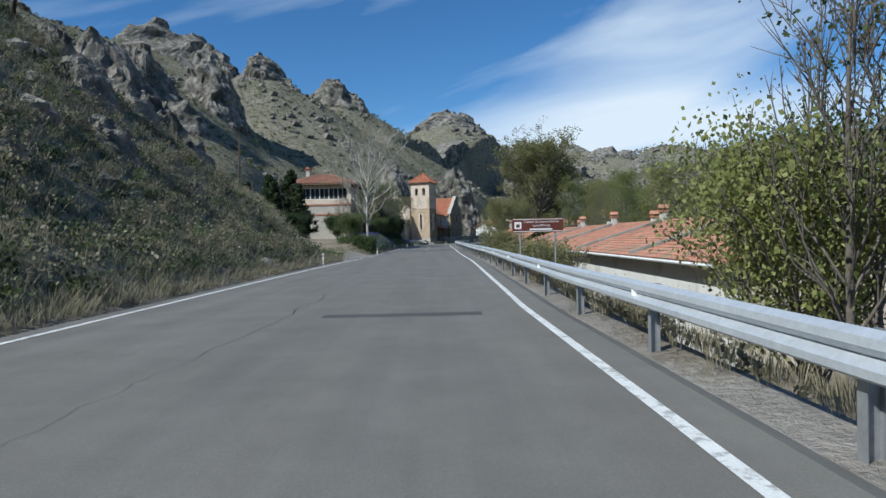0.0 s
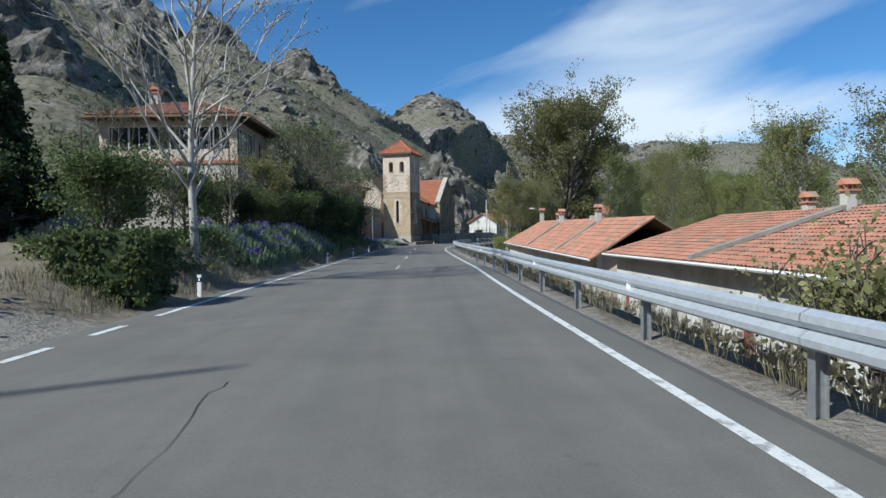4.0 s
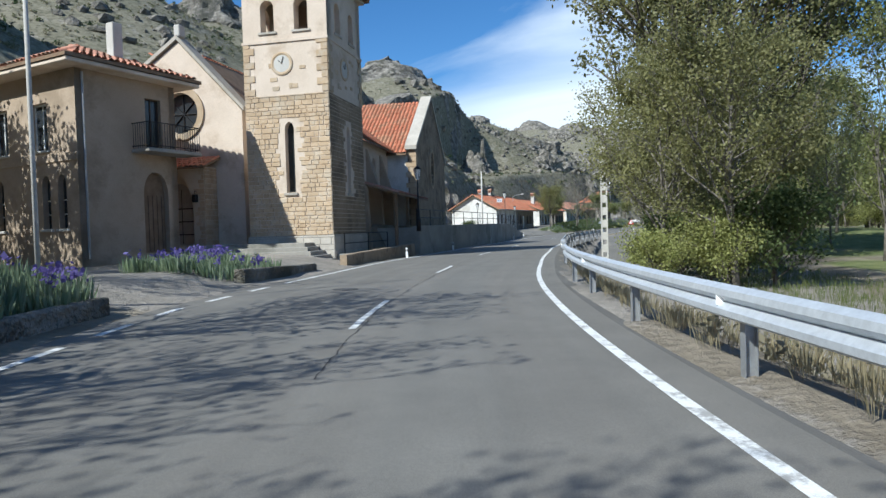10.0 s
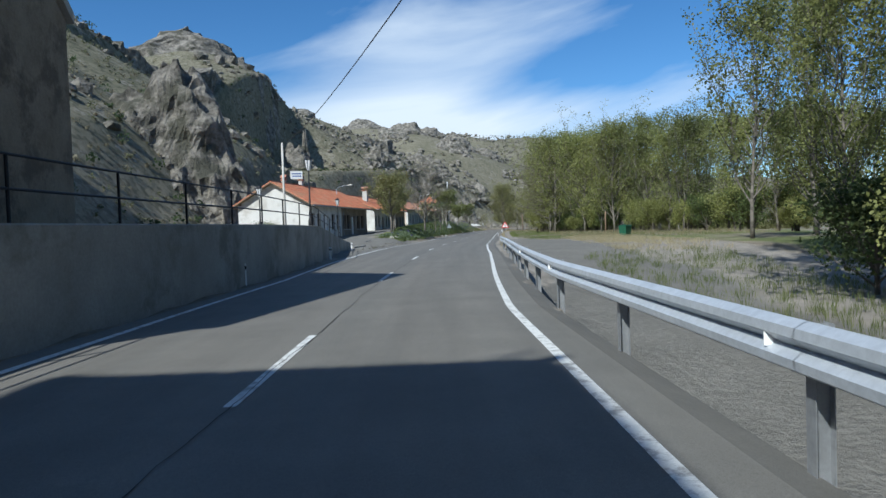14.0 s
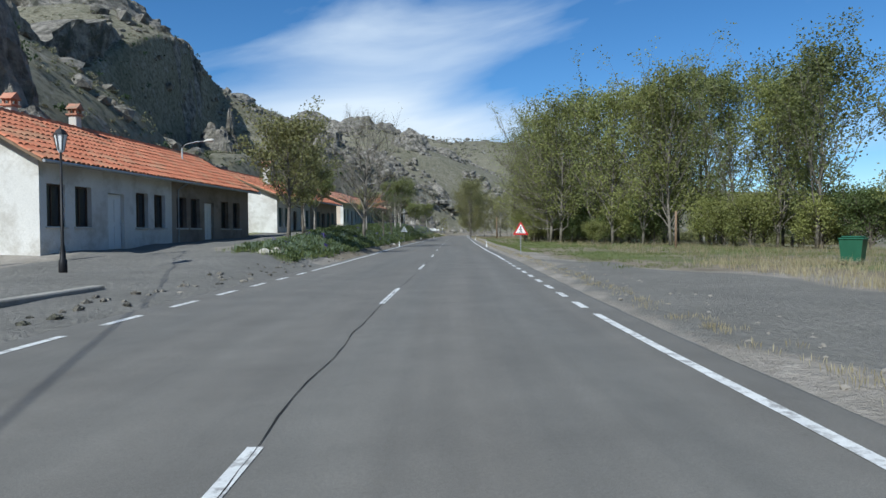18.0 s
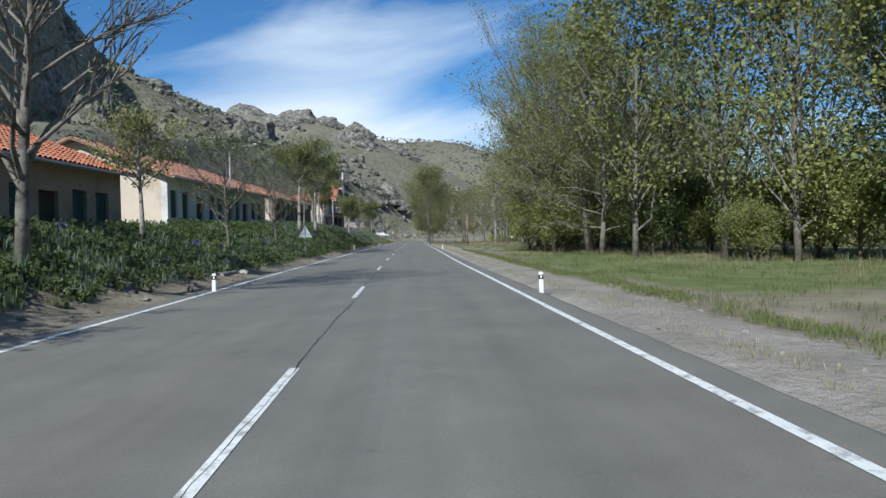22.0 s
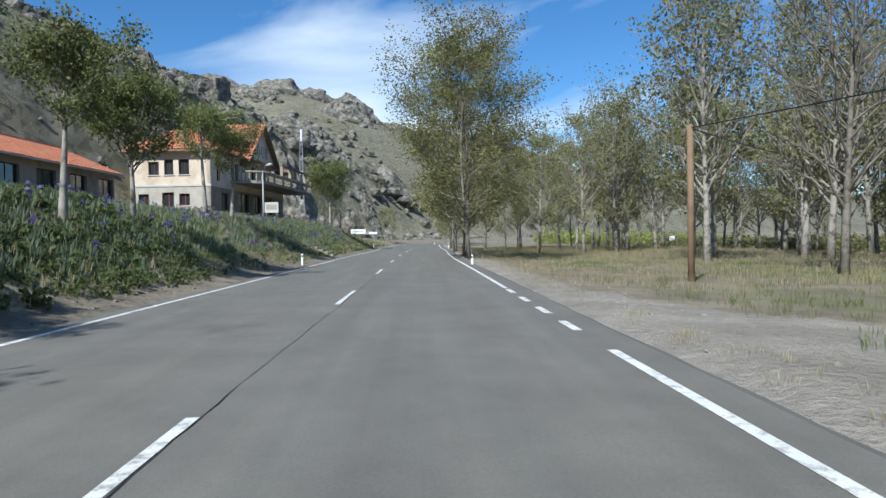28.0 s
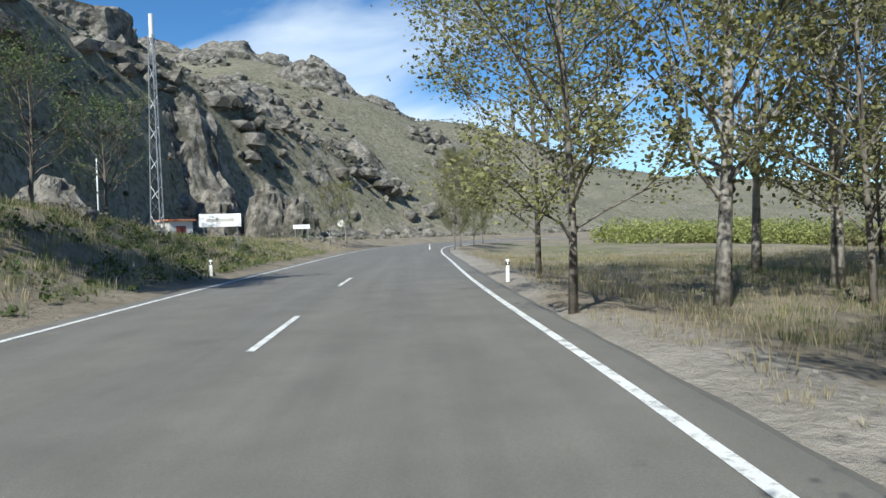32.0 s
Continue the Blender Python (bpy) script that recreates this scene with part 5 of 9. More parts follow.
for i in range(4):
    a, b = Vector(corn[i]), Vector(corn[(i + 1) % 4])
    slab("roof_deck", [a, b, Vector((cx, cy, zb))], 0.07, M_WOOD, tower)
    mid = (a + b) / 2
    up = Vector((cx, cy, zb)) - mid
    tiles("roof_tiles", a, b - a, up, (b - a).length, up.length, M_TILE, tower, lambda p, q: (p > q / 2) & (p < 1 - q / 2), 0.23, 0.36, seed=40 + i)
    bm = B()
    for k in range(9):
        t0, t1 = k / 9, (k + 1.1) / 9
        p, q = a.lerp(Vector((cx, cy, zb)), t0), a.lerp(Vector((cx, cy, zb)), min(1, t1))
        tube(bm, [p + Vector((0, 0, 0.1)), q + Vector((0, 0, 0.08))], [0.12, 0.10], 6, False)
    part("hip_tiles", bm, M_TILE, tower)
bm = B()
tube(bm, [(cx, cy, zb), (cx, cy, zb + 1.5)], 0.025, 6)
tube(bm, [(cx - 0.3, cy, zb + 1.15), (cx + 0.3, cy, zb + 1.15)], 0.02, 6)
part("iron_cross", bm, M_IRON, tower)

# entrance front and nave body behind it
cm, _ = frame_of((-16.2, 150.9), (-7.5, 148.0), 0.0)
cm = cm @ Matrix.Scale(1.11, 4)
church = empty("church", cm, "cream rendered village church with round window and red tiled roofs", "church")
CW = math.hypot(7.8, 2.9)
AXC = CW / 2 + 1.0
bm = B()
prism(bm, [(0, 0, 0), (CW, 0, 0), (CW, 0, 6.9), (AXC, 0, 10.25), (0, 0, 6.9)], (0, 0.6, 0))
front = part("facade_wall", bm, M_CREAM, church)
cut(front, [(AXC + 0.95 * math.cos(a), 6.95 + 0.95 * math.sin(a)) for a in [2 * math.pi * k / 20 for k in range(20)]], -0.2, 0.4)
cut(front, arch_outline(AXC, 0.85, 1.9, 3.0), -0.2, 0.5)
for r0, r1, y0, y1, nm, mt in ((0.95, 1.25, -0.08, 0.02, "window_surround", M_SAND),):
    bm = B()
    ring = []
    for r, y in ((r0, 0.3), (r0, y0), (r1, y0), (r1, y1)):
        ring.append([bm.verts.new((AXC + r * math.cos(a), y, 6.95 + r * math.sin(a))) for a in [2 * math.pi * k / 28 for k in range(28)]])
    for a, b in zip(ring, ring[1:]):
        for k in range(28):
            bm.faces.new((a[k], a[(k + 1) % 28], b[(k + 1) % 28], b[k]))
    part(nm, bm, mt, church)
bm = B()
bm.faces.new([bm.verts.new((AXC + 0.96 * math.cos(a), 0.3, 6.95 + 0.96 * math.sin(a))) for a in [2 * math.pi * k / 24 for k in range(24)]])
rw = part("round_window", bm, M_GLASS, church)
bm = B()
for a in (0, math.pi / 4, math.pi / 2, 3 * math.pi / 4):
    tube(bm, [(AXC - 0.94 * math.cos(a), 0.27, 6.95 - 0.94 * math.sin(a)), (AXC + 0.94 * math.cos(a), 0.27, 6.95 + 0.94 * math.sin(a))], 0.03, 5)
part("tracery", bm, M_IRON, rw)
# gable coping and cross block
for s in (-1, 1):
    bm = B()
    a, b = Vector((-0.15 if s < 0 else CW + 0.15, 0, 6.85)), Vector((AXC, 0, 10.35))
    prism(bm, [a + Vector((0, -0.12, 0)), b + Vector((0, -0.12, 0)), b + Vector((0, -0.12, 0.2)), a + Vector((0, -0.12, 0.2))][::s], (0, 0.84, 0))
    part("coping", bm, M_GREYSTONE, church)
bm = B()
box(bm, AXC - 0.16, AXC + 0.16, -0.05, 0.4, 10.5, 11.05, 0.04)
part("finial", bm, M_PALECON, church)
# nave walls and roof going back
NL = 20.0
for x in (0.002, CW - 0.402):
    bm = B()
    box(bm, x, x + 0.4, 0.603, NL, 0, 6.6)
    part("nave_wall", bm, M_CREAM, church)
for s in (0, 1):
    xa = -0.35 if s == 0 else CW + 0.35
    pts = [(xa, 0.62, 6.45), (xa, NL, 6.45), (AXC, NL, 10.05), (AXC, 0.62, 10.05)]
    slab("roof_deck", pts[::-1] if s == 0 else pts, 0.1, M_WOOD, church)
    rl = math.hypot(AXC + 0.35, 3.6)
    if s == 0:
        tiles("roof_tiles", (xa, NL, 6.45), (0, -1, 0), (AXC + 0.35, 0, 3.6), NL - 0.62, rl, M_TILE, church, seed=50)
    else:
        tiles("roof_tiles", (xa, 0.62, 6.45), (0, 1, 0), (-AXC - 0.35, 0, 3.6), NL - 0.62, rl, M_TILE, church, seed=51)
# porch round the door
bm = B()
prism(bm, [(AXC - 1.75, -1.0, 0.0), (AXC + 1.75, -1.0, 0.0), (AXC + 1.75, -1.0, 4.35), (AXC - 1.75, -1.0, 4.35)], (0, 0.996, 0))
pw = part("porch_wall", bm, M_MORTAR, church)
for k, (w_, h_) in enumerate(((2.3, 3.35), (2.0, 3.1), (1.7, 2.85))):
    cut(pw, arch_outline(AXC, 0.85, w_, h_), -1.2 if k == 0 else -1.1, -0.62 + 0.24 * k if k < 2 else 0.2)
block_wall(church, (AXC - 1.75, -1.0, 0.85), (1, 0, 0), 3.5, 3.4, M_SAND, 9, 0.38, 0.22, [(0.55, 0, 2.95, 3.2)], relief=0.015)
block_wall(church, (AXC + 1.75, -1.0, 0.0), (0, 1, 0), 0.98, 4.3, M_SAND, 10, 0.38, 0.22, relief=0.015)
slab("porch_roof", [(AXC - 2.0, -1.4, 4.3), (AXC + 2.0, -1.4, 4.3), (AXC + 2.0, -0.02, 4.85), (AXC - 2.0, -0.02, 4.85)], 0.08, M_WOOD, church)
tiles("roof_tiles", (AXC - 2.0, -1.4, 4.3), (1, 0, 0), (0, 1.38, 0.55), 4.0, 1.48, M_TILE, church, None, 0.24, 0.36, seed=52)
bm = B()
prism(bm, [(x, -0.15, z) for x, z in arch_outline(AXC, 0.86, 1.72, 2.85)], (0, 0.06, 0))
dd = part("door", bm, M_GREYSTONE, church, "tall grey pointed double door")
bm = B()
box(bm, AXC - 0.015, AXC + 0.015, -0.17, -0.15, 0.9, 3.4)
for z in (1.3, 1.9, 2.5):
    box(bm, AXC - 0.75, AXC + 0.75, -0.17, -0.152, z, z + 0.05)
part("door_ironwork", bm, M_IRON, dd)
bm = B()
box(bm, AXC + 1.25, AXC + 1.45, -1.25, -1.05, 2.75, 3.1, 0.02)
tube(bm, [(AXC + 1.35, -1.0, 3.2), (AXC + 1.35, -1.15, 3.25), (AXC + 1.35, -1.15, 3.1)], 0.015, 5)
part("wall_lantern", bm, M_IRON, church, "black iron wall lantern")

# transept with its gable to the road
xm, XL = frame_of((1.82, 158.9), (4.95, 171.2), 0.0)
xm, XL = xm @ Matrix.Scale(1.13, 4), XL / 1.13
trans = empty("church_transept", xm, "cream church wing with sandstone quoins and tiled gable roof", "church")
EH, RH = 6.1, 10.0
bm = B()
prism(bm, [(0, 0, 0.2), (XL, 0, 0.2), (XL, 0, EH), (XL / 2, 0, RH), (0, 0, EH)], (0, 0.5, 0))
gw = part("gable_wall", bm, M_BROWN_AND_SHADED_STONE, trans, "brown rendered stone gable wall")
cut(gw, [(XL / 2 + 0.62 * math.cos(a), 5.35 + 1.15 * math.sin(a)) for a in [2 * math.pi * k / 20 for k in range(20)]], -0.2, 0.35)
bm = B()
ring = []
for r, y in ((0.0, 0.25), (0.0, -0.05), (0.24, -0.05), (0.24, 0.02)):
    ring.append([bm.verts.new((XL / 2 + (0.62 + r) * math.cos(a), y, 5.35 + (1.15 + r) * math.sin(a))) for a in [2 * math.pi * k / 28 for k in range(28)]])
for a, b in zip(ring, ring[1:]):
    for k in range(28):
        bm.faces.new((a[k], a[(k + 1) % 28], b[(k + 1) % 28], b[k]))
part("window_surround", bm, M_SAND, trans)
bm = B()
bm.faces.new([bm.verts.new((XL / 2 + 0.63 * math.cos(a), 0.26, 5.35 + 1.16 * math.sin(a))) for a in [2 * math.pi * k / 24 for k in range(24)]])
ow = part("oval_window", bm, M_GLASS, trans)
bm = B()
tube(bm, [(XL / 2, 0.22, 4.2), (XL / 2, 0.22, 6.5)], 0.03, 5)
tube(bm, [(XL / 2 - 0.6, 0.22, 5.35), (XL / 2 + 0.6, 0.22, 5.35)], 0.03, 5)
part("tracery", bm, M_IRON, ow)
TDp = 10.5
bm = B()
box(bm, 0.002, 0.45, 0.503, TDp, 0.2, EH)
part("side_wall", bm, M_WHITE, trans, "pale rendered side wall")
bm = B()
box(bm, XL - 0.45, XL - 0.002, 0.503, TDp, 0.2, EH)
part("side_wall", bm, M_CREAM, trans)
for s in (0, 1):
    xa = -0.4 if s == 0 else XL + 0.4
    zl = EH - 0.28
    pts = [(xa, 0.52, zl), (xa, TDp, zl), (XL / 2, TDp, RH - 0.05), (XL / 2, 0.52, RH - 0.05)]
    slab("roof_deck", pts[::-1] if s == 0 else pts, 0.1, M_WOOD, trans)
    rl = math.hypot(XL / 2 + 0.4, RH - 0.05 - zl)
    if s == 0:
        tiles("roof_tiles", (xa, TDp, zl), (0, -1, 0), (XL / 2 + 0.4, 0, RH - 0.05 - zl), TDp - 0.5, rl, M_TILE, trans, seed=54)
    else:
        tiles("roof_tiles", (xa, 0.52, zl), (0, 1, 0), (-XL / 2 - 0.4, 0, RH - 0.05 - zl), TDp - 0.5, rl, M_TILE, trans, seed=55)
    bm = B()
    a, b = Vector((XL / 2 - (XL / 2 + 0.2) * (1 if s == 0 else -1), 0, EH - 0.02)), Vector((XL / 2, 0, RH + 0.12))
    q = [a + Vector((0, -0.1, 0)), b + Vector((0, -0.1, 0)), b + Vector((0, -0.1, 0.24)), a + Vector((0, -0.1, 0.24))]
    prism(bm, q if s else q[::-1], (0, 0.72, 0))
    part("coping", bm, M_GREYSTONE, trans)
z, i = 0.25, 0
while z < EH - 0.3:
    l = (0.62, 0.38)[i % 2]
    bm = B()
    box(bm, -0.035, l, -0.035, 0.0, z, z + 0.3)
    box(bm, -0.035, 0.0, 0.0, (0.38, 0.62)[i % 2], z, z + 0.3)
    part("quoin", bm, M_SAND, trans)
    z += 0.32
    i += 1

# aisle between tower and transept: clerestory wall, buttresses, lean-to porch
am, AL = frame_of((-2.3, 150.2), (-0.1, 159.3), 0.0)
am, AL = am @ Matrix.Scale(1.13, 4), AL / 1.13
aisle = empty("church_aisle", am, "shaded church side wall with buttresses and lean-to tiled porch", "church")
bm = B()
box(bm, 0, AL, 0.0, 0.5, 0.2, 6.0)
aw = part("wall", bm, M_CREAM, aisle)
for c in (1.6, 4.9):
    cut(aw, [(c + 0.42 * math.cos(a), 4.75 + 0.55 * math.sin(a)) for a in [2 * math.pi * k / 16 for k in range(16)]], -0.2, 0.3)
    bm = B()
    bm.faces.new([bm.verts.new((c + 0.43 * math.cos(a), 0.2, 4.75 + 0.56 * math.sin(a))) for a in [2 * math.pi * k / 16 for k in range(16)]])
    part("oval_window", bm, M_GLASS, aisle)
for x in (0.3, 3.2, 6.2):
    bm = B()
    prism(bm, [(x, 0, 0.2), (x, -0.9, 0.2), (x, -0.75, 3.2), (x, -0.004, 5.6)], (0.4, 0, 0))
    part("buttress", bm, M_OCHRE, aisle)
slab("roof_deck", [(-0.2, -0.4, 5.95), (AL + 0.3, -0.4, 5.95), (AL + 0.3, 2.6, 8.3), (-0.2, 2.6, 8.3)], 0.1, M_WOOD, aisle)
tiles("roof_tiles", (-0.2, -0.4, 5.95), (1, 0, 0), (0, 3.0, 2.35), AL + 0.5, 3.8, M_TILE, aisle, seed=57)
slab("porch_roof", [(0.5, -2.3, 3.05), (AL + 0.8, -2.3, 3.05), (AL + 0.8, -0.003, 3.75), (0.5, -0.003, 3.75)], 0.1, M_WOOD, aisle)
tiles("roof_tiles", (0.5, -2.3, 3.05), (1, 0, 0), (0, 2.3, 0.7), AL + 0.3, 2.4, M_TILE_OLD, aisle, seed=58)
for x in (0.8, 3.6, 6.4):
    bm = B()
    box(bm, x, x + 0.16, -2.15, -1.99, 0.3, 3.0, 0.02)
    part("porch_post", bm, M_WOOD, aisle)

# church steps
sm, SL = frame_of((-10.8, 144.3), (-3.4, 142.4), 0.0)
sm, SL = sm @ Matrix.Scale(1.1, 4), SL / 1.1
steps = empty("church_steps", sm, "worn stone steps up to the church door", "steps")
for i in range(5):
    bm = B()
    box(bm, 0.2 * i, SL - 0.25 * i, 0.34 * i, 4.2, 0.17 * i - 0.05, 0.17 * (i + 1), 0.015)
    part("step", bm, M_CONCRETE, steps)

# ---- parish house beside the church ----
pm, PW = frame_of((-18.0, 144.6), (-12.3, 140.8), 0.6)
pm, PW = pm @ Matrix.Scale(1.13, 4), PW / 1.13
ph = empty("parish_house", pm, "two-storey ochre parish house with iron balcony and tiled roof", "house")
PD = 4.1
PH = 6.9
bm = B()
fo = [(0.9, 3.9, 1.9, 5.6), (3.4, 3.9, 4.4, 5.6)]
panel(bm, (0, 0, -1), (1, 0, 0), PW, PH + 1, [(a, b + 1, c, d + 1) for a, b, c, d in fo])
fw = part("wall", bm, M_OCHRE, ph)
for a, b, c, d in fo:
    window(ph, (a, 0, b), (1, 0, 0), c - a, d - b, M_WHITEPAINT, None)
for c in (PW - 1.9, PW - 0.95, 1.2):
    cut(fw, arch_outline(c, 1.1, 0.5, 1.9), -0.2, 0.22)
    bm = B()
    box(bm, c - 0.24, c + 0.24, 0.2, 0.215, 1.11, 2.98)
    gp = part("pointed_window", bm, M_GLASS, ph)
    bm = B()
    box(bm, c - 0.02, c + 0.02, 0.185, 0.199, 1.11, 2.9)
    for z in (1.6, 2.1):
        box(bm, c - 0.24, c + 0.24, 0.187, 0.199, z, z + 0.03)
    part("glazing_bar", bm, M_WHITEPAINT, gp)
    bm = B()
    box(bm, c - 0.36, c + 0.36, -0.08, 0.05, 1.0, 1.09, 0.01)
    part("window_sill", bm, M_PALECON, gp)
bm = B()
box(bm, -0.04, PW + 0.04, -0.05, 0.0, 3.45, 3.75, 0.01)
part("band_course", bm, M_OCHRE, ph)
bm = B()
panel(bm, (PW, 0.003, -1), (0, 1, 0), PD, PH + 1, [(2.75, 5.05, 3.45, 7.0)])
sw = part("wall", bm, M_OCHRE, ph)
cut(sw, arch_outline(3.1, 0.1, 1.1, 3.1), -0.2, 0.26, None, (0, 1, 0), (PW, 0.003, 0))
window(ph, (PW, 2.75, 4.05), (0, 1, 0), 0.7, 1.95, M_DARKWOOD, None, False)
bm = B()
prism(bm, [(PW - 0.24, 0.003 + x, z) for x, z in arch_outline(3.1, 0.1, 1.09, 3.09)], (-0.05, 0, 0))
bmesh.ops.recalc_face_normals(bm, faces=bm.faces)
pd_ = part("door", bm, M_WOOD, ph, "brown pointed wooden door")
bm = B()
for y in (2.7, 2.9, 3.1, 3.3, 3.5):
    box(bm, PW - 0.239, PW - 0.228, y - 0.012, y + 0.012, 0.15, 2.3)
part("board_joint", bm, M_DARKWOOD, pd_)
bm = B()
tube(bm, [(PW + 0.06, 0.25, PH - 0.4), (PW + 0.06, 0.25, 0.0)], 0.045, 6)
part("downpipe", bm, M_GALV_POST, ph, "grey downpipe")
bm = B()
panel(bm, (PW, PD, -1), (-1, 0, 0), PW, PH + 1)
part("wall", bm, M_OCHRE, ph)
bm = B()
panel(bm, (0, PD - 0.003, -1), (0, -1, 0), PD, PH + 1)
part("wall", bm, M_OCHRE, ph)
o = 0.75
cx, cy = PW / 2, PD / 2
cs = [(-o, -o, PH), (PW + o, -o, PH), (PW + o, PD + o, PH), (-o, PD + o, PH)]
ap = Vector((cx, cy, PH + 1.35))
for i in range(4):
    a, b = Vector(cs[i]), Vector(cs[(i + 1) % 4])
    slab("roof_deck", [a, b, ap], 0.12, M_WOOD, ph)
    up = ap - (a + b) / 2
    tiles("roof_tiles", a, b - a, up, (b - a).length, up.length, M_TILE_OLD, ph, lambda p, q: (p > q / 2) & (p < 1 - q / 2), 0.25, 0.4, seed=60 + i)
bm = B()
box(bm, -o + 0.05, PW + o - 0.05, -o + 0.05, PD + o - 0.05, PH - 0.28, PH - 0.125, 0.03)
part("cornice", bm, M_CREAM, ph)
chimney(ph, PW - 1.4, PD - 1.5, PH + 0.6, 1.5, 0.42, False)
bm = B()
box(bm, PW, PW + 1.0, 2.1, 4.5, 3.86, 4.0, 0.02)
bal = part("balcony", bm, M_CONCRETE, ph)
bm = B()
ys = np.linspace(2.15, 4.45, 21)
for y in ys:
    tube(bm, [(PW + 0.95, y, 4.0), (PW + 0.95, y, 4.95)], 0.011, 5)
for x in np.linspace(PW + 0.08, PW + 0.95, 8):
    for y in (2.15, 4.45):
        tube(bm, [(x, y, 4.0), (x, y, 4.95)], 0.011, 5)
for z in (4.1, 4.95):
    tube(bm, [(PW, 2.15, z), (PW + 0.95, 2.15, z), (PW + 0.95, 4.45, z), (PW, 4.45, z)], 0.02, 6)
part("balustrade", bm, M_IRON, bal, "black wrought iron balcony railing")

# ---- villa with glazed gallery ----
vm, VW = frame_of((-20.6, 87.8), (-12.2, 87.8), 1.8)
villa = empty("villa", vm, "stone and brick villa with glazed upper gallery and tiled roof", "house")
VD, VH = 7.5, 7.1
bm = B()
vo = [(5.3, 0.9, 6.5, 2.6), (1.6, 0.9, 2.8, 2.6)]
panel(bm, (0, 0, -1.5), (1, 0, 0), VW, 4.3 + 1.5, [(a, b + 1.5, c, d + 1.5) for a, b, c, d in vo])
part("wall", bm, M_GREYSTONE, villa)
for a, b, c, d in vo:
    window(villa, (a, 0, b), (1, 0, 0), c - a, d - b, M_DARKWOOD, None)
bm = B()
panel(bm, (0, 0, 4.303), (1, 0, 0), VW, VH - 4.303, [(0.5, 0.75, VW - 0.5, 2.25)])
part("wall", bm, M_CREAM, villa)
bm = B()
panel(bm, (VW, 0.003, -1.5), (0, 1, 0), VD, VH + 1.5, [(0.5, 6.55, 4.2, 8.05), (5.2, 6.0, 6.2, 7.6)])
part("wall", bm, M_GREYSTONE, villa)
bm = B()
panel(bm, (VW, VD, -1.5), (-1, 0, 0), VW, VH + 1.5)
part("wall", bm, M_CREAM, villa)
bm = B()
panel(bm, (0, VD - 0.003, -1.5), (0, -1, 0), VD, VH + 1.5)
part("wall", bm, M_CREAM, villa)
for i in range(6):
    window(villa, (0.5 + i * (VW - 1.0) / 6, 0, 5.05), (1, 0, 0), (VW - 1.0) / 6, 1.5, M_WHITEPAINT, None, False)
for i in range(3):
    window(villa, (VW, 0.503 + i * 3.7 / 3, 5.05), (0, 1, 0), 3.7 / 3, 1.5, M_WHITEPAINT, None, False)
window(villa, (VW, 5.2, 4.5), (0, 1, 0), 1.0, 1.6, M_DARKWOOD, None)
for z in (2.9, 4.2):
    bm = B()
    box(bm, -0.08, VW + 0.08, -0.08, 0.0, z, z + 0.2)
    part("brick_band", bm, M_TILE_OLD, villa, "red brick band course")
o = 0.8
cs = [(-o, -o, VH), (VW + o, -o, VH), (VW + o, VD + o, VH), (-o, VD + o, VH)]
ap = [Vector((3.2, VD / 2, VH + 1.6)), Vector((VW - 3.2, VD / 2, VH + 1.6))]
for i in range(4):
    a, b = Vector(cs[i]), Vector(cs[(i + 1) % 4])
    if i % 2 == 0:
        p = (ap[1], ap[0]) if i == 0 else (ap[0], ap[1])
        slab("roof_deck", [a, b, p[0], p[1]], 0.14, M_WOOD, villa)
        up = (p[0] + p[1]) / 2 - (a + b) / 2
        k = (3.2 + o) / (VW + 2 * o)
        tiles("roof_tiles", a, b - a, up, (b - a).length, up.length, M_TILE_OLD, villa, lambda p_, q_: (p_ > q_ * k) & (p_ < 1 - q_ * k), 0.25, 0.4, seed=70 + i)
    else:
        p = ap[1] if i == 1 else ap[0]
        slab("roof_deck", [a, b, p], 0.14, M_WOOD, villa)
        up = p - (a + b) / 2
        tiles("roof_tiles", a, b - a, up, (b - a).length, up.length, M_TILE_OLD, villa, lambda p_, q_: (p_ > q_ / 2) & (p_ < 1 - q_ / 2), 0.25, 0.4, seed=70 + i)
for i in range(int(VW / 0.55)):
    bm = B()
    x = 0.1 + i * 0.55
    box(bm, x, x + 0.12, -o + 0.08, 0.0, VH - 0.28, VH - 0.145)
    part("rafter_end", bm, M_DARKWOOD, villa)
for i in range(int(VD / 0.55)):
    bm = B()
    y = 0.1 + i * 0.55
    box(bm, VW, VW + o - 0.08, y, y + 0.12, VH - 0.28, VH - 0.145)
    part("rafter_end", bm, M_DARKWOOD, villa)
chimney(villa, 2.0, VD / 2, VH + 0.9, 1.3, 0.5)

# ---- hotel-like house above the road ----
hm, HW = frame_of((90.8, 384.9), (103.5, 406.6), 4.5)
hm, HW = hm @ Matrix.Scale(1.37, 4), HW / 1.37
hotel = empty("hotel", hm, "large cream house with red tile roof, balcony and stone ground floor", "house")
HD, HH = 6.0, 4.5
g0 = [(2.0, 0.1, 3.6, 1.5), (5.6, 0.1, 8.2, 1.7), (9.5, 0.1, 11.5, 1.7), (13, 0.1, 15, 1.7)]
bm = B()
panel(bm, (0, 0, -2), (1, 0, 0), HW, 3.9, [(a, b + 2, c, d + 2) for a, b, c, d in g0])
part("ground_floor_wall", bm, M_GREYRENDER, hotel)
for a, b, c, d in g0:
    window(hotel, (a, 0, b), (1, 0, 0), c - a, d - b, M_DARKWOOD, None, False)
u0 = [(1.2, 0.4, 1.9, 2.1), (4.2, 0.8, 4.9, 2.2), (5.1, 0.8, 5.8, 2.2), (9, 0.75, 10, 2.3), (12, 0.75, 13, 2.3)]
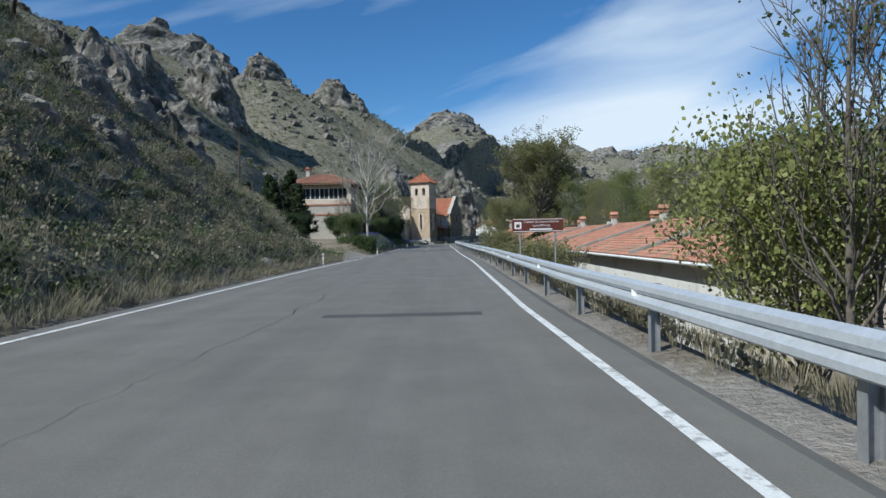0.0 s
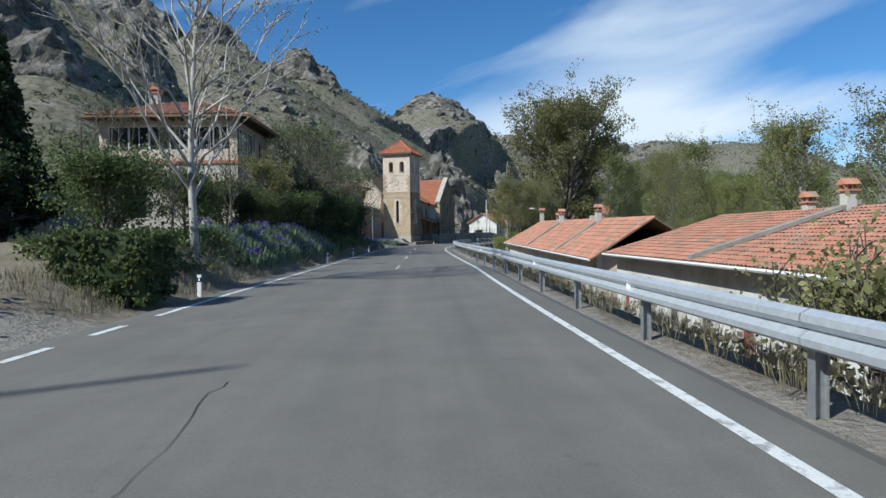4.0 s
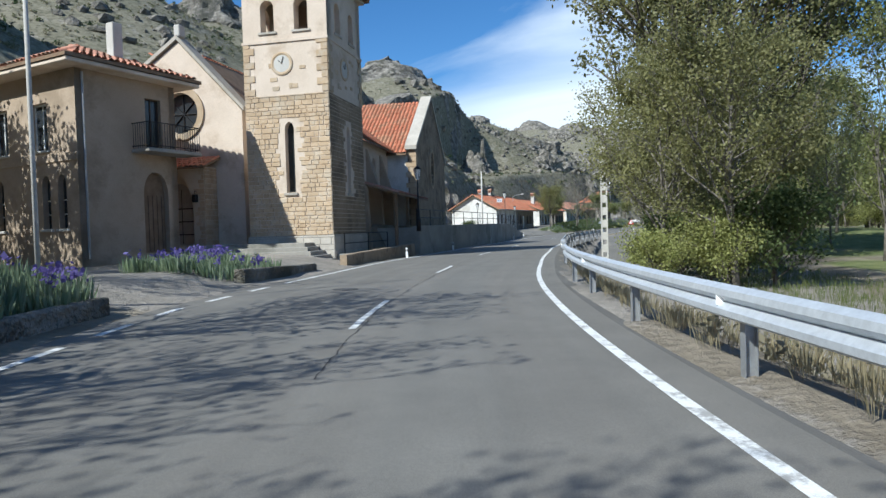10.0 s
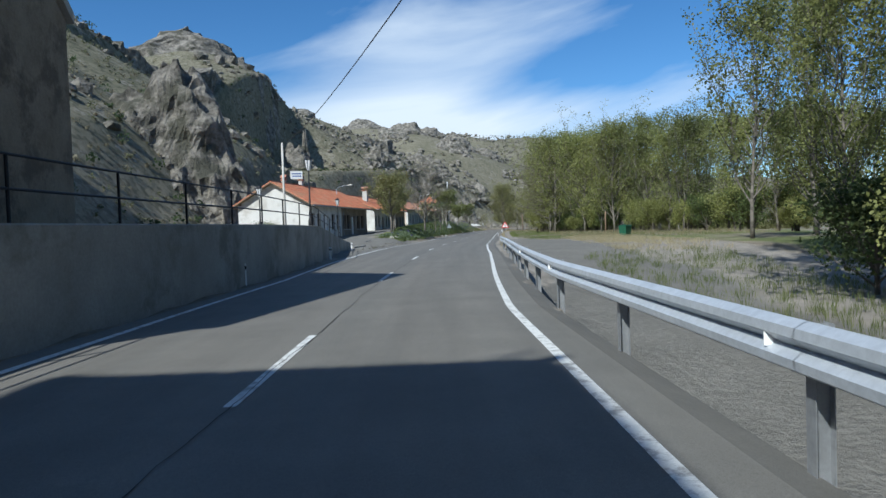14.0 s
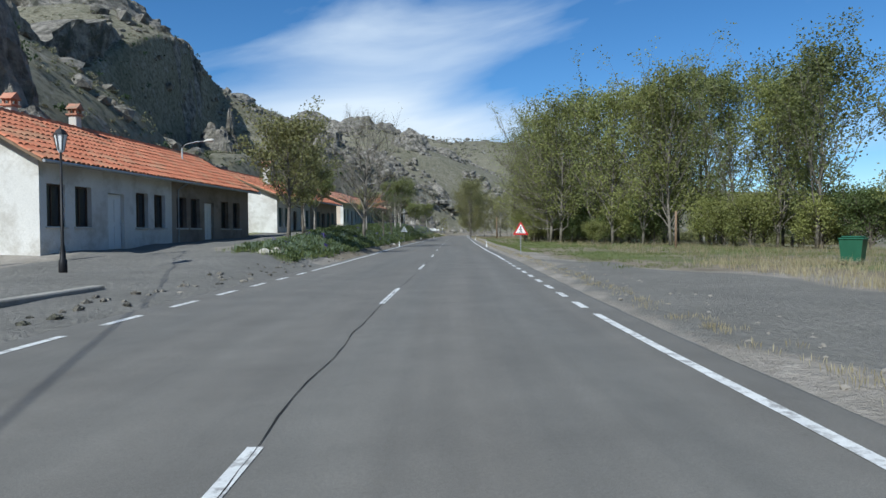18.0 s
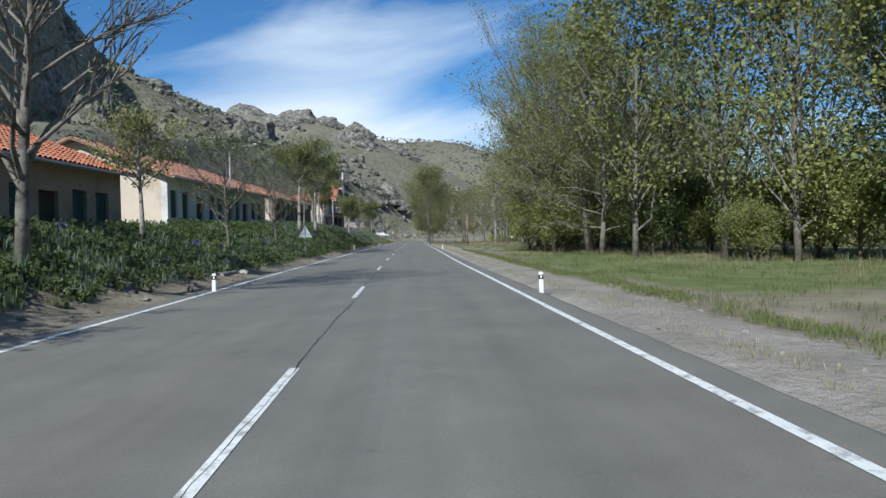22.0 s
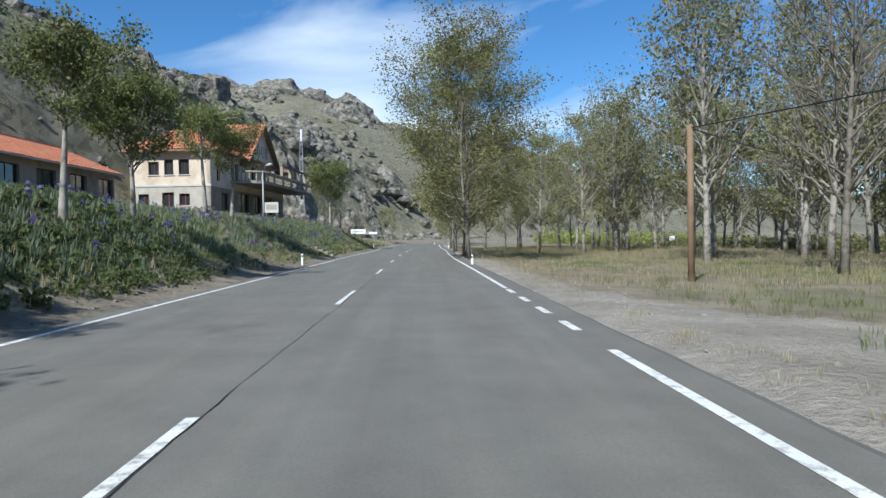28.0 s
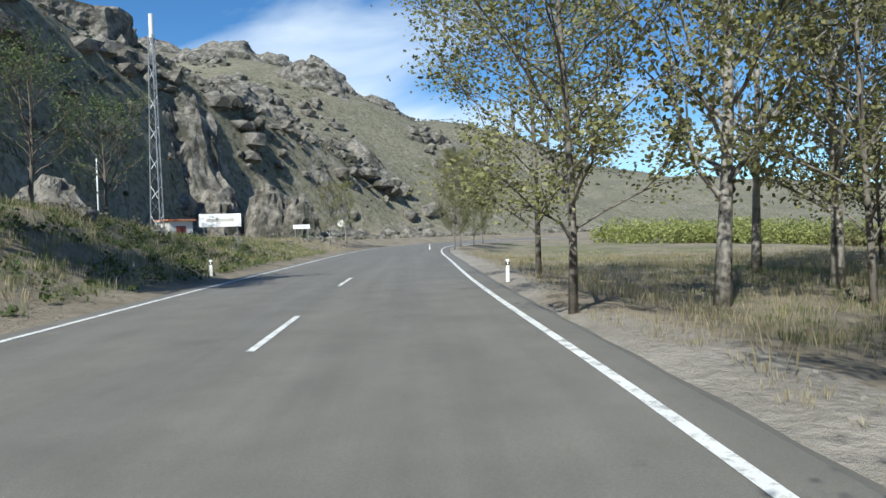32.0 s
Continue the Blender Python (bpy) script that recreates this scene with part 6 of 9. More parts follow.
bm = B()
panel(bm, (0, 0, 1.903), (1, 0, 0), HW, HH - 1.903, [(a, b, c, d) for a, b, c, d in u0])
part("upper_wall", bm, M_CREAM, hotel)
for a, b, c, d in u0:
    window(hotel, (a, 0, 1.903 + b), (1, 0, 0), c - a, d - b, M_DARKWOOD, None, False)
s0 = [(0.5, 0.4, 1.3, 1.3), (2.3, 0.2, 3.2, 1.4), (3.6, 0.4, 4.4, 1.3)]
s1 = [(1.3, 0.8, 2.1, 1.8), (2.5, 0.8, 3.2, 1.95), (3.6, 0.8, 4.4, 1.95)]
bm = B()
panel(bm, (0, HD, -2), (0, -1, 0), HD - 0.003, 3.9, [(a, b + 2, c, d + 2) for a, b, c, d in s0])
part("ground_floor_wall", bm, M_GREYSTONE, hotel)
bm = B()
panel(bm, (0, HD, 1.903), (0, -1, 0), HD - 0.003, HH - 1.903, s1)
part("upper_wall", bm, M_CREAM, hotel)
for a, b, c, d in s0:
    window(hotel, (0, HD - a, b), (0, -1, 0), c - a, d - b, M_REDBRICK, None)
for a, b, c, d in s1:
    window(hotel, (0, HD - a, 1.903 + b), (0, -1, 0), c - a, d - b, M_DARKWOOD, None)
bm = B()
box(bm, -0.05, 0.0, 0.0, HD, 1.83, 1.97)
box(bm, -0.05, HW, -0.05, 0.0, 1.83, 1.97)
part("band_course", bm, M_PALECON, hotel)
for o_, ax_, w_ in (((HW, HD, -2), (-1, 0, 0), HW), ((HW, 0.003, -2), (0, 1, 0), HD)):
    bm = B()
    panel(bm, o_, ax_, w_ - 0.003, HH + 2)
    part("wall", bm, M_CREAM, hotel)
# main hipped roof
o, rz = 0.6, HH + 2.3
A = [Vector((-o, -o, HH)), Vector((HW + o, -o, HH)), Vector((HW + o, HD + o, HH)), Vector((-o, HD + o, HH))]
r0, r1 = Vector((HD / 2 + 0.2, HD / 2, rz)), Vector((HW - HD / 2, HD / 2, rz))
for pts, kk in (([A[0], A[1], r1, r0], 0), ([A[2], A[3], r0, r1], 1)):
    slab("roof_deck", pts, 0.12, M_WOOD, hotel)
    up = (pts[2] + pts[3]) / 2 - (pts[0] + pts[1]) / 2
    k = (HD / 2 + o) / (HW + 2 * o)
    tiles("roof_tiles", pts[0], pts[1] - pts[0], (0, up.y, up.z), (pts[1] - pts[0]).length, math.hypot(up.y, up.z), M_TILE, hotel, lambda p_, q_: (p_ > q_ * k) & (p_ < 1 - q_ * k), seed=80 + kk)
for pts, kk in (([A[3], A[0], r0], 2), ([A[1], A[2], r1], 3)):
    slab("roof_deck", pts, 0.12, M_WOOD, hotel)
    up = pts[2] - (pts[0] + pts[1]) / 2
    tiles("roof_tiles", pts[0], pts[1] - pts[0], up, (pts[1] - pts[0]).length, up.length, M_TILE, hotel, lambda p_, q_: (p_ > q_ / 2) & (p_ < 1 - q_ / 2), seed=80 + kk)
# cross gable to the road
gx0, gx1, gz = 6.6, 15.4, HH + 3.6
gc = (gx0 + gx1) / 2
bm = B()
prism(bm, [(gx0, -0.25, HH - 0.1), (gx1, -0.25, HH - 0.1), (gc, -0.25, gz)], (0, 0.3, 0))
gwl = part("gable_wall", bm, M_CREAM, hotel)
for i in range(4):
    window(hotel, (gc - 2.1 + i * 1.1, -0.25, HH + 0.75), (1, 0, 0), 0.5, 0.95, M_DARKWOOD, None, False, 0, -0.02)
for s in (0, 1):
    xa = gx0 - 0.5 if s == 0 else gx1 + 0.5
    zl = HH - 0.45
    pts = [(xa, -0.75, zl), (xa, HD / 2, zl), (gc, HD / 2, gz + 0.1), (gc, -0.75, gz + 0.1)]
    slab("gable_roof_deck", pts[::-1] if s == 0 else pts, 0.12, M_WOOD, hotel)
    w2, z2 = abs(gc - xa), gz + 0.1 - zl
    if s == 0:
        tiles("roof_tiles", (xa, HD / 2, zl), (0, -1, 0), (w2, 0, z2), HD / 2 + 0.75, math.hypot(w2, z2), M_TILE, hotel, seed=86)
    else:
        tiles("roof_tiles", (xa, -0.75, zl), (0, 1, 0), (-w2, 0, z2), HD / 2 + 0.75, math.hypot(w2, z2), M_TILE, hotel, seed=87)
bm = B()
box(bm, 4.4, 6.9, 2.2, 2.6, HH + 1.2, HH + 2.1)
box(bm, 4.2, 7.1, 2.0, 2.8, HH + 2.103, HH + 2.25)
part("dormer", bm, M_CONCRETE, hotel)
chimney(hotel, 4.0, 2.4, HH + 1.0, 1.4, 0.6, False)
# balcony with rounded near end
bm = B()
out = [(4.0, -0.003, 2.35)] + [(4.0 + 1.6 * (1 - math.cos(a)), -2.6 * math.sin(a) ** 0.8, 2.35) for a in [math.pi / 2 * k / 6 for k in range(1, 7)]] + [(HW + 1.5, -2.6, 2.35), (HW + 1.5, -0.003, 2.35)]
prism(bm, out[::-1], (0, 0, 0.22))
bmesh.ops.recalc_face_normals(bm, faces=bm.faces)
hb = part("balcony", bm, M_CONCRETE, hotel)
line = [Vector(p) for p in out[1:-1]] + [Vector((HW + 1.5, -0.1, 2.35))]
pts = []
for a, b in zip(line, line[1:]):
    n = max(1, int((b - a).length / 0.28))
    for k in range(n):
        pts.append(a.lerp(b, k / n))
bm = B()
tube(bm, [(0, 0, 0.22), (0, 0, 0.32), (0, 0, 0.45), (0, 0, 0.55), (0, 0, 0.85)], [0.06, 0.05, 0.08, 0.05, 0.06], 6)
post = part("baluster", bm, M_STONE_TAN, hb, "tan cement baluster")
post.matrix_basis = Matrix.Translation(pts[0])
for p in pts[1:]:
    k = post.copy()
    scene.collection.objects.link(k)
    k.matrix_basis = Matrix.Translation(p)
bm = B()
tube(bm, [p + Vector((0, 0, 0.92)) for p in line], 0.1, 6)
part("handrail", bm, M_STONE_TAN, hb)
for x in (6.8, 9.4, 12.0, 14.6, 17.2, HW + 1.35):
    bm = B()
    box(bm, x, x + 0.26, -2.68, -2.42, 2.57, 4.2 if x > 8 else 3.5, 0.02)
    part("pier", bm, M_STONE_TAN, hb)
bm = B()
box(bm, 9.4, HW + 1.6, -2.64, -2.46, 4.205, 4.35)
part("pergola_beam", bm, M_WOOD, hb)

# ---- rocks on the hillsides ----
def crag(x, y, top, rad, rise, seed, n=44, stretch=1.0, turn=0.0, rough=0.6, label="weathered grey limestone crag on the hillside"):
    """A broken, layered rock mass: a steep dome of fins and ledges with its foot in the slope."""
    rg = np.random.RandomState(seed)
    g = np.linspace(-1.4, 1.4, n)
    A, Bb = np.meshgrid(g, g)
    ca, sa = math.cos(turn), math.sin(turn)
    X = x + rad * (A * stretch * ca - Bb * sa)
    Y = y + rad * (A * stretch * sa + Bb * ca)
    ox, oy = rg.rand(2) * 500
    w1 = vnoise(X + ox, Y + oy, rad * 0.7, 0) - 0.5
    w2 = vnoise(X + ox, Y + oy, rad * 0.26, 1) - 0.5
    w3 = vnoise(X + oy, Y + ox, rad * 0.11, 2) - 0.5
    rr = np.hypot(A, Bb) * (1 + 0.55 * w1 + 0.45 * w2)
    p = 1 - sstep(rr, 0.22, 1.0)
    fins = 1 - np.abs(2 * vnoise(X * 1.6 + ox, Y * 0.6 + oy, rad * 0.33, 3) - 1)
    body = p * (0.84 + rough * (0.30 * fins + 0.40 * w2 * p + 0.12 * w3))
    body = body / max(body[n // 2 - 3:n // 2 + 4, n // 2 - 3:n // 2 + 4].max(), 0.3)
    body = np.clip(body, 0, 1.06)
    step = max(rise / 6.0, 0.6)
    hgt = body * rise
    q = hgt / step
    hgt = (np.floor(q) + sstep(q - np.floor(q), 0.15, 0.75)) * step * 0.6 + hgt * 0.4
    zg = height(X.ravel(), Y.ravel()).reshape(X.shape)
    Z = zg - 0.05 * rise - 0.5 + hgt * (1.05 + 0.5 / rise)
    Z += rough * (w3 * 0.08 * rise + w2 * 0.12 * rise) * (p > 0.02)
    k = 0.10 * rad
    X = X + k * (vnoise(Z * 2 + ox, Y, rad * 0.3, 4) - 0.5) * 2 * (p > 0.03)
    Y = Y + k * (vnoise(Z * 2 + oy, X, rad * 0.3, 5) - 0.5) * 2 * (p > 0.03)
    v = np.stack([X, Y, Z], -1).reshape(-1, 3)
    idx = np.arange(n * n).reshape(n, n)
    f = np.stack([idx[:-1, :-1], idx[:-1, 1:], idx[1:, 1:], idx[1:, :-1]], -1).reshape(-1, 4)
    keep = (p.ravel()[f] > 0.004).any(1)
    ob = pyobj("rock_outcrop", v.tolist(), f[keep].tolist(), M_ROCK)
    return tagged(ob, label, "rock", "crags on the hillside")


for _i, _r in enumerate(CRAGS_PEAK + CRAGS_NEAR + CRAGS_HIGH + CRAGS_AHEAD + CRAGS_RIDGE):
    crag(*_r, seed=100 + _i, n=60 if _r[3] > 9 else 40, stretch=1.0 if _r[3] < 6 else 1.25, turn=0.4 * _i)
for _i, _r in enumerate(((-21, 46, 0, 2.6, 2.3), (-18.5, 49.5, 0, 1.8, 1.6), (-24.5, 52, 0, 3.0, 3.2), (-14.8, 30, 0, 1.6, 1.4), (-19.5, 36.5, 0, 2.2, 2.0), (-28, 60, 0, 3.6, 4.5), (-23, 40, 0, 1.8, 1.8))):
    crag(*_r, seed=180 + _i, n=34, turn=0.9 * _i, rough=0.9, label="tan limestone outcrop breaking out of the scrubby slope")


def cliff(rows, depth, seed, label, ns=110, nv=44):
    """A steep rock wall along rows of (x, y, foot, top): a fissured face to the right of the run, with a rough top that runs back into the hill."""
    r = np.array(rows, float)
    ln = np.concatenate([[0], np.cumsum(np.hypot(np.diff(r[:, 0]), np.diff(r[:, 1])))])
    q = np.linspace(0, ln[-1], ns)
    x, y, z0, z1 = (np.interp(q, ln, r[:, k]) for k in range(4))
    tx, ty = np.gradient(x), np.gradient(y)
    tl = np.hypot(tx, ty)
    nx, ny = ty / tl, -tx / tl
    k = np.ones(5) / 5
    nx, ny = (np.convolve(np.pad(a, 2, mode="edge"), k, "valid") for a in (nx, ny))
    z1 = z1 + 5 * (vnoise(q + seed, q * 0, 9, 1) - 0.5) + 2.5 * (vnoise(q + seed, q * 0, 3, 2) - 0.5)
    v = np.linspace(0, 1, nv)
    Q, Vv = np.meshgrid(q, v, indexing="ij")
    up = np.clip(Vv / 0.72, 0, 1)
    back = np.clip((Vv - 0.72) / 0.28, 0, 1)
    Z = z0[:, None] - 3 + (z1 - z0 + 3)[:, None] * up
    bulge = 3.4 * (vnoise(Q * 1.0 + seed, Z * 0.28, 7, 3) - 0.5) + 2.0 * (vnoise(Q + seed, Z * 0.4, 2.6, 4) - 0.5) + 1.0 * (vnoise(Q, Z * 1.4 + seed, 1.5, 5) - 0.5)
    off = bulge + 1.6 * (1 - up) ** 2 - 0.5 * up - depth * back ** 1.3
    Z = Z + back * (2.0 * (vnoise(Q, Vv * 40, 5, 1) - 0.3)) - back ** 4 * 9
    X, Y = x[:, None] + nx[:, None] * off, y[:, None] + ny[:, None] * off
    idx = np.arange(ns * nv).reshape(ns, nv)
    f = np.stack([idx[:-1, :-1], idx[1:, :-1], idx[1:, 1:], idx[:-1, 1:]], -1).reshape(-1, 4)
    ob = pyobj("cliff", np.stack([X, Y, Z], -1).reshape(-1, 3).tolist(), f.tolist(), M_ROCK)
    return tagged(ob, label, "cliff", "cliffs")


SHADED = "tall shaded grey limestone cliff behind the village"
cliff([(-12, 326, 14, 36), (-10, 344.6, 16, 52), (-5.4, 353.6, 16, 51), (1, 366, 17, 47), (9, 382, 20, 55), (15, 394, 22, 58), (23.5, 410, 24, 53), (32, 427, 25, 48), (36, 435, 26, 34)], 26, 11, SHADED)
cliff([(84, 548, 34, 52), (104, 546, 30, 57), (117, 547, 26, 58), (121.5, 553, 25, 58), (124, 568, 27, 56), (124, 585, 34, 54)], 18, 23, "tan limestone cliff with a shaded edge above the huts", 80)


def on_ground(x, y, dz=0.0):
    z = height(np.asarray(x, float), np.asarray(y, float))
    return np.stack([x, y, z + dz], -1)


ICO = bmesh.new()
bmesh.ops.create_icosphere(ICO, subdivisions=1, radius=1.0)
ICO_V = np.array([v.co[:] for v in ICO.verts])
ICO_F = np.array([[v.index for v in f.verts] for f in ICO.faces])
ICO.free()


def loose_rocks(name, pts, size, seed, label, material=M_ROCK):
    """Many small broken stones in one sheet of stuff."""
    rg = np.random.RandomState(seed)
    n = len(pts)
    sc = size[:, None, None] * rg.uniform(0.6, 1.25, (n, 1, 3)) * np.array([1, 1, 0.75])
    v = ICO_V[None] * (1 + 0.5 * (rg.rand(n, len(ICO_V), 1) - 0.5)) * sc + pts[:, None, :]
    co = v[:, ICO_F, :].reshape(-1, 3, 3)
    ob = quads(name, co, material, nper=3)
    return tagged(ob, label, "rocks", kind="stuff")


def scatter(n, u0, u1, d0, d1, side, seed, power=1.0):
    """Places at stations u0..u1 and d0..d1 metres beyond the edge line of one side."""
    rg = np.random.RandomState(seed)
    u = rg.uniform(u0, u1, n)
    d = d0 + (d1 - d0) * rg.rand(n) ** power
    off = np.where(side > 0, tab(u, R_ROWS) + d, tab(u, L_ROWS) - d)
    x, y = np.interp(u, U, AX), np.interp(u, U, AY)
    tx, ty = np.interp(u, U, TX), np.interp(u, U, TY)
    return x + ty * off, y - tx * off


def tufts(name, pts, h, w, nb, spread, material, seed, label, category="grass", lean=0.5, kind="stuff"):
    """Tufts of narrow blades; h is one height or one for each tuft."""
    rg = np.random.RandomState(seed)
    n = len(pts)
    h = np.broadcast_to(np.asarray(h, float), (n,))[:, None] * rg.uniform(0.5, 1.15, (n, nb))
    a = rg.rand(n, nb) * 2 * np.pi
    r = spread * np.sqrt(rg.rand(n, nb))
    bx, by = np.cos(a) * r, np.sin(a) * r
    ln = lean * h * rg.rand(n, nb)
    base = pts[:, None, :] + np.stack([bx, by, np.zeros_like(bx)], -1)
    tip = base + np.stack([np.cos(a) * ln, np.sin(a) * ln, h], -1)
    t = rg.rand(n, nb) * 2 * np.pi
    sd = np.stack([np.cos(t), np.sin(t), np.zeros_like(t)], -1) * w
    mid = base * 0.45 + tip * 0.55 - np.stack([np.cos(a), np.sin(a), np.zeros_like(a)], -1) * (0.12 * ln)[..., None]
    co = np.stack([base, mid - sd / 2, tip, mid + sd / 2], 2).reshape(-1, 4, 3)
    ob = quads(name, co, material)
    return tagged(ob, label, category, kind=kind)


def leaf_cloud(c, sig, n, size, rg, flat=1.0):
    """n leaves round the centres c (k, 3): diamonds in random poses."""
    k = rg.randint(0, len(c), n)
    o = rg.normal(0, 1, (n, 3))
    o *= (1.75 * rg.rand(n) ** 0.5 / np.linalg.norm(o, axis=1))[:, None]
    p = c[k] + o * sig * np.array([1, 1, flat])
    a = rg.normal(0, 1, (n, 3))
    a /= np.linalg.norm(a, axis=1)[:, None]
    b = np.cross(a, rg.normal(0, 1, (n, 3)))
    b /= np.linalg.norm(b, axis=1)[:, None]
    s = size * rg.uniform(0.6, 1.3, (n, 1))
    a, b = a * s * 0.62, b * s * 0.42
    return np.stack([p - a, p - b, p + a, p + b], 1)


def clumps(name, pts, rad, nl, size, material, seed, label, category="shrubs"):
    """Low bushes of leaves as one sheet of stuff."""
    rg = np.random.RandomState(seed)
    out = []
    for p, r in zip(pts, rad):
        c = p + np.array([0, 0, 0.4 * r])
        out.append(leaf_cloud(c[None], 0.42 * r, nl, size, rg, 0.75))
    co = np.concatenate(out)
    ob = quads(name, co, material)
    return tagged(ob, label, category, kind="stuff")


# ---- trees ----
TPL = {}


def tree(kind, h, r, tr, base, nb, nleaf, size, sig, leafm, barkm, label, rise=(35, 60), seed=1, shape="oval", sub=4, lean=0.0, name="tree", category="tree", group="trees", forks=1):
    """A tapered trunk with limbs and side shoots, and a crown of small leaves round the shoots."""
    rg = np.random.RandomState(seed)
    e = empty(name, Matrix.Translation((0, 0, -100)), label, category, group)
    bm = B()
    tips = []

    def trunk_at(f):
        return Vector((lean * h * f * f + 0.012 * h * math.sin(5 * f + seed), 0.012 * h * math.sin(4 * f + 2 * seed), h * f))

    tp = [trunk_at(f) for f in np.linspace(0, 0.96, 9)]
    tp[0].z -= 0.35
    tube(bm, tp, [tr * 1.35, tr * 1.05] + [tr * (1 - f) ** 0.8 + 0.008 for f in np.linspace(0.24, 0.96, 7)], 8)
    for i in range(nb):
        f = base + (0.95 - base) * (i + 0.5 * rg.rand()) / nb
        g = (f - base) / (1 - base)
        if shape == "oval":
            reach = r * max(0.25, math.sin(math.pi * min(0.97, 0.18 + 0.82 * g)) ** 0.7)
        elif shape == "cone":
            reach = r * (1.02 - g)
        elif shape == "umbrella":
            reach = r * (0.75 + 0.35 * math.sin(math.pi * g))
        else:
            reach = r * (1 - 0.75 * g)
        az = i * 2.4 + rg.rand() * 0.8
        el = math.radians(rg.uniform(*rise)) * (1 if shape != "cone" else 0.3)
        L = reach / max(math.cos(el), 0.3) * rg.uniform(0.75, 1.1)
        p = trunk_at(f)
        d = Vector((math.cos(az) * math.cos(el), math.sin(az) * math.cos(el), math.sin(el)))
        L = min(L, (h * 1.02 - p.z) / max(d.z, 0.12))
        pts = [p]
        for k in range(1, 5):
            q = p + d * L * k / 4 + Vector((rg.uniform(-1, 1), rg.uniform(-1, 1), rg.uniform(-0.4, 0.8))) * L * 0.055
            pts.append(q)
        r0 = max(tr * (1 - f) * 0.62, 0.012)
        tube(bm, pts, [r0, r0 * 0.8, r0 * 0.6, r0 * 0.4, r0 * 0.15 + 0.003], 5, False)
        tips += [pts[3], pts[4], (pts[2] + pts[3]) / 2, (pts[3] + pts[4]) / 2, pts[2]]
        for k in range(sub):
            j = rg.randint(1, 4)
            q = pts[j].lerp(pts[j + 1], rg.rand())
            a2 = az + rg.uniform(-1.3, 1.3)
            e2 = el + rg.uniform(-0.35, 0.6)
            d2 = Vector((math.cos(a2) * math.cos(e2), math.sin(a2) * math.cos(e2), math.sin(e2)))
            L2 = L * rg.uniform(0.2, 0.45)
            m2 = q + d2 * L2 * 0.5 + Vector((0, 0, 0.04 * L2))
            e3 = q + d2 * L2
            tube(bm, [q, m2, e3], [r0 * 0.35 + 0.004, r0 * 0.22 + 0.004, 0.004], 4, False)
            tips += [m2, e3, e3]
            if sub > 4:
                for _ in range(2):
                    t2 = q.lerp(e3, rg.uniform(0.3, 0.9))
                    e4 = t2 + (d2 + Vector((rg.uniform(-1, 1), rg.uniform(-1, 1), rg.uniform(-0.3, 0.8)))).normalized() * L2 * 0.5
                    tube(bm, [t2, e4], [0.008 + r0 * 0.08, 0.003], 3, False)
                    tips += [e4]
    part("trunk", bm, barkm, e, "", True)
    if nleaf:
        c = np.array([t[:] for t in tips])
        quads("crown", leaf_cloud(c, sig, nleaf, size, rg), leafm, e)
    TPL[kind] = [e, False]
    return e


def plant(kind, x, y, s=1.0, rot=0.0, z=None, sx=None, label=""):
    e, used = TPL[kind]
    zz = hz(x, y) if z is None else z
    m = Matrix.Translation((x, y, zz)) @ Matrix.Rotation(rot, 4, "Z") @ Matrix.Diagonal((sx or s, sx or s, s, 1))
    if not used:
        e.matrix_world = m
        TPL[kind][1] = True
        ob = e
    else:
        ob = e.copy()
        scene.collection.objects.link(ob)
        ob.matrix_basis = m
        for ch in e.children:
            k = ch.copy()
            scene.collection.objects.link(k)
            k.parent = ob
            k.matrix_parent_inverse = Matrix.Identity(4)
            k.matrix_basis = Matrix.Identity(4)
    if label:
        tagged(ob, label, ob.get("category", "tree"))
    return ob


tree("yard", 9.0, 3.6, 0.12, 0.2, 34, 22000, 0.095, 0.36, M_LEAF_OLIVE, M_MIDBARK, "leafy tree on the slope beside the sunken yard", (20, 62), 24, "oval", 5, group="yard trees")
tree("edge", 19, 5.6, 0.20, 0.09, 46, 13000, 0.125, 0.45, M_LEAF_YOUNG, M_MIDBARK, "tall poplar with wide thin limbs and young leaves", (0, 55), 25, "oval", 7, name="poplar_tree", group="poplar wood")
tree("twigs", 12.5, 3.6, 0.13, 0.16, 46, 1500, 0.08, 0.3, M_LEAF_OLIVE, M_MIDBARK, "tall grey-brown tree almost bare with many fine twigs", (30, 66), 26, "oval", 9, group="bare trees")
YP = "tall young-leaved green poplar at the edge of the meadow"
tree("poplar", 20, 4.6, 0.17, 0.08, 38, 9500, 0.24, 0.62, M_LEAF_YOUNG, M_MIDBARK, YP, (48, 72), 3, "oval", 5, name="poplar_tree", group="poplar wood")
tree("poplar_b", 20, 4.2, 0.16, 0.12, 34, 7500, 0.24, 0.58, M_LEAF, M_MIDBARK, YP, (48, 74), 4, "oval", 5, name="poplar_tree", group="poplar wood")
tree("sparse", 13.5, 3.2, 0.17, 0.16, 30, 4200, 0.17, 0.38, M_LEAF_OLIVE, M_PALEBARK, "half-bare spring poplar with thin grey branches", (25, 66), 5, "oval", 6, name="poplar_tree", group="half-bare trees")
tree("sparse_b", 13.0, 3.6, 0.17, 0.22, 28, 2600, 0.17, 0.38, M_LEAF_OLIVE, M_PALEBARK, "half-bare spring poplar with thin grey branches", (35, 65), 6, "oval", 7, name="poplar_tree", group="half-bare trees")
tree("road", 15.5, 4.0, 0.085, 0.10, 40, 17000, 0.11, 0.42, M_LEAF_OLIVE, M_MIDBARK, "roadside poplar with olive green leaves and grey trunk", (18, 62), 8, "oval", 5, name="poplar_tree", group="roadside poplars")
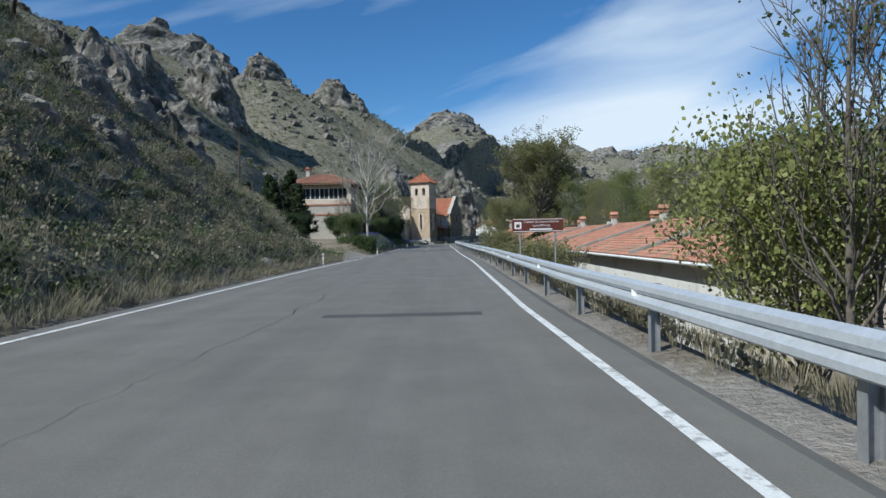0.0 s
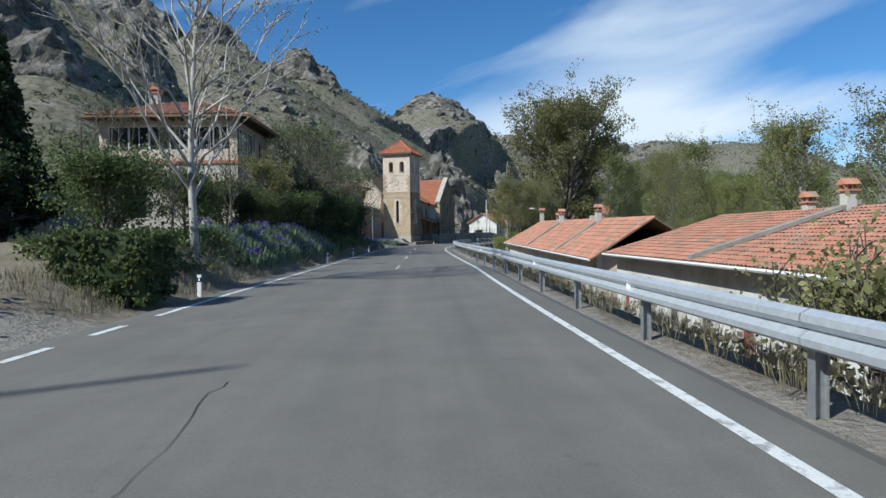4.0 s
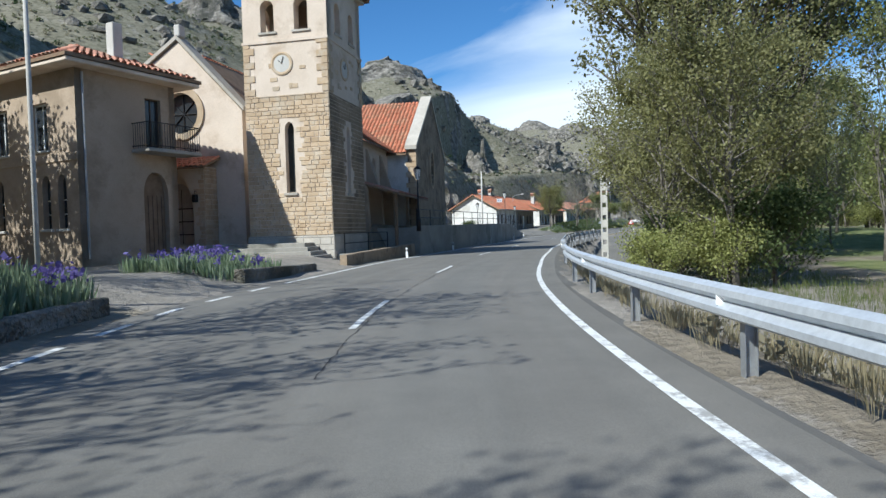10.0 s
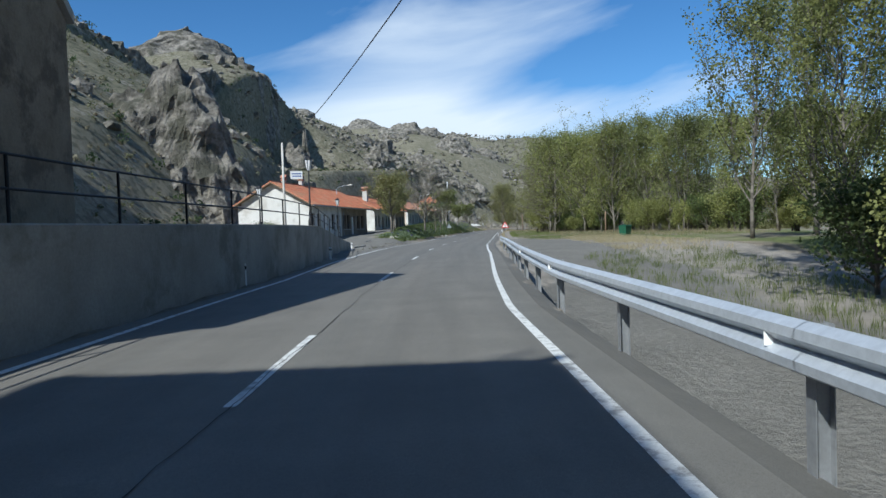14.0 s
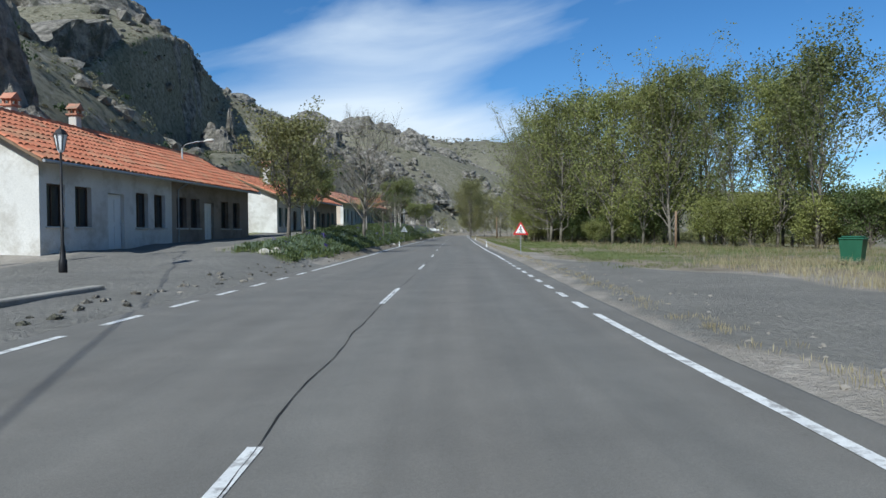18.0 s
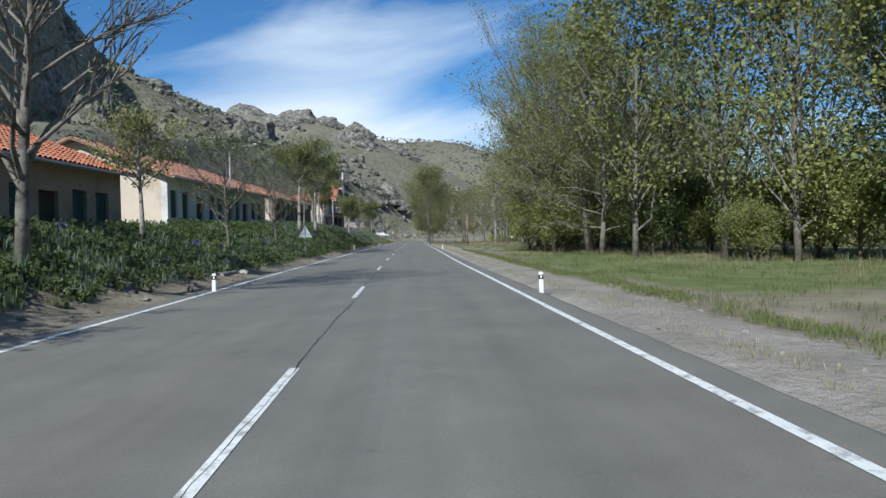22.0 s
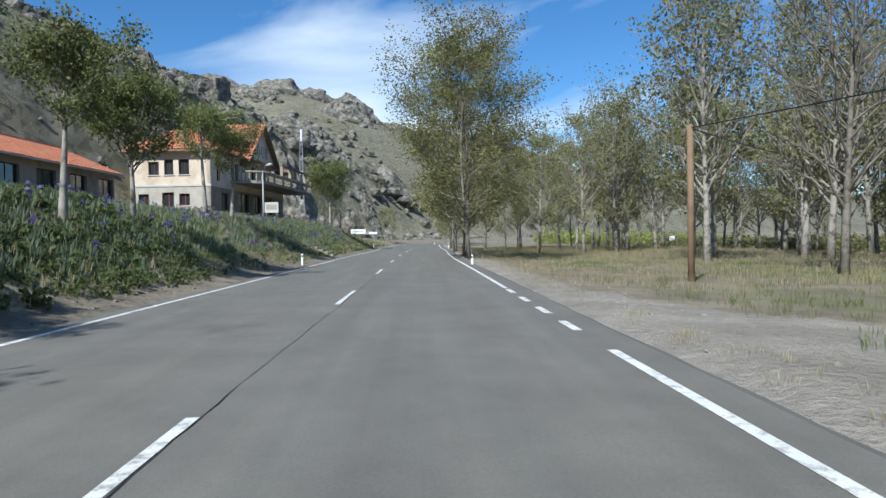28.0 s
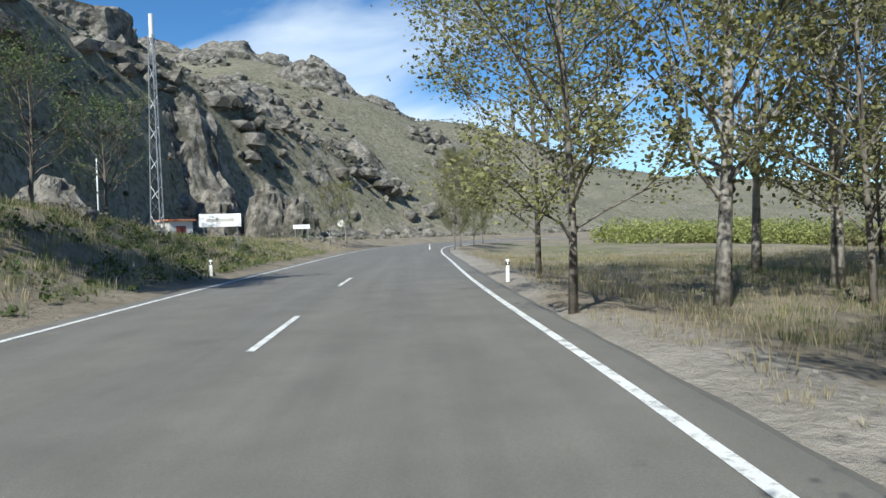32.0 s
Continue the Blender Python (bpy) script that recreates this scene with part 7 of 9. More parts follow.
tree("road_b", 15.5, 3.8, 0.08, 0.11, 38, 16000, 0.11, 0.42, M_LEAF_OLIVE, M_MIDBARK, "roadside poplar with olive green leaves and grey trunk", (18, 62), 9, "oval", 5, name="poplar_tree", group="roadside poplars")
tree("broad", 23, 9.6, 0.55, 0.07, 72, 46000, 0.27, 0.6, M_LEAF_OLIVE, M_BARK, "very large broad leafy poplar beside the yard", (25, 62), 10, "oval", 7, name="poplar_tree")
tree("small", 6.5, 2.6, 0.11, 0.25, 24, 7000, 0.14, 0.32, M_LEAF_OLIVE, M_BARK, "small dense leafy tree beside the road", (30, 60), 11, "oval", 5, group="small trees")
tree("garden", 6.8, 2.6, 0.10, 0.22, 26, 2400, 0.10, 0.28, M_LEAF_BUSH, M_BARK, "thin half-leafed garden tree above the bank", (32, 62), 12, "oval", 6, group="garden trees")
tree("street", 5.8, 2.3, 0.12, 0.34, 26, 12000, 0.12, 0.26, M_LEAF, M_PALEBARK, "small leafy street tree on the verge", (28, 55), 13, "oval", 5, name="street_tree", group="street trees")
tree("street_b", 5.8, 1.9, 0.12, 0.4, 22, 4200, 0.12, 0.24, M_LEAF_OLIVE, M_PALEBARK, "small thinly leafed street tree on the verge", (28, 58), 14, "oval", 6, name="street_tree", group="street trees")
tree("umbrella", 7, 2.7, 0.16, 0.55, 24, 8500, 0.125, 0.30, M_LEAF, M_PALEBARK, "spreading street tree with a flat green crown", (25, 60), 15, "umbrella", 5, name="street_tree", group="street trees")
tree("bare", 11.5, 4.0, 0.12, 0.18, 38, 1800, 0.08, 0.3, M_LEAF_OLIVE, M_WHITEBARK, "tall pale bare tree with spreading branches", (35, 62), 16, "oval", 7, group="bare trees")
tree("conifer", 6.6, 1.7, 0.12, 0.05, 44, 7000, 0.17, 0.17, M_LEAF_DARK, M_BARK, "dark green conifer in front of the villa", (10, 30), 17, "cone", 5, name="conifer_tree", group="conifers")
tree("lime", 3.9, 2.2, 0.07, 0.1, 34, 15000, 0.08, 0.28, M_LEAF_YOUNG, M_BARK, "bright yellow-green young tree behind the guard rail", (30, 65), 18, "oval", 5)
tree("twiggy", 5.6, 1.2, 0.06, 0.2, 24, 600, 0.06, 0.15, M_LEAF_BUSH, M_BARK, "slender nearly bare sapling with thin twigs", (45, 70), 19, "oval", 7, group="saplings")
tree("shrub", 2.0, 1.35, 0.05, 0.04, 30, 9000, 0.075, 0.26, M_LEAF_BUSH, M_BARK, "dense dark green garden shrub on the bank", (25, 65), 20, "oval", 4, name="shrub", category="shrub", group="garden shrubs")
tree("darkshrub", 3.2, 2.0, 0.07, 0.03, 36, 13000, 0.13, 0.30, M_LEAF_DARK, M_BARK, "tall dark evergreen garden shrub on the bank", (25, 65), 21, "oval", 4, name="shrub", category="shrub", group="garden shrubs")
tree("greenbush", 1.7, 1.2, 0.04, 0.04, 30, 9000, 0.065, 0.24, M_LEAF_YOUNG, M_BARK, "bright green leafy bush at the edge of the wood", (25, 65), 22, "oval", 4, name="bush", category="bush", group="bushes")
tree("redshrub", 1.5, 1.1, 0.04, 0.04, 24, 4200, 0.05, 0.2, M_LEAF_OLIVE, M_BARK, "reddish-green twiggy shrub on the embankment", (30, 70), 23, "oval", 6, name="shrub", category="shrub", group="embankment shrubs")

rs = random.Random(5)


def rnd():
    return rs.uniform(0, 6.28)


# right of the road
plant("lime", 6.0, 10.6, 1.15, 1.0, -2.1, 0.95)
plant("lime", 7.6, 14.0, 1.05, 2.0, -2.6)
plant("twiggy", 5.6, 9.0, 1.15, 0.4, -2.0)
plant("twiggy", 6.6, 9.8, 1.2, 2.4, -2.2)
for u, d, s in ((3.9, 3.3, 1.3), (4.15, 3.0, 1.7), (4.4, 3.5, 1.9), (4.65, 3.2, 1.4), (3.4, 3.6, 1.5), (3.2, 4.1, 1.6), (3.0, 3.4, 1.6), (2.8, 3.8, 1.3), (2.6, 3.5, 1.5), (2.1, 3.4, 0.9), (1.4, 3.4, 0.9), (6.5, 3.4, 0.9)):
    p = right_of(u, d)
    plant("redshrub", p.x, p.y, s, rnd())
for x, y, s in ((42, 97, 1.2), (45, 92, 1.15), (47, 86, 1.25), (44, 81, 1.15), (43, 107, 1.15), (50, 99, 1.25), (48, 112, 1.2), (53, 90, 1.2), (52, 78, 1.2), (40, 117, 1.1), (56, 106, 1.2), (47, 72, 1.15), (54, 66, 1.2)):
    plant(rs.choice(("sparse", "sparse", "sparse_b")), x, y, s, rnd(), sx=s * 1.15)
plant("broad", 23.5, 158, 1.0, 0.3)
plant("yard", 11.6, 141.8, 1.0, 0.5)
plant("yard", 15.0, 147.5, 1.1, 1.5)
plant("yard", 12.6, 137.6, 1.05, 3.0)
plant("greenbush", 10, 139, 1.15, 0.0)
for x, y, k, s in ((17, 155, "road", 0.62), (19, 150, "road_b", 0.66), (15.5, 145, "road", 0.5), (29, 150, "poplar_b", 0.7), (36, 165, "road", 0.9), (40, 178, "poplar", 0.7), (44, 188, "poplar_b", 0.78), (47, 179, "poplar", 0.75), (52, 190, "poplar", 0.85), (34, 140, "road_b", 0.9), (42, 150, "poplar_b", 0.8), (30, 128, "road", 0.8), (40, 120, "poplar", 0.7), (48, 135, "poplar_b", 0.8)):
    plant(k, x, y, s, rnd())
for u, d, k, s in ((12.7, 7.0, "greenbush", 1.3), (13.1, 7.2, "greenbush", 1.3), (13.4, 6.4, "shrub", 1.2), (13.7, 7.8, "greenbush", 1.5), (14.0, 7.0, "shrub", 1.2), (14.3, 8.4, "greenbush", 1.4), (14.7, 8.0, "shrub", 1.4), (15.1, 9.2, "greenbush", 1.5), (12.8, 9.0, "shrub", 1.6), (13.5, 9.6, "greenbush", 1.7), (14.4, 10.4, "shrub", 1.7), (15.5, 11, "greenbush", 1.6), (16.0, 12, "shrub", 1.5)):
    p = right_of(u, d)
    plant(k, p.x, p.y, s, rnd(), label="leafy green bush on the slope beside the yard")
# the poplar wood: a front row and deeper rows
EDGE_U = [18.0, 20, 21.5, 22.6, 23.4, 24.2, 25, 26, 27, 28]
EDGE_D = [46.0, 42, 36, 28, 22, 16, 11.5, 9.0, 11.5, 14.0]
for i in range(30):
    u = 18.2 + i * 0.34
    dr = float(np.interp(u, EDGE_U, EDGE_D)) + rs.uniform(-0.8, 2.0)
    p = right_of(u, dr)
    s = float(np.interp(u, [18, 21, 23, 24.5, 26, 28], [0.62, 0.66, 0.75, 0.84, 0.98, 0.82])) * rs.uniform(0.88, 1.1)
    plant("edge" if u > 25.3 else rs.choice(("poplar", "poplar_b", "poplar")), p.x, p.y, s, rnd(), sx=s * rs.uniform(0.85, 1.2))
for i in range(36):
    u = rs.uniform(17.0, 29)
    k = rs.random()
    dr = float(np.interp(u, EDGE_U, EDGE_D)) + 4 + 22 * k
    p = right_of(u, dr)
    s = float(np.interp(u, [17, 21, 23, 24, 28], [0.60, 0.66, 0.76, 0.84, 0.84])) * rs.uniform(0.88, 1.12) * (1 + 0.15 * k)
    plant("edge" if u > 24.8 else rs.choice(("poplar", "poplar_b")), p.x, p.y, s, rnd())
for i in range(96):
    u = 18.0 + i * 0.108
    dr = float(np.interp(u, EDGE_U, EDGE_D)) + rs.uniform(-1.5, 14)
    p = right_of(u, dr)
    plant(rs.choice(("greenbush", "greenbush", "greenbush", "shrub")), p.x, p.y, rs.uniform(1.2, 2.7), rnd())
for x, y in ((82, 280), (78.5, 277)):
    plant("edge", x, y, 1.0, rnd())
for u, d, k, s in ((31.7, 13, "sparse", 0.95), (32.2, 10, "sparse", 0.9), (32.6, 15, "sparse_b", 0.9), (31.0, 19, "sparse", 0.95)):
    p = right_of(u, d)
    plant(k, p.x, p.y, s, rnd())
plant("twigs", 79, 283.5, 1.25, 0.4, label="tall half-bare tree at the wood's edge")
for i in range(72):
    u = rs.uniform(27.2, 34)
    dr = rs.uniform(10 if u < 30.5 else 17, 46)
    p = right_of(u, dr)
    plant(rs.choice(("sparse", "sparse_b", "twigs")), p.x, p.y, rs.uniform(0.95, 1.3), rnd())
for i in range(26):
    u = rs.uniform(30, 37)
    dr = rs.uniform(26, 85)
    p = right_of(u, dr)
    plant(rs.choice(("sparse", "poplar_b", "sparse_b")), p.x, p.y, rs.uniform(0.5, 0.85), rnd())
for i, (x, y) in enumerate(((101.7, 351.7), (102.9, 354.0), (104.8, 357.5), (110, 368.5), (112.1, 372.1), (117.9, 384.3), (122.8, 391.7))):
    plant("road" if i % 2 else "road_b", x, y, (0.98, 0.9, 1.02, 0.98, 0.88, 0.62, 0.78)[i], 1.3 * i, None, (1.3, 1.1, 1.25, 1.05, 0.95, 0.8, 1.0)[i])
for x, y, k, s in ((123.8, 385.7, "sparse", 0.95), (125.2, 383.2, "road", 0.8), (128.9, 386.2, "sparse", 0.9), (132.5, 386.1, "road_b", 0.95), (133.1, 391.5, "sparse_b", 0.95), (142.5, 392, "road", 0.95), (137, 388, "sparse", 1.0)):
    plant(k, x, y, s, rnd())
for x, y, s in ((139, 425, 0.55), (146, 436, 0.6), (150, 440, 0.5), (157, 449, 0.6), (137, 447, 0.5), (133, 441, 0.45)):
    plant(rs.choice(("road", "sparse")), x, y, s, rnd())

# left of the road
for x, y, s in ((-19, 72, 1.15), (-16.4, 71.5, 1.2), (-17.6, 69.0, 1.0), (-15.2, 69.6, 0.95), (-21, 70.5, 1.0), (-23.5, 73.5, 1.0)):
    plant("conifer", x, y, s, rnd())
for x, y, s in ((-17.5, 68.2, 0.8), (-20.5, 68.4, 0.9), (-18.9, 67.8, 0.7), (-15.4, 68.0, 0.75), (-23, 70, 1.1)):
    plant("darkshrub", x, y, s, rnd(), label="tall dark evergreen shrub in front of the villa")
plant("bare", -7.5, 66.8, 1.0, 0.8)
# dense trees added up-sun, so that their shade falls on the parish house front
for x, y, s in ((-20.5, 137.5, 1.45), (-17.2, 135.2, 1.3), (-23.5, 140.5, 1.5), (-16.0, 131.5, 1.0)):
    plant("small", x, y, s, rnd(), label="leafy tree added to shade the parish house front")
for u, d, k, s in ((5.5, 3.4, "shrub", 1.0), (5.75, 4.6, "twiggy", 0.75), (5.9, 5.5, "darkshrub", 0.65), (6.05, 4.2, "twiggy", 0.7), (6.3, 4.8, "shrub", 1.1), (6.6, 4.0, "twiggy", 0.8), (6.9, 5.2, "darkshrub", 0.7), (7.0, 3.8, "shrub", 0.9), (7.3, 4.4, "small", 0.6), (7.5, 5.0, "darkshrub", 0.75), (7.7, 3.6, "shrub", 1.1), (8.0, 4.5, "darkshrub", 0.9), (8.25, 4.6, "garden", 1.1), (8.5, 3.4, "shrub", 1.3), (8.6, 5.2, "darkshrub", 0.8), (8.8, 3.4, "darkshrub", 0.75), (9.2, 3.3, "shrub", 1.4), (9.35, 4.8, "darkshrub", 1.0), (9.3, 6.5, "darkshrub", 1.1), (9.6, 4.6, "darkshrub", 1.05), (9.9, 5.4, "darkshrub", 1.15), (9.75, 3.3, "darkshrub", 0.85), (10.15, 6.8, "darkshrub", 1.15), (10.0, 5.4, "darkshrub", 1.0), (10.3, 4.6, "darkshrub", 1.0), (10.6, 5.6, "darkshrub", 1.05), (10.45, 6.6, "darkshrub", 1.05), (10.8, 6.8, "darkshrub", 0.9)):
    p = left_of(u, d)
    plant(k, p.x, p.y, s, rnd())
for x, y, s in ((-8.4, 92, 1.05), (-9, 98, 0.9), (-8.8, 103, 1.05), (-7.9, 111, 0.95), (-9.4, 116, 1.0), (-8.0, 121.6, 1.15), (-11.5, 127.5, 1.0), (-13, 109, 1.1), (-13, 97, 1.1), (-12.6, 120, 1.0)):
    plant("garden", x, y, s, rnd())
for x, y, k, s in ((30.8, 235.2, "small", 1.05), (33.5, 243.4, "small", 0.95), (35.2, 251, "street_b", 1.0), (37.6, 257, "street", 0.9), (44, 260.8, "street_b", 0.72), (48, 266.8, "garden", 0.75), (53, 278, "garden", 0.75), (58.5, 291.6, "umbrella", 1.0), (62.5, 300, "umbrella", 1.0), (67.4, 314.2, "umbrella", 1.0), (65, 309, "street_b", 1.1), (70.5, 323, "street", 1.0), (79.8, 337.7, "umbrella", 0.74), (81.8, 342.3, "street", 0.85), (86.1, 355, "umbrella", 0.82), (88.3, 358.5, "umbrella", 0.75), (105.6, 392.3, "street", 1.2), (109, 403, "garden", 0.8), (111.5, 410, "garden", 0.85), (107, 399, "garden", 0.75)):
    plant(k, x, y, s, rnd())
plant("twigs", 41.3, 252.2, 0.9, 2.0, None, 1.05)
plant("twigs", 60.5, 297, 0.7, 1.0)
for x, y, s in ((13.6, 222, 0.9), (17.2, 228.6, 0.6), (20.2, 234.3, 0.55), (33.2, 268, 0.8), (35.4, 272.5, 0.9), (46.5, 293, 0.8), (52, 304, 0.9), (56, 312, 0.8)):
    plant("shrub", x, y, s, rnd(), label="leafy shrub against the house wall")

# iris and leafy plants on the banks
def iris_bed(n, u0, u1, d0, d1, seed, flowers=0.5, h=0.5):
    x, y = scatter(n, u0, u1, d0, d1, -1, seed)
    pts = on_ground(x, y)
    tufts("iris_bed", pts, h, 0.05, 12, 0.16, M_IRISLEAF, seed, "grey-green iris leaves growing on the roadside bank", "plants", 0.35)
    rg = np.random.RandomState(seed + 1)
    k = rg.rand(n) < flowers
    q = pts[k] + np.array([0, 0, h * 1.05])
    if len(q):
        co = leaf_cloud(q, 0.09, len(q) * 9, 0.11, rg)
        tagged(quads("iris_flower", co, M_IRISFLOWER), "purple iris flowers on the roadside bank", "flowers", kind="stuff")


iris_bed(700, 6.1, 8.0, 1.5, 3.6, 41, 0.12, 0.6)
iris_bed(700, 9.8, 11.2, 1.45, 4.0, 42, 0.15, 0.7)
iris_bed(700, 20.5, 25.5, 1.8, 4.6, 43, 0.03, 0.4)
x, y = scatter(420, 20.5, 22.6, 1.7, 4.6, -1, 91)
clumps("bank_plant", on_ground(x, y), np.random.RandomState(27).uniform(0.2, 0.45, 420), 30, 0.11, M_LEAF_BUSH, 91, "low dark green plants on the shaded roadside bank")
iris_bed(1500, 25.5, 29.5, 2.6, 8.0, 44, 0.03, 0.45)
iris_bed(1500, 29.3, 33.2, 3.2, 9.5, 46, 0.10, 0.42)
# scrub and dry grass
x, y = scatter(13000, -2, 3.8, 0.9, 28, -1, 51, 1.3)
tufts("hillside_scrub", on_ground(x, y), np.random.RandomState(3).uniform(0.10, 0.5, 13000), 0.022, 20, 0.30, M_TWIG, 51, "grey dry scrub and thyme covering the hillside", "scrub", 1.1)
x, y = scatter(2600, -2, 5.0, 2.0, 40, -1, 52, 1.2)
clumps("hillside_shrub", on_ground(x, y), np.random.RandomState(4).uniform(0.25, 0.8, 2600), 26, 0.10, M_TWIG, 52, "low grey-green shrubs dotted over the hillside")
x, y = scatter(600, -2, 4.0, 1.5, 18, -1, 53)
clumps("hillside_shrub", on_ground(x, y), np.random.RandomState(5).uniform(0.2, 0.55, 600), 30, 0.09, M_LEAF_BUSH, 53, "low green shrubs dotted over the hillside")
rg = np.random.RandomState(31)
bx, by = rg.uniform(-150, 40, 9000), rg.uniform(45, 420, 9000)
bu, bd = station(bx, by)
k = ((tab(bu, L_ROWS) - bd) > 22 + 4 * rg.rand(9000)) & (vnoise(bx, by, 12, 2) > 0.38)
hp = on_ground(bx[k], by[k])
clumps("hillside_scrub", hp, rg.uniform(0.4, 1.3, len(hp)), 16, 0.3, M_SCRUB, 89, "olive and grey scrub thickly covering the slopes below the crags", "scrub")
x, y = scatter(620, -2, 3.6, 2.2, 30, -1, 87)
clumps("hillside_shrub", on_ground(x, y), np.random.RandomState(24).uniform(0.5, 1.25, 620), 90, 0.10, M_TWIG, 87, "large grey thyme and broom bushes on the steep slope")
x, y = scatter(330, -2, 3.7, 1.6, 30, -1, 88)
clumps("hillside_shrub", on_ground(x, y), np.random.RandomState(25).uniform(0.4, 1.0, 330), 90, 0.10, M_LEAF_DARK, 88, "dark green broom bushes on the steep slope")
rg = np.random.RandomState(8)
bx, by = rg.uniform(-150, 190, 15000), rg.uniform(40, 620, 15000)
bu, bd = station(bx, by)
k = (tab(bu, L_ROWS) - bd) > 24 + 6 * rg.rand(15000)
hp = on_ground(bx[k], by[k])
clumps("hillside_shrub", hp, rg.uniform(0.3, 1.1, len(hp)), 12, 0.34, M_TWIG, 54, "grey-green shrubs dotted over the far hillside")
hp2 = hp[::9] + np.array([1.5, 1.0, 0])
clumps("hillside_bush", hp2, rg.uniform(0.7, 1.8, len(hp2)), 30, 0.4, M_LEAF_DARK, 55, "dark juniper bushes on the far hillside")
rx_, ry_ = rg.uniform(-180, 330, 16000), rg.uniform(60, 760, 16000)
bu, bd = station(rx_, ry_)
k = ((tab(bu, L_ROWS) - bd) > np.where(bu > 33, 24, 40)) & (vnoise(rx_, ry_, 26, 3) > 0.50)
hp = on_ground(rx_[k], ry_[k])
loose_rocks("hillside_rock", hp, rg.uniform(0.4, 2.1, len(hp)) * (1 + 0.7 * (hp[:, 1] > 420)), 56, "broken limestone blocks and ledges scattered over the hillside")
x, y = scatter(170, -2, 3.9, 1.0, 16, -1, 57)
loose_rocks("hillside_stone", on_ground(x, y), np.random.RandomState(6).uniform(0.06, 0.32, 170), 57, "loose pale stones lying on the slope")
x, y = scatter(420, 18.6, 33, 0.9, 2.4, -1, 58)
loose_rocks("verge_stone", on_ground(x, y), np.random.RandomState(7).uniform(0.03, 0.13, 420), 58, "loose stones at the foot of the bank")
x, y = scatter(600, 18, 33, 1.0, 3.2, 1, 59)
loose_rocks("verge_stone", on_ground(x, y), np.random.RandomState(7).uniform(0.02, 0.06, 600), 59, "loose gravel stones on the verge", M_GRAVEL)
for x0, y0, s0 in ((-8.2, 30, 0.3), (-7.8, 30.6, 0.22), (27.3, 222.5, 0.3), (27.9, 223.1, 0.36), (28.4, 224.2, 0.25), (26.9, 223.6, 0.2), (47.3, 264.0, 0.3), (47.9, 263.0, 0.22)):
    bm = B()
    bmesh.ops.create_icosphere(bm, subdivisions=2, radius=s0)
    for v in bm.verts:
        n_ = float(vnoise(v.co.x * 9 + x0, v.co.y * 9 + v.co.z * 7 + y0, 1.2, 2))
        v.co *= 0.7 + 0.6 * n_
        v.co.z *= 0.75
    ob = obj("boulder", bm, M_GREYSTONE)
    ob.matrix_world = pose(x0, y0, hz(x0, y0) + 0.1 * s0)
    tagged(ob, "pale rough stone lying on the verge", "rock", "verge stones")
x, y = scatter(2600, -3, 12.4, 1.05, 3.2, 1, 61)
tufts("straw_grass", on_ground(x, y), 0.34, 0.012, 16, 0.13, M_STRAW, 61, "dry straw-coloured grass under the guard rail")
x, y = scatter(1000, -3, 11, 1.4, 3.6, 1, 62)
clumps("embankment_shrub", on_ground(x, y), np.random.RandomState(9).uniform(0.2, 0.55, 1000), 26, 0.08, M_TWIG, 62, "low grey-green shrubs on the embankment")
x, y = scatter(1500, 11.2, 17.5, 5.0, 13, 1, 93)
tufts("yard_grass", on_ground(x, y), 0.38, 0.016, 14, 0.22, M_GRASS, 93, "rough green grass on the slope beside the yard")
x, y = scatter(700, 17.5, 20.6, 7.5, 14, 1, 94)
tufts("yard_straw", on_ground(x, y), 0.35, 0.014, 14, 0.25, M_STRAW, 94, "pale dry grass at the edge of the paved lay-by")
x, y = scatter(7000, 20.2, 36, 3.2, 26, 1, 63)
tufts("meadow_grass", on_ground(x, y), 0.20, 0.016, 12, 0.25, M_GRASS, 63, "short green meadow grass beside the road")
x, y = scatter(2600, 20.2, 36, 9, 30, 1, 64)
tufts("meadow_straw", on_ground(x, y), 0.5, 0.014, 14, 0.3, M_STRAW, 64, "dry straw-coloured grass at the meadow's edge")
x, y = scatter(1500, 29, 36, 1.4, 16, 1, 65)
tufts("meadow_straw", on_ground(x, y), 0.33, 0.014, 14, 0.25, M_STRAW, 65, "dry straw-coloured grass on the verge")
x, y = scatter(7000, 20.4, 37, 1.6, 9, -1, 66)
k = (station(x, y)[0] > 23.5) | (tab(station(x, y)[0], L_ROWS) - station(x, y)[1] < 5.0)
x, y = x[k], y[k]
tufts("bank_grass", on_ground(x, y), 0.27, 0.018, 14, 0.22, M_GRASS, 66, "green grass and weeds on the roadside bank")
x, y = scatter(6500, 27, 38, 1.6, 26, -1, 67)
tufts("bank_straw", on_ground(x, y), 0.36, 0.016, 14, 0.24, M_STRAW, 67, "dry straw-coloured grass on the bank")
x, y = scatter(1400, 5.0, 10.6, 0.95, 3.0, -1, 68)
tufts("bank_grass", on_ground(x, y), 0.25, 0.018, 14, 0.2, M_TWIG, 68, "dry weeds at the foot of the garden bank")
x, y = scatter(1100, 21, 36, 1.4, 5.4, -1, 69)
clumps("bank_plant", on_ground(x, y), np.random.RandomState(9).uniform(0.2, 0.5, 1100), 26, 0.10, M_LEAF_BUSH, 69, "low leafy green plants on the roadside bank")
x, y = scatter(900, 30, 40, 6, 40, -1, 70)
clumps("bank_shrub", on_ground(x, y), np.random.RandomState(10).uniform(0.3, 0.9, 900), 26, 0.14, M_TWIG, 70, "grey-green shrubs on the slope above the road")
x, y = scatter(500, 30, 40, 5, 34, -1, 71)
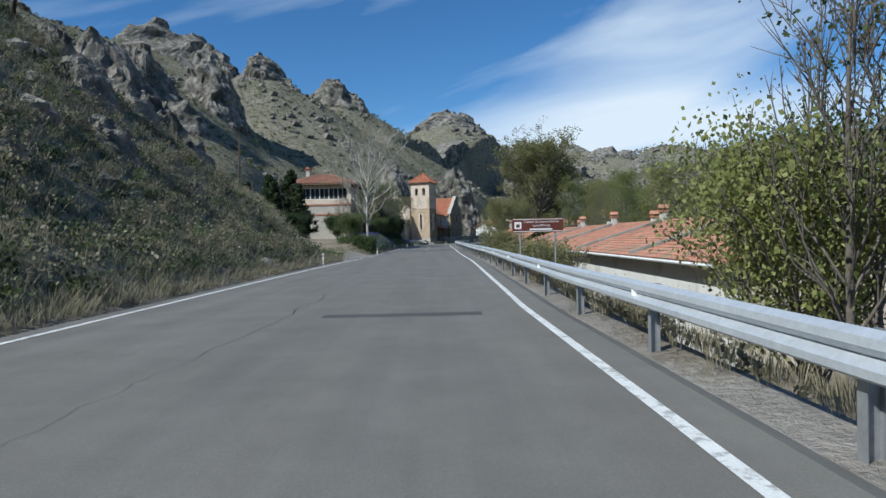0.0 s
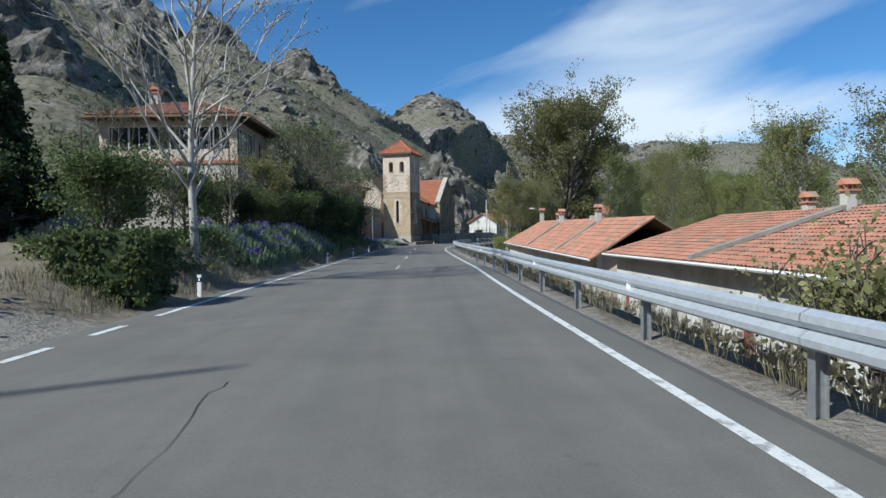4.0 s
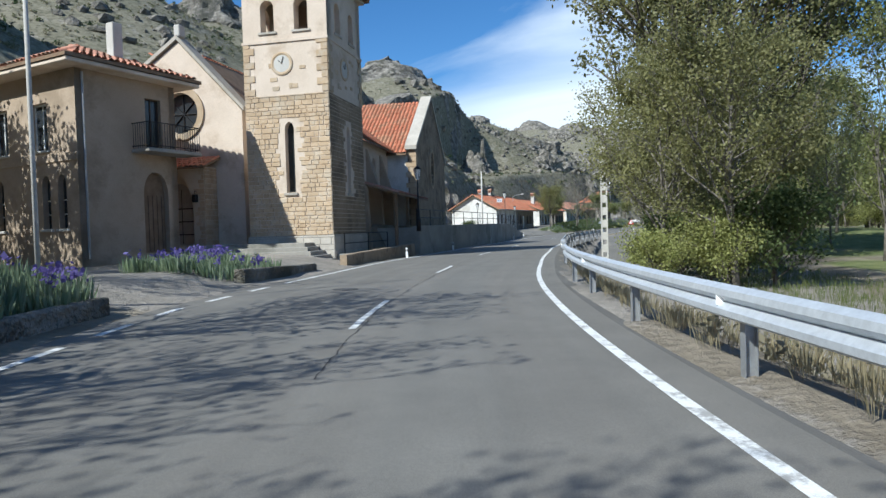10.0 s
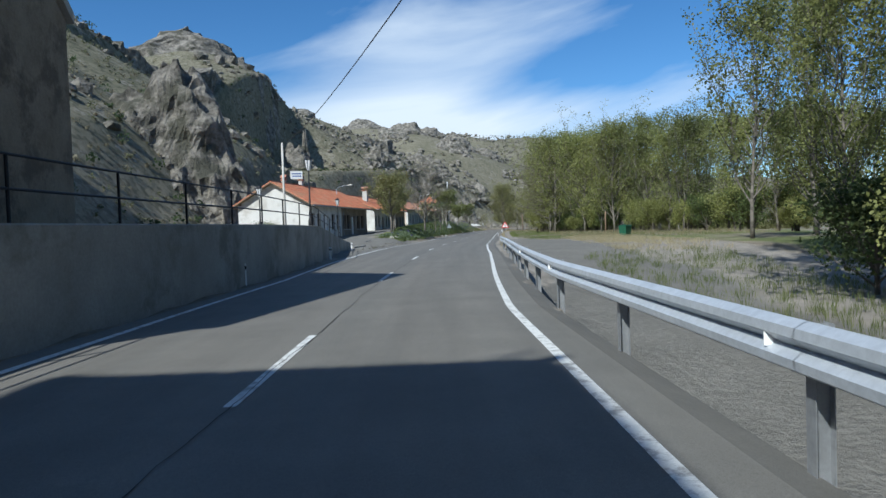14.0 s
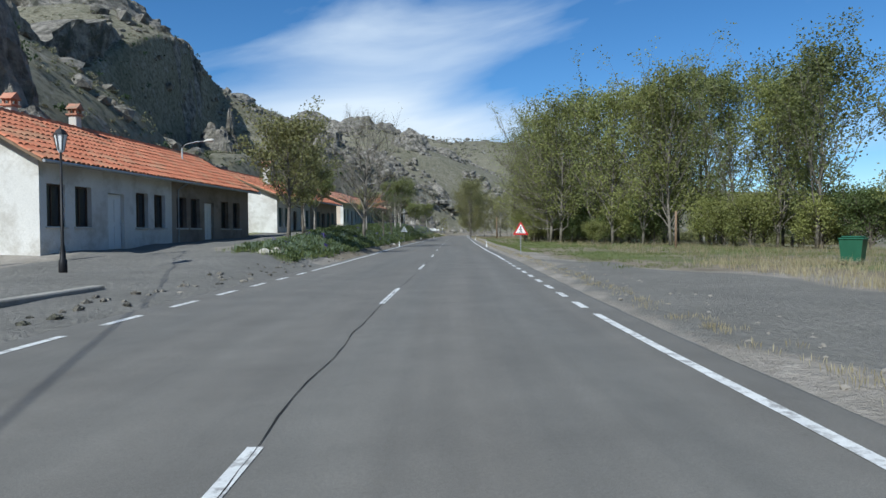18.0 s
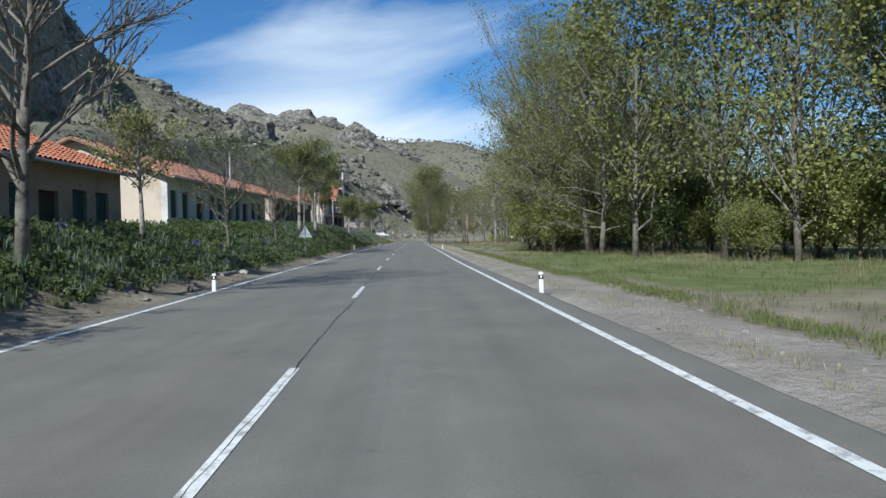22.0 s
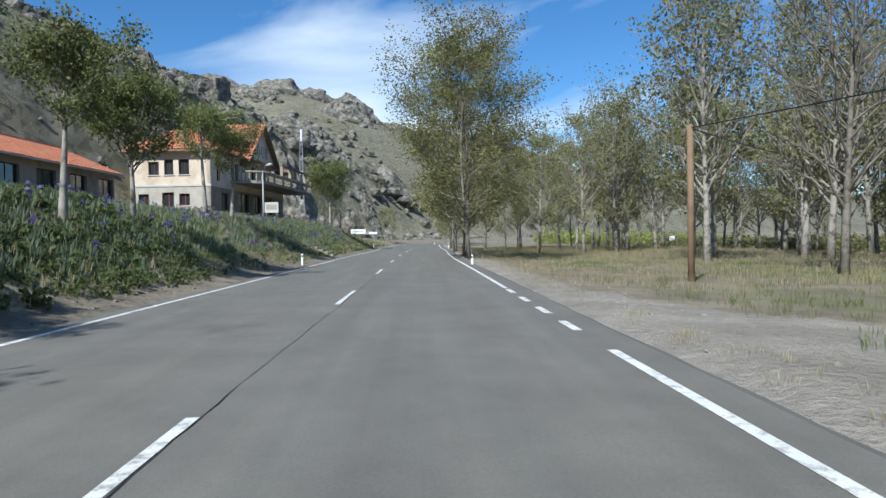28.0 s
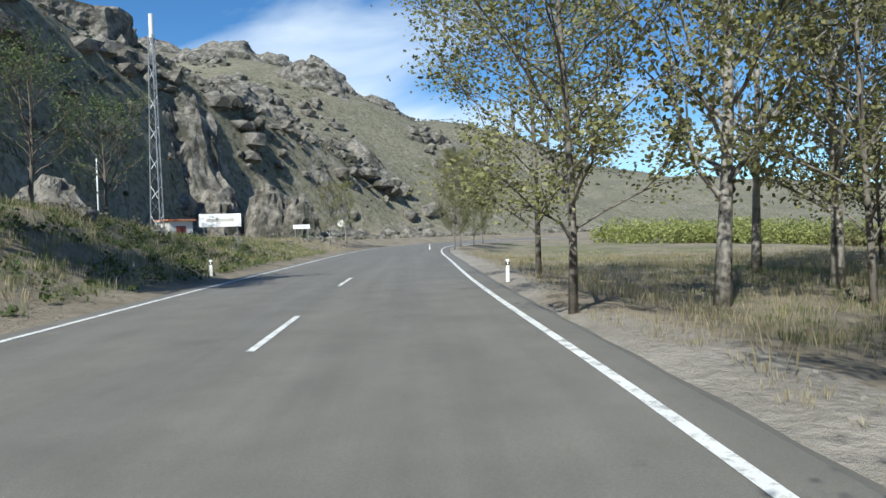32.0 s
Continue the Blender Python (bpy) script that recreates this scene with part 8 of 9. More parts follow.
loose_rocks("bank_rock", on_ground(x, y), np.random.RandomState(11).uniform(0.1, 0.6, 500), 71, "pale stones scattered on the slope above the road")
x, y = scatter(130, 27.5, 33, 52, 78, 1, 92)
clumps("far_hedge", on_ground(x, y), np.random.RandomState(28).uniform(2.0, 3.6, 130), 220, 0.34, M_LEAF_OLIVE, 92, "olive thicket of young trees across the meadow")
x, y = scatter(160, 33, 44, 45, 85, 1, 72)
clumps("far_hedge", on_ground(x, y), np.random.RandomState(12).uniform(1.5, 3.2, 160), 160, 0.4, M_LEAF_OLIVE, 72, "olive hedge of bushes across the meadow")
x, y = scatter(2100, 22.5, 29.5, 1.7, 7, -1, 73)
clumps("bank_plant", on_ground(x, y), np.random.RandomState(13).uniform(0.25, 0.6, 2100), 34, 0.12, M_LEAF_BUSH, 73, "dense leafy green plants covering the roadside bank")
rg = np.random.RandomState(33)
hd, hl = rg.uniform(84, 104, 110), rg.uniform(24, 66, 110)
clumps("far_hedge", on_ground(110.6 + 0.48 * hd + 0.877 * hl, 375.3 + 0.877 * hd - 0.48 * hl), rg.uniform(2.4, 4.2, 110), 260, 0.34, M_LEAF_YOUNG, 90, "tall yellow-green hedge of young trees across the meadow")
x, y = scatter(2600, 33, 46, 14, 120, -1, 74)
clumps("hillside_shrub", on_ground(x, y), np.random.RandomState(14).uniform(0.3, 0.9, 2600), 16, 0.26, M_TWIG, 74, "grey-green shrubs dotted over the stony slope")
x, y = scatter(2600, 33, 46, 16, 130, -1, 75)
loose_rocks("hillside_rock", on_ground(x, y), np.random.RandomState(15).uniform(0.2, 1.3, 2600), 75, "broken limestone blocks scattered over the stony slope")
x, y = scatter(2400, 3.7, 4.75, 4.5, 24, -1, 76)
sel = (station(x, y)[0] - 0.14 * np.clip(tab(station(x, y)[0], L_ROWS) - station(x, y)[1] - 2, 0, 10)) < 3.85
x, y = x[sel], y[sel]
tufts("hillside_scrub", on_ground(x, y), np.random.RandomState(16).uniform(0.15, 0.55, len(x)), 0.022, 20, 0.30, M_TWIG, 76, "grey dry scrub and thyme covering the hillside", "scrub", 1.1)
x, y = scatter(900, 22.0, 27.0, 2.7, 3.6, 1, 77)
tufts("verge_grass", on_ground(x, y), 0.16, 0.014, 14, 0.2, M_GRASS, 77, "strip of short green grass between the wheel tracks of the verge")
x, y = scatter(700, 18.2, 33, 1.0, 1.7, 1, 78)
tufts("verge_straw", on_ground(x, y), 0.12, 0.010, 12, 0.15, M_STRAW, 78, "thin dry grass along the broken asphalt edge")
x, y = scatter(620, 5.3, 10.3, 1.7, 4.4, -1, 79)
clumps("garden_bush", on_ground(x, y), np.random.RandomState(17).uniform(0.3, 0.7, 620), 40, 0.11, M_LEAF_BUSH, 79, "low dark green bushes along the garden bank")
x, y = scatter(220, 7.6, 10.3, 2.6, 5.2, -1, 80)
clumps("garden_bush", on_ground(x, y), np.random.RandomState(18).uniform(0.8, 1.4, 220), 160, 0.12, M_LEAF_DARK, 80, "dark evergreen bushes along the garden bank")
rg = np.random.RandomState(95)
bx, by = rg.uniform(250, 700, 2600), rg.uniform(860, 1240, 2600)
clumps("hillside_bush", on_ground(bx, by), rg.uniform(0.8, 2.6, 2600), 16, 0.8, M_SCRUB, 95, "olive scrub dotted over the distant ridge")
loose_rocks("hillside_rock", on_ground(bx[::3] + 9, by[::3]), rg.uniform(1.0, 4.0, len(bx[::3])), 96, "limestone ledges scattered over the distant ridge")
x, y = scatter(3600, 31, 46, 70, 300, 1, 81)
clumps("hillside_shrub", on_ground(x, y), np.random.RandomState(19).uniform(0.5, 1.7, 3600), 14, 0.5, M_TWIG, 81, "grey-green shrubs dotted over the far hillside")
x, y = scatter(1800, 31, 46, 90, 320, 1, 82)
loose_rocks("hillside_rock", on_ground(x, y), np.random.RandomState(20).uniform(0.5, 2.4, 1800), 82, "broken limestone blocks scattered over the far hillside")
x, y = scatter(260, 31, 46, 60, 260, 1, 83)
clumps("hillside_bush", on_ground(x, y), np.random.RandomState(21).uniform(1.0, 2.4, 260), 60, 0.45, M_LEAF_BUSH, 83, "dark green bushes on the far hillside")
x, y = scatter(2400, -2, 4.2, 1.6, 30, -1, 84, 1.2)
clumps("hillside_shrub", on_ground(x, y), np.random.RandomState(22).uniform(0.25, 0.75, 2400), 34, 0.09, M_LEAF_BUSH, 84, "dark green thyme and broom cushions on the hillside")
x, y = scatter(260, -2, 4.0, 6, 34, -1, 85)
loose_rocks("hillside_rock", on_ground(x, y), np.random.RandomState(23).uniform(0.15, 0.8, 260), 85, "grey limestone blocks breaking through the hillside scrub")
x, y = scatter(2200, 29, 37, 2.2, 40, 1, 86)
tufts("meadow_straw", on_ground(x, y), 0.28, 0.014, 14, 0.3, M_STRAW, 86, "dry straw-coloured grass over the meadow")

# ---- guard rails ----
PROFILE = [(0.0, 0.79), (-0.075, 0.75), (-0.083, 0.69), (-0.01, 0.625), (-0.083, 0.56), (-0.075, 0.50), (0.0, 0.46)]


def arc_u(s):
    return float(np.interp(s, ARC, U))


def beam(parent, s0, s1, off, flare=False):
    """A stretch of corrugated steel beam along the right-hand edge."""
    nseg = 4
    prof = PROFILE + [(a + 0.012, z) for a, z in PROFILE[::-1]]
    v, f = [], []
    for i in range(nseg + 1):
        u = arc_u(s0 + (s1 - s0) * i / nseg)
        k = i / nseg if flare else 0.0
        for a, z in prof:
            zz = 0.625 + (z - 0.625) * (1 + 0.35 * k)
            p = right_of(u, off + a * (1 - 0.6 * k) + 0.10 * k * k, zz)
            v.append(tuple(p))
    m = len(prof)
    for i in range(nseg):
        for j in range(m):
            f.append((i * m + j, i * m + (j + 1) % m, (i + 1) * m + (j + 1) % m, (i + 1) * m + j))
    f.append(tuple(range(m)))
    f.append(tuple(range(nseg * m + m - 1, nseg * m - 1, -1)))
    return pyobj("end_piece" if flare else "beam", v, f, M_GALV, parent)


def guard_rail(u0, u1, off, label):
    e = empty("guard_rail", Matrix.Identity(4), label, "guard rail", "guard rails")
    s, s1 = np.interp([u0, u1], U, ARC)
    i = 0
    post_me = None
    while s < s1 - 0.5:
        b = min(s + 4.0, s1)
        beam(e, s, b + 0.02, off)
        u = arc_u(s + 0.05)
        p = right_of(u, off + 0.10)
        rot = radians(heading(u))
        if post_me is None:
            bm = B()
            box(bm, -0.05, 0.05, -0.06, -0.052, -1.0, 0.77)
            box(bm, -0.05, 0.05, 0.052, 0.06, -1.0, 0.77)
            box(bm, -0.004, 0.004, -0.052, 0.052, -1.0, 0.77)
            post_me = part("post", bm, M_GALV_POST, e)
            po = post_me
            bm = B()
            box(bm, -0.09, 0.09, 0.03, 0.115, 0.52, 0.73, 0.01)
            spacer = part("spacer", bm, M_GALV_POST, e)
            so_ = spacer
            bm = B()
            box(bm, -0.035, 0.035, -0.006, 0.006, -0.05, 0.05, 0.004)
            refl = part("reflector", bm, M_SIGNWHITE, e, "small white reflector plate")
            ro = refl
        else:
            po, so_, ro = (o.copy() for o in (post_me, spacer, refl))
            for o in (po, so_):
                scene.collection.objects.link(o)
            if i % 2 == 0:
                scene.collection.objects.link(ro)
        for o in (po, so_):
            o.matrix_basis = pose(p.x, p.y, 0, 0, 0, math.degrees(rot))
        q = right_of(arc_u(s + 0.35), off - 0.045, 0.635)
        if i % 2 == 0:
            ro.matrix_basis = pose(q.x, q.y, 0.635, 0, 0, math.degrees(rot) + 90 - 18)
        s += 4.0
        i += 1
    beam(e, s1, s1 + 0.45, off, True)
    beam(e, s1 * 0 + float(np.interp(u0, U, ARC)), float(np.interp(u0, U, ARC)) - 0.45, off, True)
    return e


guard_rail(-4.0, 12.15, 0.85, "long galvanised steel guard rail on posts beside the road")
guard_rail(12.75, 17.95, 0.85, "galvanised steel guard rail beside the sunken yard")


# ---- retaining walls, railings and kerbs ----
def strip_wall(name, us, d0, d1, zb, zt, side, material, label, category, kind="structure", parent=None):
    """A wall of even thickness that follows the road: d0 front face, d1 back face, tops zt."""
    v, f = [], []
    fn = left_of if side < 0 else right_of
    for u, a, b, z0, z1 in zip(us, np.broadcast_to(d0, len(us)), np.broadcast_to(d1, len(us)), np.broadcast_to(zb, len(us)), np.broadcast_to(zt, len(us))):
        for d, z in ((a, z0), (a, z1 - 0.03), (a + 0.03 * np.sign(b - a), z1), (b, z1), (b, z0)):
            v.append(tuple(fn(u, d, z)))
    for i in range(len(us) - 1):
        for j in range(5):
            f.append((i * 5 + j, i * 5 + (j + 1) % 5, i * 5 + 5 + (j + 1) % 5, i * 5 + 5 + j))
    f.append((0, 1, 2, 3, 4))
    q = (len(us) - 1) * 5
    f.append((q + 4, q + 3, q + 2, q + 1, q))
    ob = pyobj(name, v, f, material, parent)
    if parent is None:
        tagged(ob, label, category, kind=kind)
    return ob


def wall_top(u):
    return tab(u, [(13.6, 1.6), (16.4, 1.75), (17.04, 1.75), (17.3, 1.66), (17.7, 1.45), (18.3, 1.0), (18.7, 0.65), (19.0, 0.4)])


us = np.arange(13.65, 18.98, 0.2)
WF = tab(us, [(13, 0.85), (16.7, 0.85), (17.04, 1.02), (17.3, 1.35), (17.7, 1.82), (18.6, 2.9), (19.0, 3.3)])
strip_wall("retaining_wall", us, WF, WF + 0.4, -0.3, wall_top(us), -1, M_CONCRETE, "long stained grey concrete retaining wall along the road", "retaining wall")
strip_wall("terrace", us, WF + 0.404, WF + 3.4, 0.0, wall_top(us) - 0.08, -1, M_CONCRETE, "grey concrete footway behind the retaining wall", "footway")
us = np.arange(12.6, 13.66, 0.1)
strip_wall("planter_wall", us, 1.0, 1.3, -0.3, np.linspace(0.42, 0.62, len(us)), -1, M_BROWN_AND_SHADED_STONE, "low rough stone planter wall in front of the tower", "low wall")
us = np.arange(12.95, 13.66, 0.1)
strip_wall("footpath", us, 1.304, 3.4, -0.2, 0.36, -1, M_CONCRETE, "grey paved step beside the church tower", "step")
us = np.arange(19.0, 19.5, 0.1)
strip_wall("kerb", us, 3.3, 3.6, -0.1, 0.14, -1, M_CONCRETE, "worn concrete kerb at the corner of the side street", "kerb")


def railing(us, d, ztop, label, step=2, hgt=0.95):
    e = empty("handrail", Matrix.Identity(4), label, "railing", "black railings")
    pts = [left_of(u, float(q), float(z)) for u, q, z in zip(us, np.broadcast_to(d, len(us)), ztop)]
    for i, p in enumerate(pts[::step]):
        bm = B()
        tube(bm, [(p.x, p.y, p.z - 0.05), (p.x, p.y, p.z + hgt)], 0.026, 8)
        part("post", bm, M_IRON, e)
    for k in (0.5, 1.0):
        bm = B()
        tube(bm, [q + Vector((0, 0, hgt * k)) for q in pts], 0.022, 8)
        part("rail", bm, M_IRON, e)


us = np.arange(13.67, 18.5, 0.1)
railing(us, tab(us, [(13, 1.05), (16.7, 1.05), (17.04, 1.22), (17.3, 1.55), (17.7, 2.02), (18.6, 3.1)]), wall_top(us), "black iron handrail on top of the retaining wall", 3)
us = np.arange(13.0, 13.62, 0.1)
railing(us, 2.6, np.full(len(us), 0.36), "black iron handrail beside the church steps", 3)
# garden edge with irises
us = np.arange(9.8, 11.22, 0.08)
strip_wall("garden_edging", us, 1.15, 1.4, -0.2, 0.30, -1, M_ROCK, "low rough stone garden edging with irises behind", "low wall")
us = np.arange(11.75, 12.36, 0.08)
strip_wall("garden_edging", us, 1.2, 1.5, -0.2, np.linspace(0.42, 0.25, len(us)), -1, M_ROCK, "low rough stone garden edging with irises behind", "low wall")
iris_bed(190, 11.7, 12.08, 1.6, 4.8, 45, 0.15, 0.5)
# clipped hedge
bm = B()
box(bm, -0.9, 0.9, -0.8, 0.8, 0, 1.3, 0.12)
e = empty("box_hedge", pose(-7.3, 61.0, hz(-7.3, 61.0) - 0.05), "clipped dark green box hedge beside the driveway", "hedge")
part("core", bm, M_LEAF_DARK, e)
rg = np.random.RandomState(77)
hc = rg.uniform(-1, 1, (900, 3)) * np.array([0.92, 0.82, 0.67]) + np.array([0, 0, 0.67])
ax_ = rg.randint(0, 3, 900)
for i in range(900):
    lim = (0.92, 0.82, 0.67)[ax_[i]]
    hc[i, ax_[i]] = (lim if rg.rand() > 0.5 else -lim) + (0.67 if ax_[i] == 2 else 0)
quads("foliage", leaf_cloud(hc, 0.07, 7000, 0.09, rg), M_LEAF_BUSH, e)


# ---- small road furniture ----
def delineator():
    e = empty("delineator_post", pose(0, 0, -50), "white plastic delineator post with a black band beside the road", "delineator post", "delineator posts")
    bm = B()
    box(bm, -0.055, 0.055, -0.02, 0.02, -0.2, 0.62, 0.012)
    part("post", bm, M_PLASTIC, e)
    bm = B()
    box(bm, -0.058, 0.058, -0.023, 0.023, 0.44, 0.55, 0.006)
    part("band", bm, M_BLACK, e, "black band")
    bm = B()
    box(bm, -0.02, 0.02, -0.028, -0.0235, 0.47, 0.53, 0.002)
    part("reflector", bm, M_SIGNWHITE, e, "small reflector")
    return e


dp = delineator()
for i, (x, y) in enumerate(((-7, 38.1), (-6.4, 63.5), (-6.1, 83), (-6, 95), (-5.8, 106), (-5.6, 117.5), (0.6, 146.5), (3.95, 156.3), (9, 172), (14.3, 187.9), (18.5, 202.2), (45.4, 254.3), (69.5, 307.9), (90.8, 351.4), (114.7, 400.9), (52, 248.1), (77.2, 300.3), (97.6, 344), (121.6, 391.5), (138, 428))):
    u_ = float(station(np.array([x]), np.array([y]))[0][0])
    m = pose(x, y, max(hz(x, y), -0.12), 0, 1.5 * math.sin(7 * i), heading(u_) - 90)
    if i == 0:
        dp.matrix_basis = m
    else:
        copy_thing(dp, m)


def pole(name, x, y, z0, z1, r0, r1, material, label, category, lean=(0, 0), group=""):
    bm = B()
    tube(bm, [(0, 0, -0.4), (lean[0] * 0.5, lean[1] * 0.5, (z1 - z0) / 2), (lean[0], lean[1], z1 - z0)], [r0, (r0 + r1) / 2, r1], 10)
    ob = obj(name, bm, material, smooth=True)
    ob.matrix_world = pose(x, y, z0)
    return tagged(ob, label, category, group)


def lantern(x, y, z, h, label):
    e = empty("lantern_post", pose(x, y, z), label, "street lamp", "black lantern posts")
    bm = B()
    tube(bm, [(0, 0, -0.2), (0, 0, 0.5), (0, 0, 0.55), (0, 0, 0.9), (0, 0, 1.0), (0, 0, h - 0.75)], [0.13, 0.12, 0.09, 0.075, 0.05, 0.035], 10)
    part("post", bm, M_IRON, e, "", True)
    bm = B()
    tube(bm, [(0, 0, h - 0.75), (0, 0, h - 0.68), (0, 0, h - 0.2)], [0.06, 0.10, 0.19], 6)
    part("lantern_glass", bm, M_SIGNWHITE, e, "pale frosted lantern glass")
    bm = B()
    tube(bm, [(0, 0, h - 0.195), (0, 0, h - 0.05), (0, 0, h), (0, 0, h + 0.08)], [0.23, 0.12, 0.03, 0.015], 6)
    part("cap", bm, M_IRON, e)
    for k in range(6):
        a = k * math.pi / 3
        bm = B()
        tube(bm, [(0.104 * math.cos(a), 0.104 * math.sin(a), h - 0.68), (0.194 * math.cos(a), 0.194 * math.sin(a), h - 0.2)], 0.012, 5)
        part("glazing_bar", bm, M_IRON, e)
    return e


lantern(1.4, 149.8, 1.5, 3.35, "black iron lantern post beside the church")
lp = lantern(13.1, 186.5, 1.55, 3.8, "black iron lantern post with a hanging sign on the terrace")
bm = B()
tube(bm, [(0, 0, 3.1), (-0.95, -0.25, 3.1)], 0.018, 6)
part("bracket", bm, M_IRON, lp)
bm = B()
box(bm, -0.95, -0.35, -0.26, -0.24, 2.6, 3.0, 0.005)
sp_ = part("sign_board", bm, M_SIGNWHITE, lp, "small white sign board")
for zz in (2.72, 2.84):
    bm = B()
    box(bm, -0.88, -0.42, -0.266, -0.2605, zz, zz + 0.05)
    part("lettering_bar", bm, M_SIGNBLUE, sp_)
lantern(11.3, 195.4, 1.3, 3.2, "black iron lantern post on the terrace")
lantern(20.2, 216, 0.1, 4.6, "black iron lantern post in front of the white houses")


def street_lamp(x, y, h, turn, label, arm=1.6):
    e = empty("street_lamp", pose(x, y, hz(x, y), 0, 0, turn), label, "street lamp", "street lamps")
    bm = B()
    tube(bm, [(0, 0, -0.2), (0, 0, 0.8), (0, 0, h - 0.4)], [0.09, 0.075, 0.05], 10)
    part("pole", bm, M_GALV_POST, e, "", True)
    bm = B()
    tube(bm, [(0, 0, h - 0.42), (0.25, 0, h - 0.15), (arm * 0.6, 0, h), (arm, 0, h + 0.05)], 0.03, 8)
    part("arm", bm, M_GALV_POST, e, "", True)
    bm = B()
    tube(bm, [(arm - 0.1, 0, h + 0.03), (arm + 0.15, 0, h + 0.06), (arm + 0.5, 0, h + 0.09), (arm + 0.65, 0, h + 0.1)], [0.04, 0.10, 0.11, 0.03], 8)
    part("lamp_head", bm, M_PALECON, e, "grey lamp head", True)


street_lamp(13.8, 128.0, 5.6, 160, "grey steel street lamp behind the cottages below the road", 0.9)
street_lamp(24.7, 239.7, 6.4, -30, "grey steel street lamp in front of the houses")
street_lamp(52.2, 288.9, 6.4, -30, "grey steel street lamp in front of the houses")
street_lamp(75.5, 333, 6.0, -30, "grey steel street lamp on the bank", 1.0)
street_lamp(93, 371, 4.6, -60, "grey steel lamp in front of the large yellow house", 0.5)
pole("utility_pole", 15.5, 219, hz(15.5, 219), 10.4, 0.15, 0.10, M_PALECON, "tall pale concrete utility pole beside the houses", "pole")
pole("utility_pole", -21.5, 69, hz(-21.5, 69), 12.6, 0.12, 0.08, M_DARKWOOD, "dark wooden utility pole on the hillside", "pole", (0.35, 0.1))
pole("utility_pole", -7.1, 127.1, hz(-7.1, 127.1), 8.2, 0.05, 0.04, M_PALECON, "thin grey pole in the garden", "pole")
pole("utility_pole", 98.1, 330.4, hz(98.1, 330.4), 5.0, 0.12, 0.10, M_WOOD, "weathered wooden utility pole in the meadow", "pole")
for x, y, h in ((91.9, 296.6, 2.4), (77.5, 255, 4.2), (64, 236, 3.2), (117.8, 366, 2.2), (86, 270, 3.6)):
    pole("wooden_post", x, y, hz(x, y), hz(x, y) + h, 0.11, 0.09, M_WOOD, "weathered wooden post at the meadow's edge", "post", group="wooden posts")
pole("flagpole", 111.9, 447.6, hz(111.9, 447.6), hz(111.9, 447.6) + 9, 0.09, 0.06, M_WHITEPAINT, "thin white pole on the hillside", "pole")
pole("utility_pole", -25.2, 39.0, hz(-25.2, 39.0), hz(-25.2, 39.0) + 8.5, 0.12, 0.08, M_DARKWOOD, "dark wooden utility pole leaning on the steep slope", "pole", (1.4, 0.0))
pole("utility_pole", -30, 104, hz(-30, 104), hz(-30, 104) + 7, 0.1, 0.08, M_DARKWOOD, "dark wooden utility pole on the hillside", "pole")

# concrete pole with square recesses
pc = empty("concrete_pole", pose(12.3, 151.2, hz(12.3, 151.2), 0, 0, heading(13.4) - 90), "pale concrete power pole with recessed square openings", "pole")
PHH = 8.2
for sx_ in (-1, 1):
    bm = B()
    box(bm, sx_ * 0.15 - 0.045, sx_ * 0.15 + 0.045, -0.12, 0.12, -0.5, PHH, 0.01)
    part("leg", bm, M_PALECON, pc)
zz = 0.3
while zz < PHH:
    bm = B()
    box(bm, -0.105, 0.105, -0.10, 0.10, zz, zz + 0.45, 0.01)
    part("rung", bm, M_PALECON, pc)
    zz += 0.72
bm = B()
box(bm, -0.2, 0.2, -0.13, 0.13, PHH, PHH + 0.06, 0.01)
part("cap", bm, M_PALECON, pc)


def cable(pts, sag, label, r=0.014):
    a, b = Vector(pts[0]), Vector(pts[1])
    bm = B()
    tube(bm, [a.lerp(b, k / 14) - Vector((0, 0, 4 * sag * (k / 14) * (1 - k / 14))) for k in range(15)], r, 5)
    tagged(obj("cable", bm, M_BLACK), label, "cable", "overhead cables")


cable(((12.3, 151.2, 7.6), (15.5, 219, 10.2)), 1.0, "black overhead cable between two poles", 0.02)
cable(((98.1, 330.4, 4.9), (77.5, 255, hz(77.5, 255) + 4.1)), 0.9, "black overhead cable along the meadow", 0.02)
cable(((98.1, 330.4, 4.9), (150, 352, 9)), 1.0, "black overhead cable along the meadow", 0.02)
cable(((77.5, 255, hz(77.5, 255) + 4.1), (64, 236, hz(64, 236) + 3.1)), 0.4, "black overhead cable along the meadow", 0.02)


# ---- signs ----
def sign_post(e, x, z, r=0.03):
    bm = B()
    tube(bm, [(x, 0, -0.4), (x, 0, z)], r, 8)
    part("post", bm, M_GALV_POST, e)


def rect_sign(name, x, y, turn, w, z0, z1, posts, face, label, bars=(), barm=None, zg=None):
    e = empty(name, pose(x, y, hz(x, y) if zg is None else zg, 0, 0, turn), label, "sign")
    for p in posts:
        sign_post(e, p, z1 - 0.05)
    bm = B()
    box(bm, -w / 2, w / 2, -0.06, -0.04, z0, z1, 0.008)
    pl = part("panel", bm, face, e)
    for a, b, c, d in bars:
        bm = B()
        box(bm, a, c, -0.0655, -0.0612, b, d)
        part("lettering_bar", bm, barm, pl)
    return e


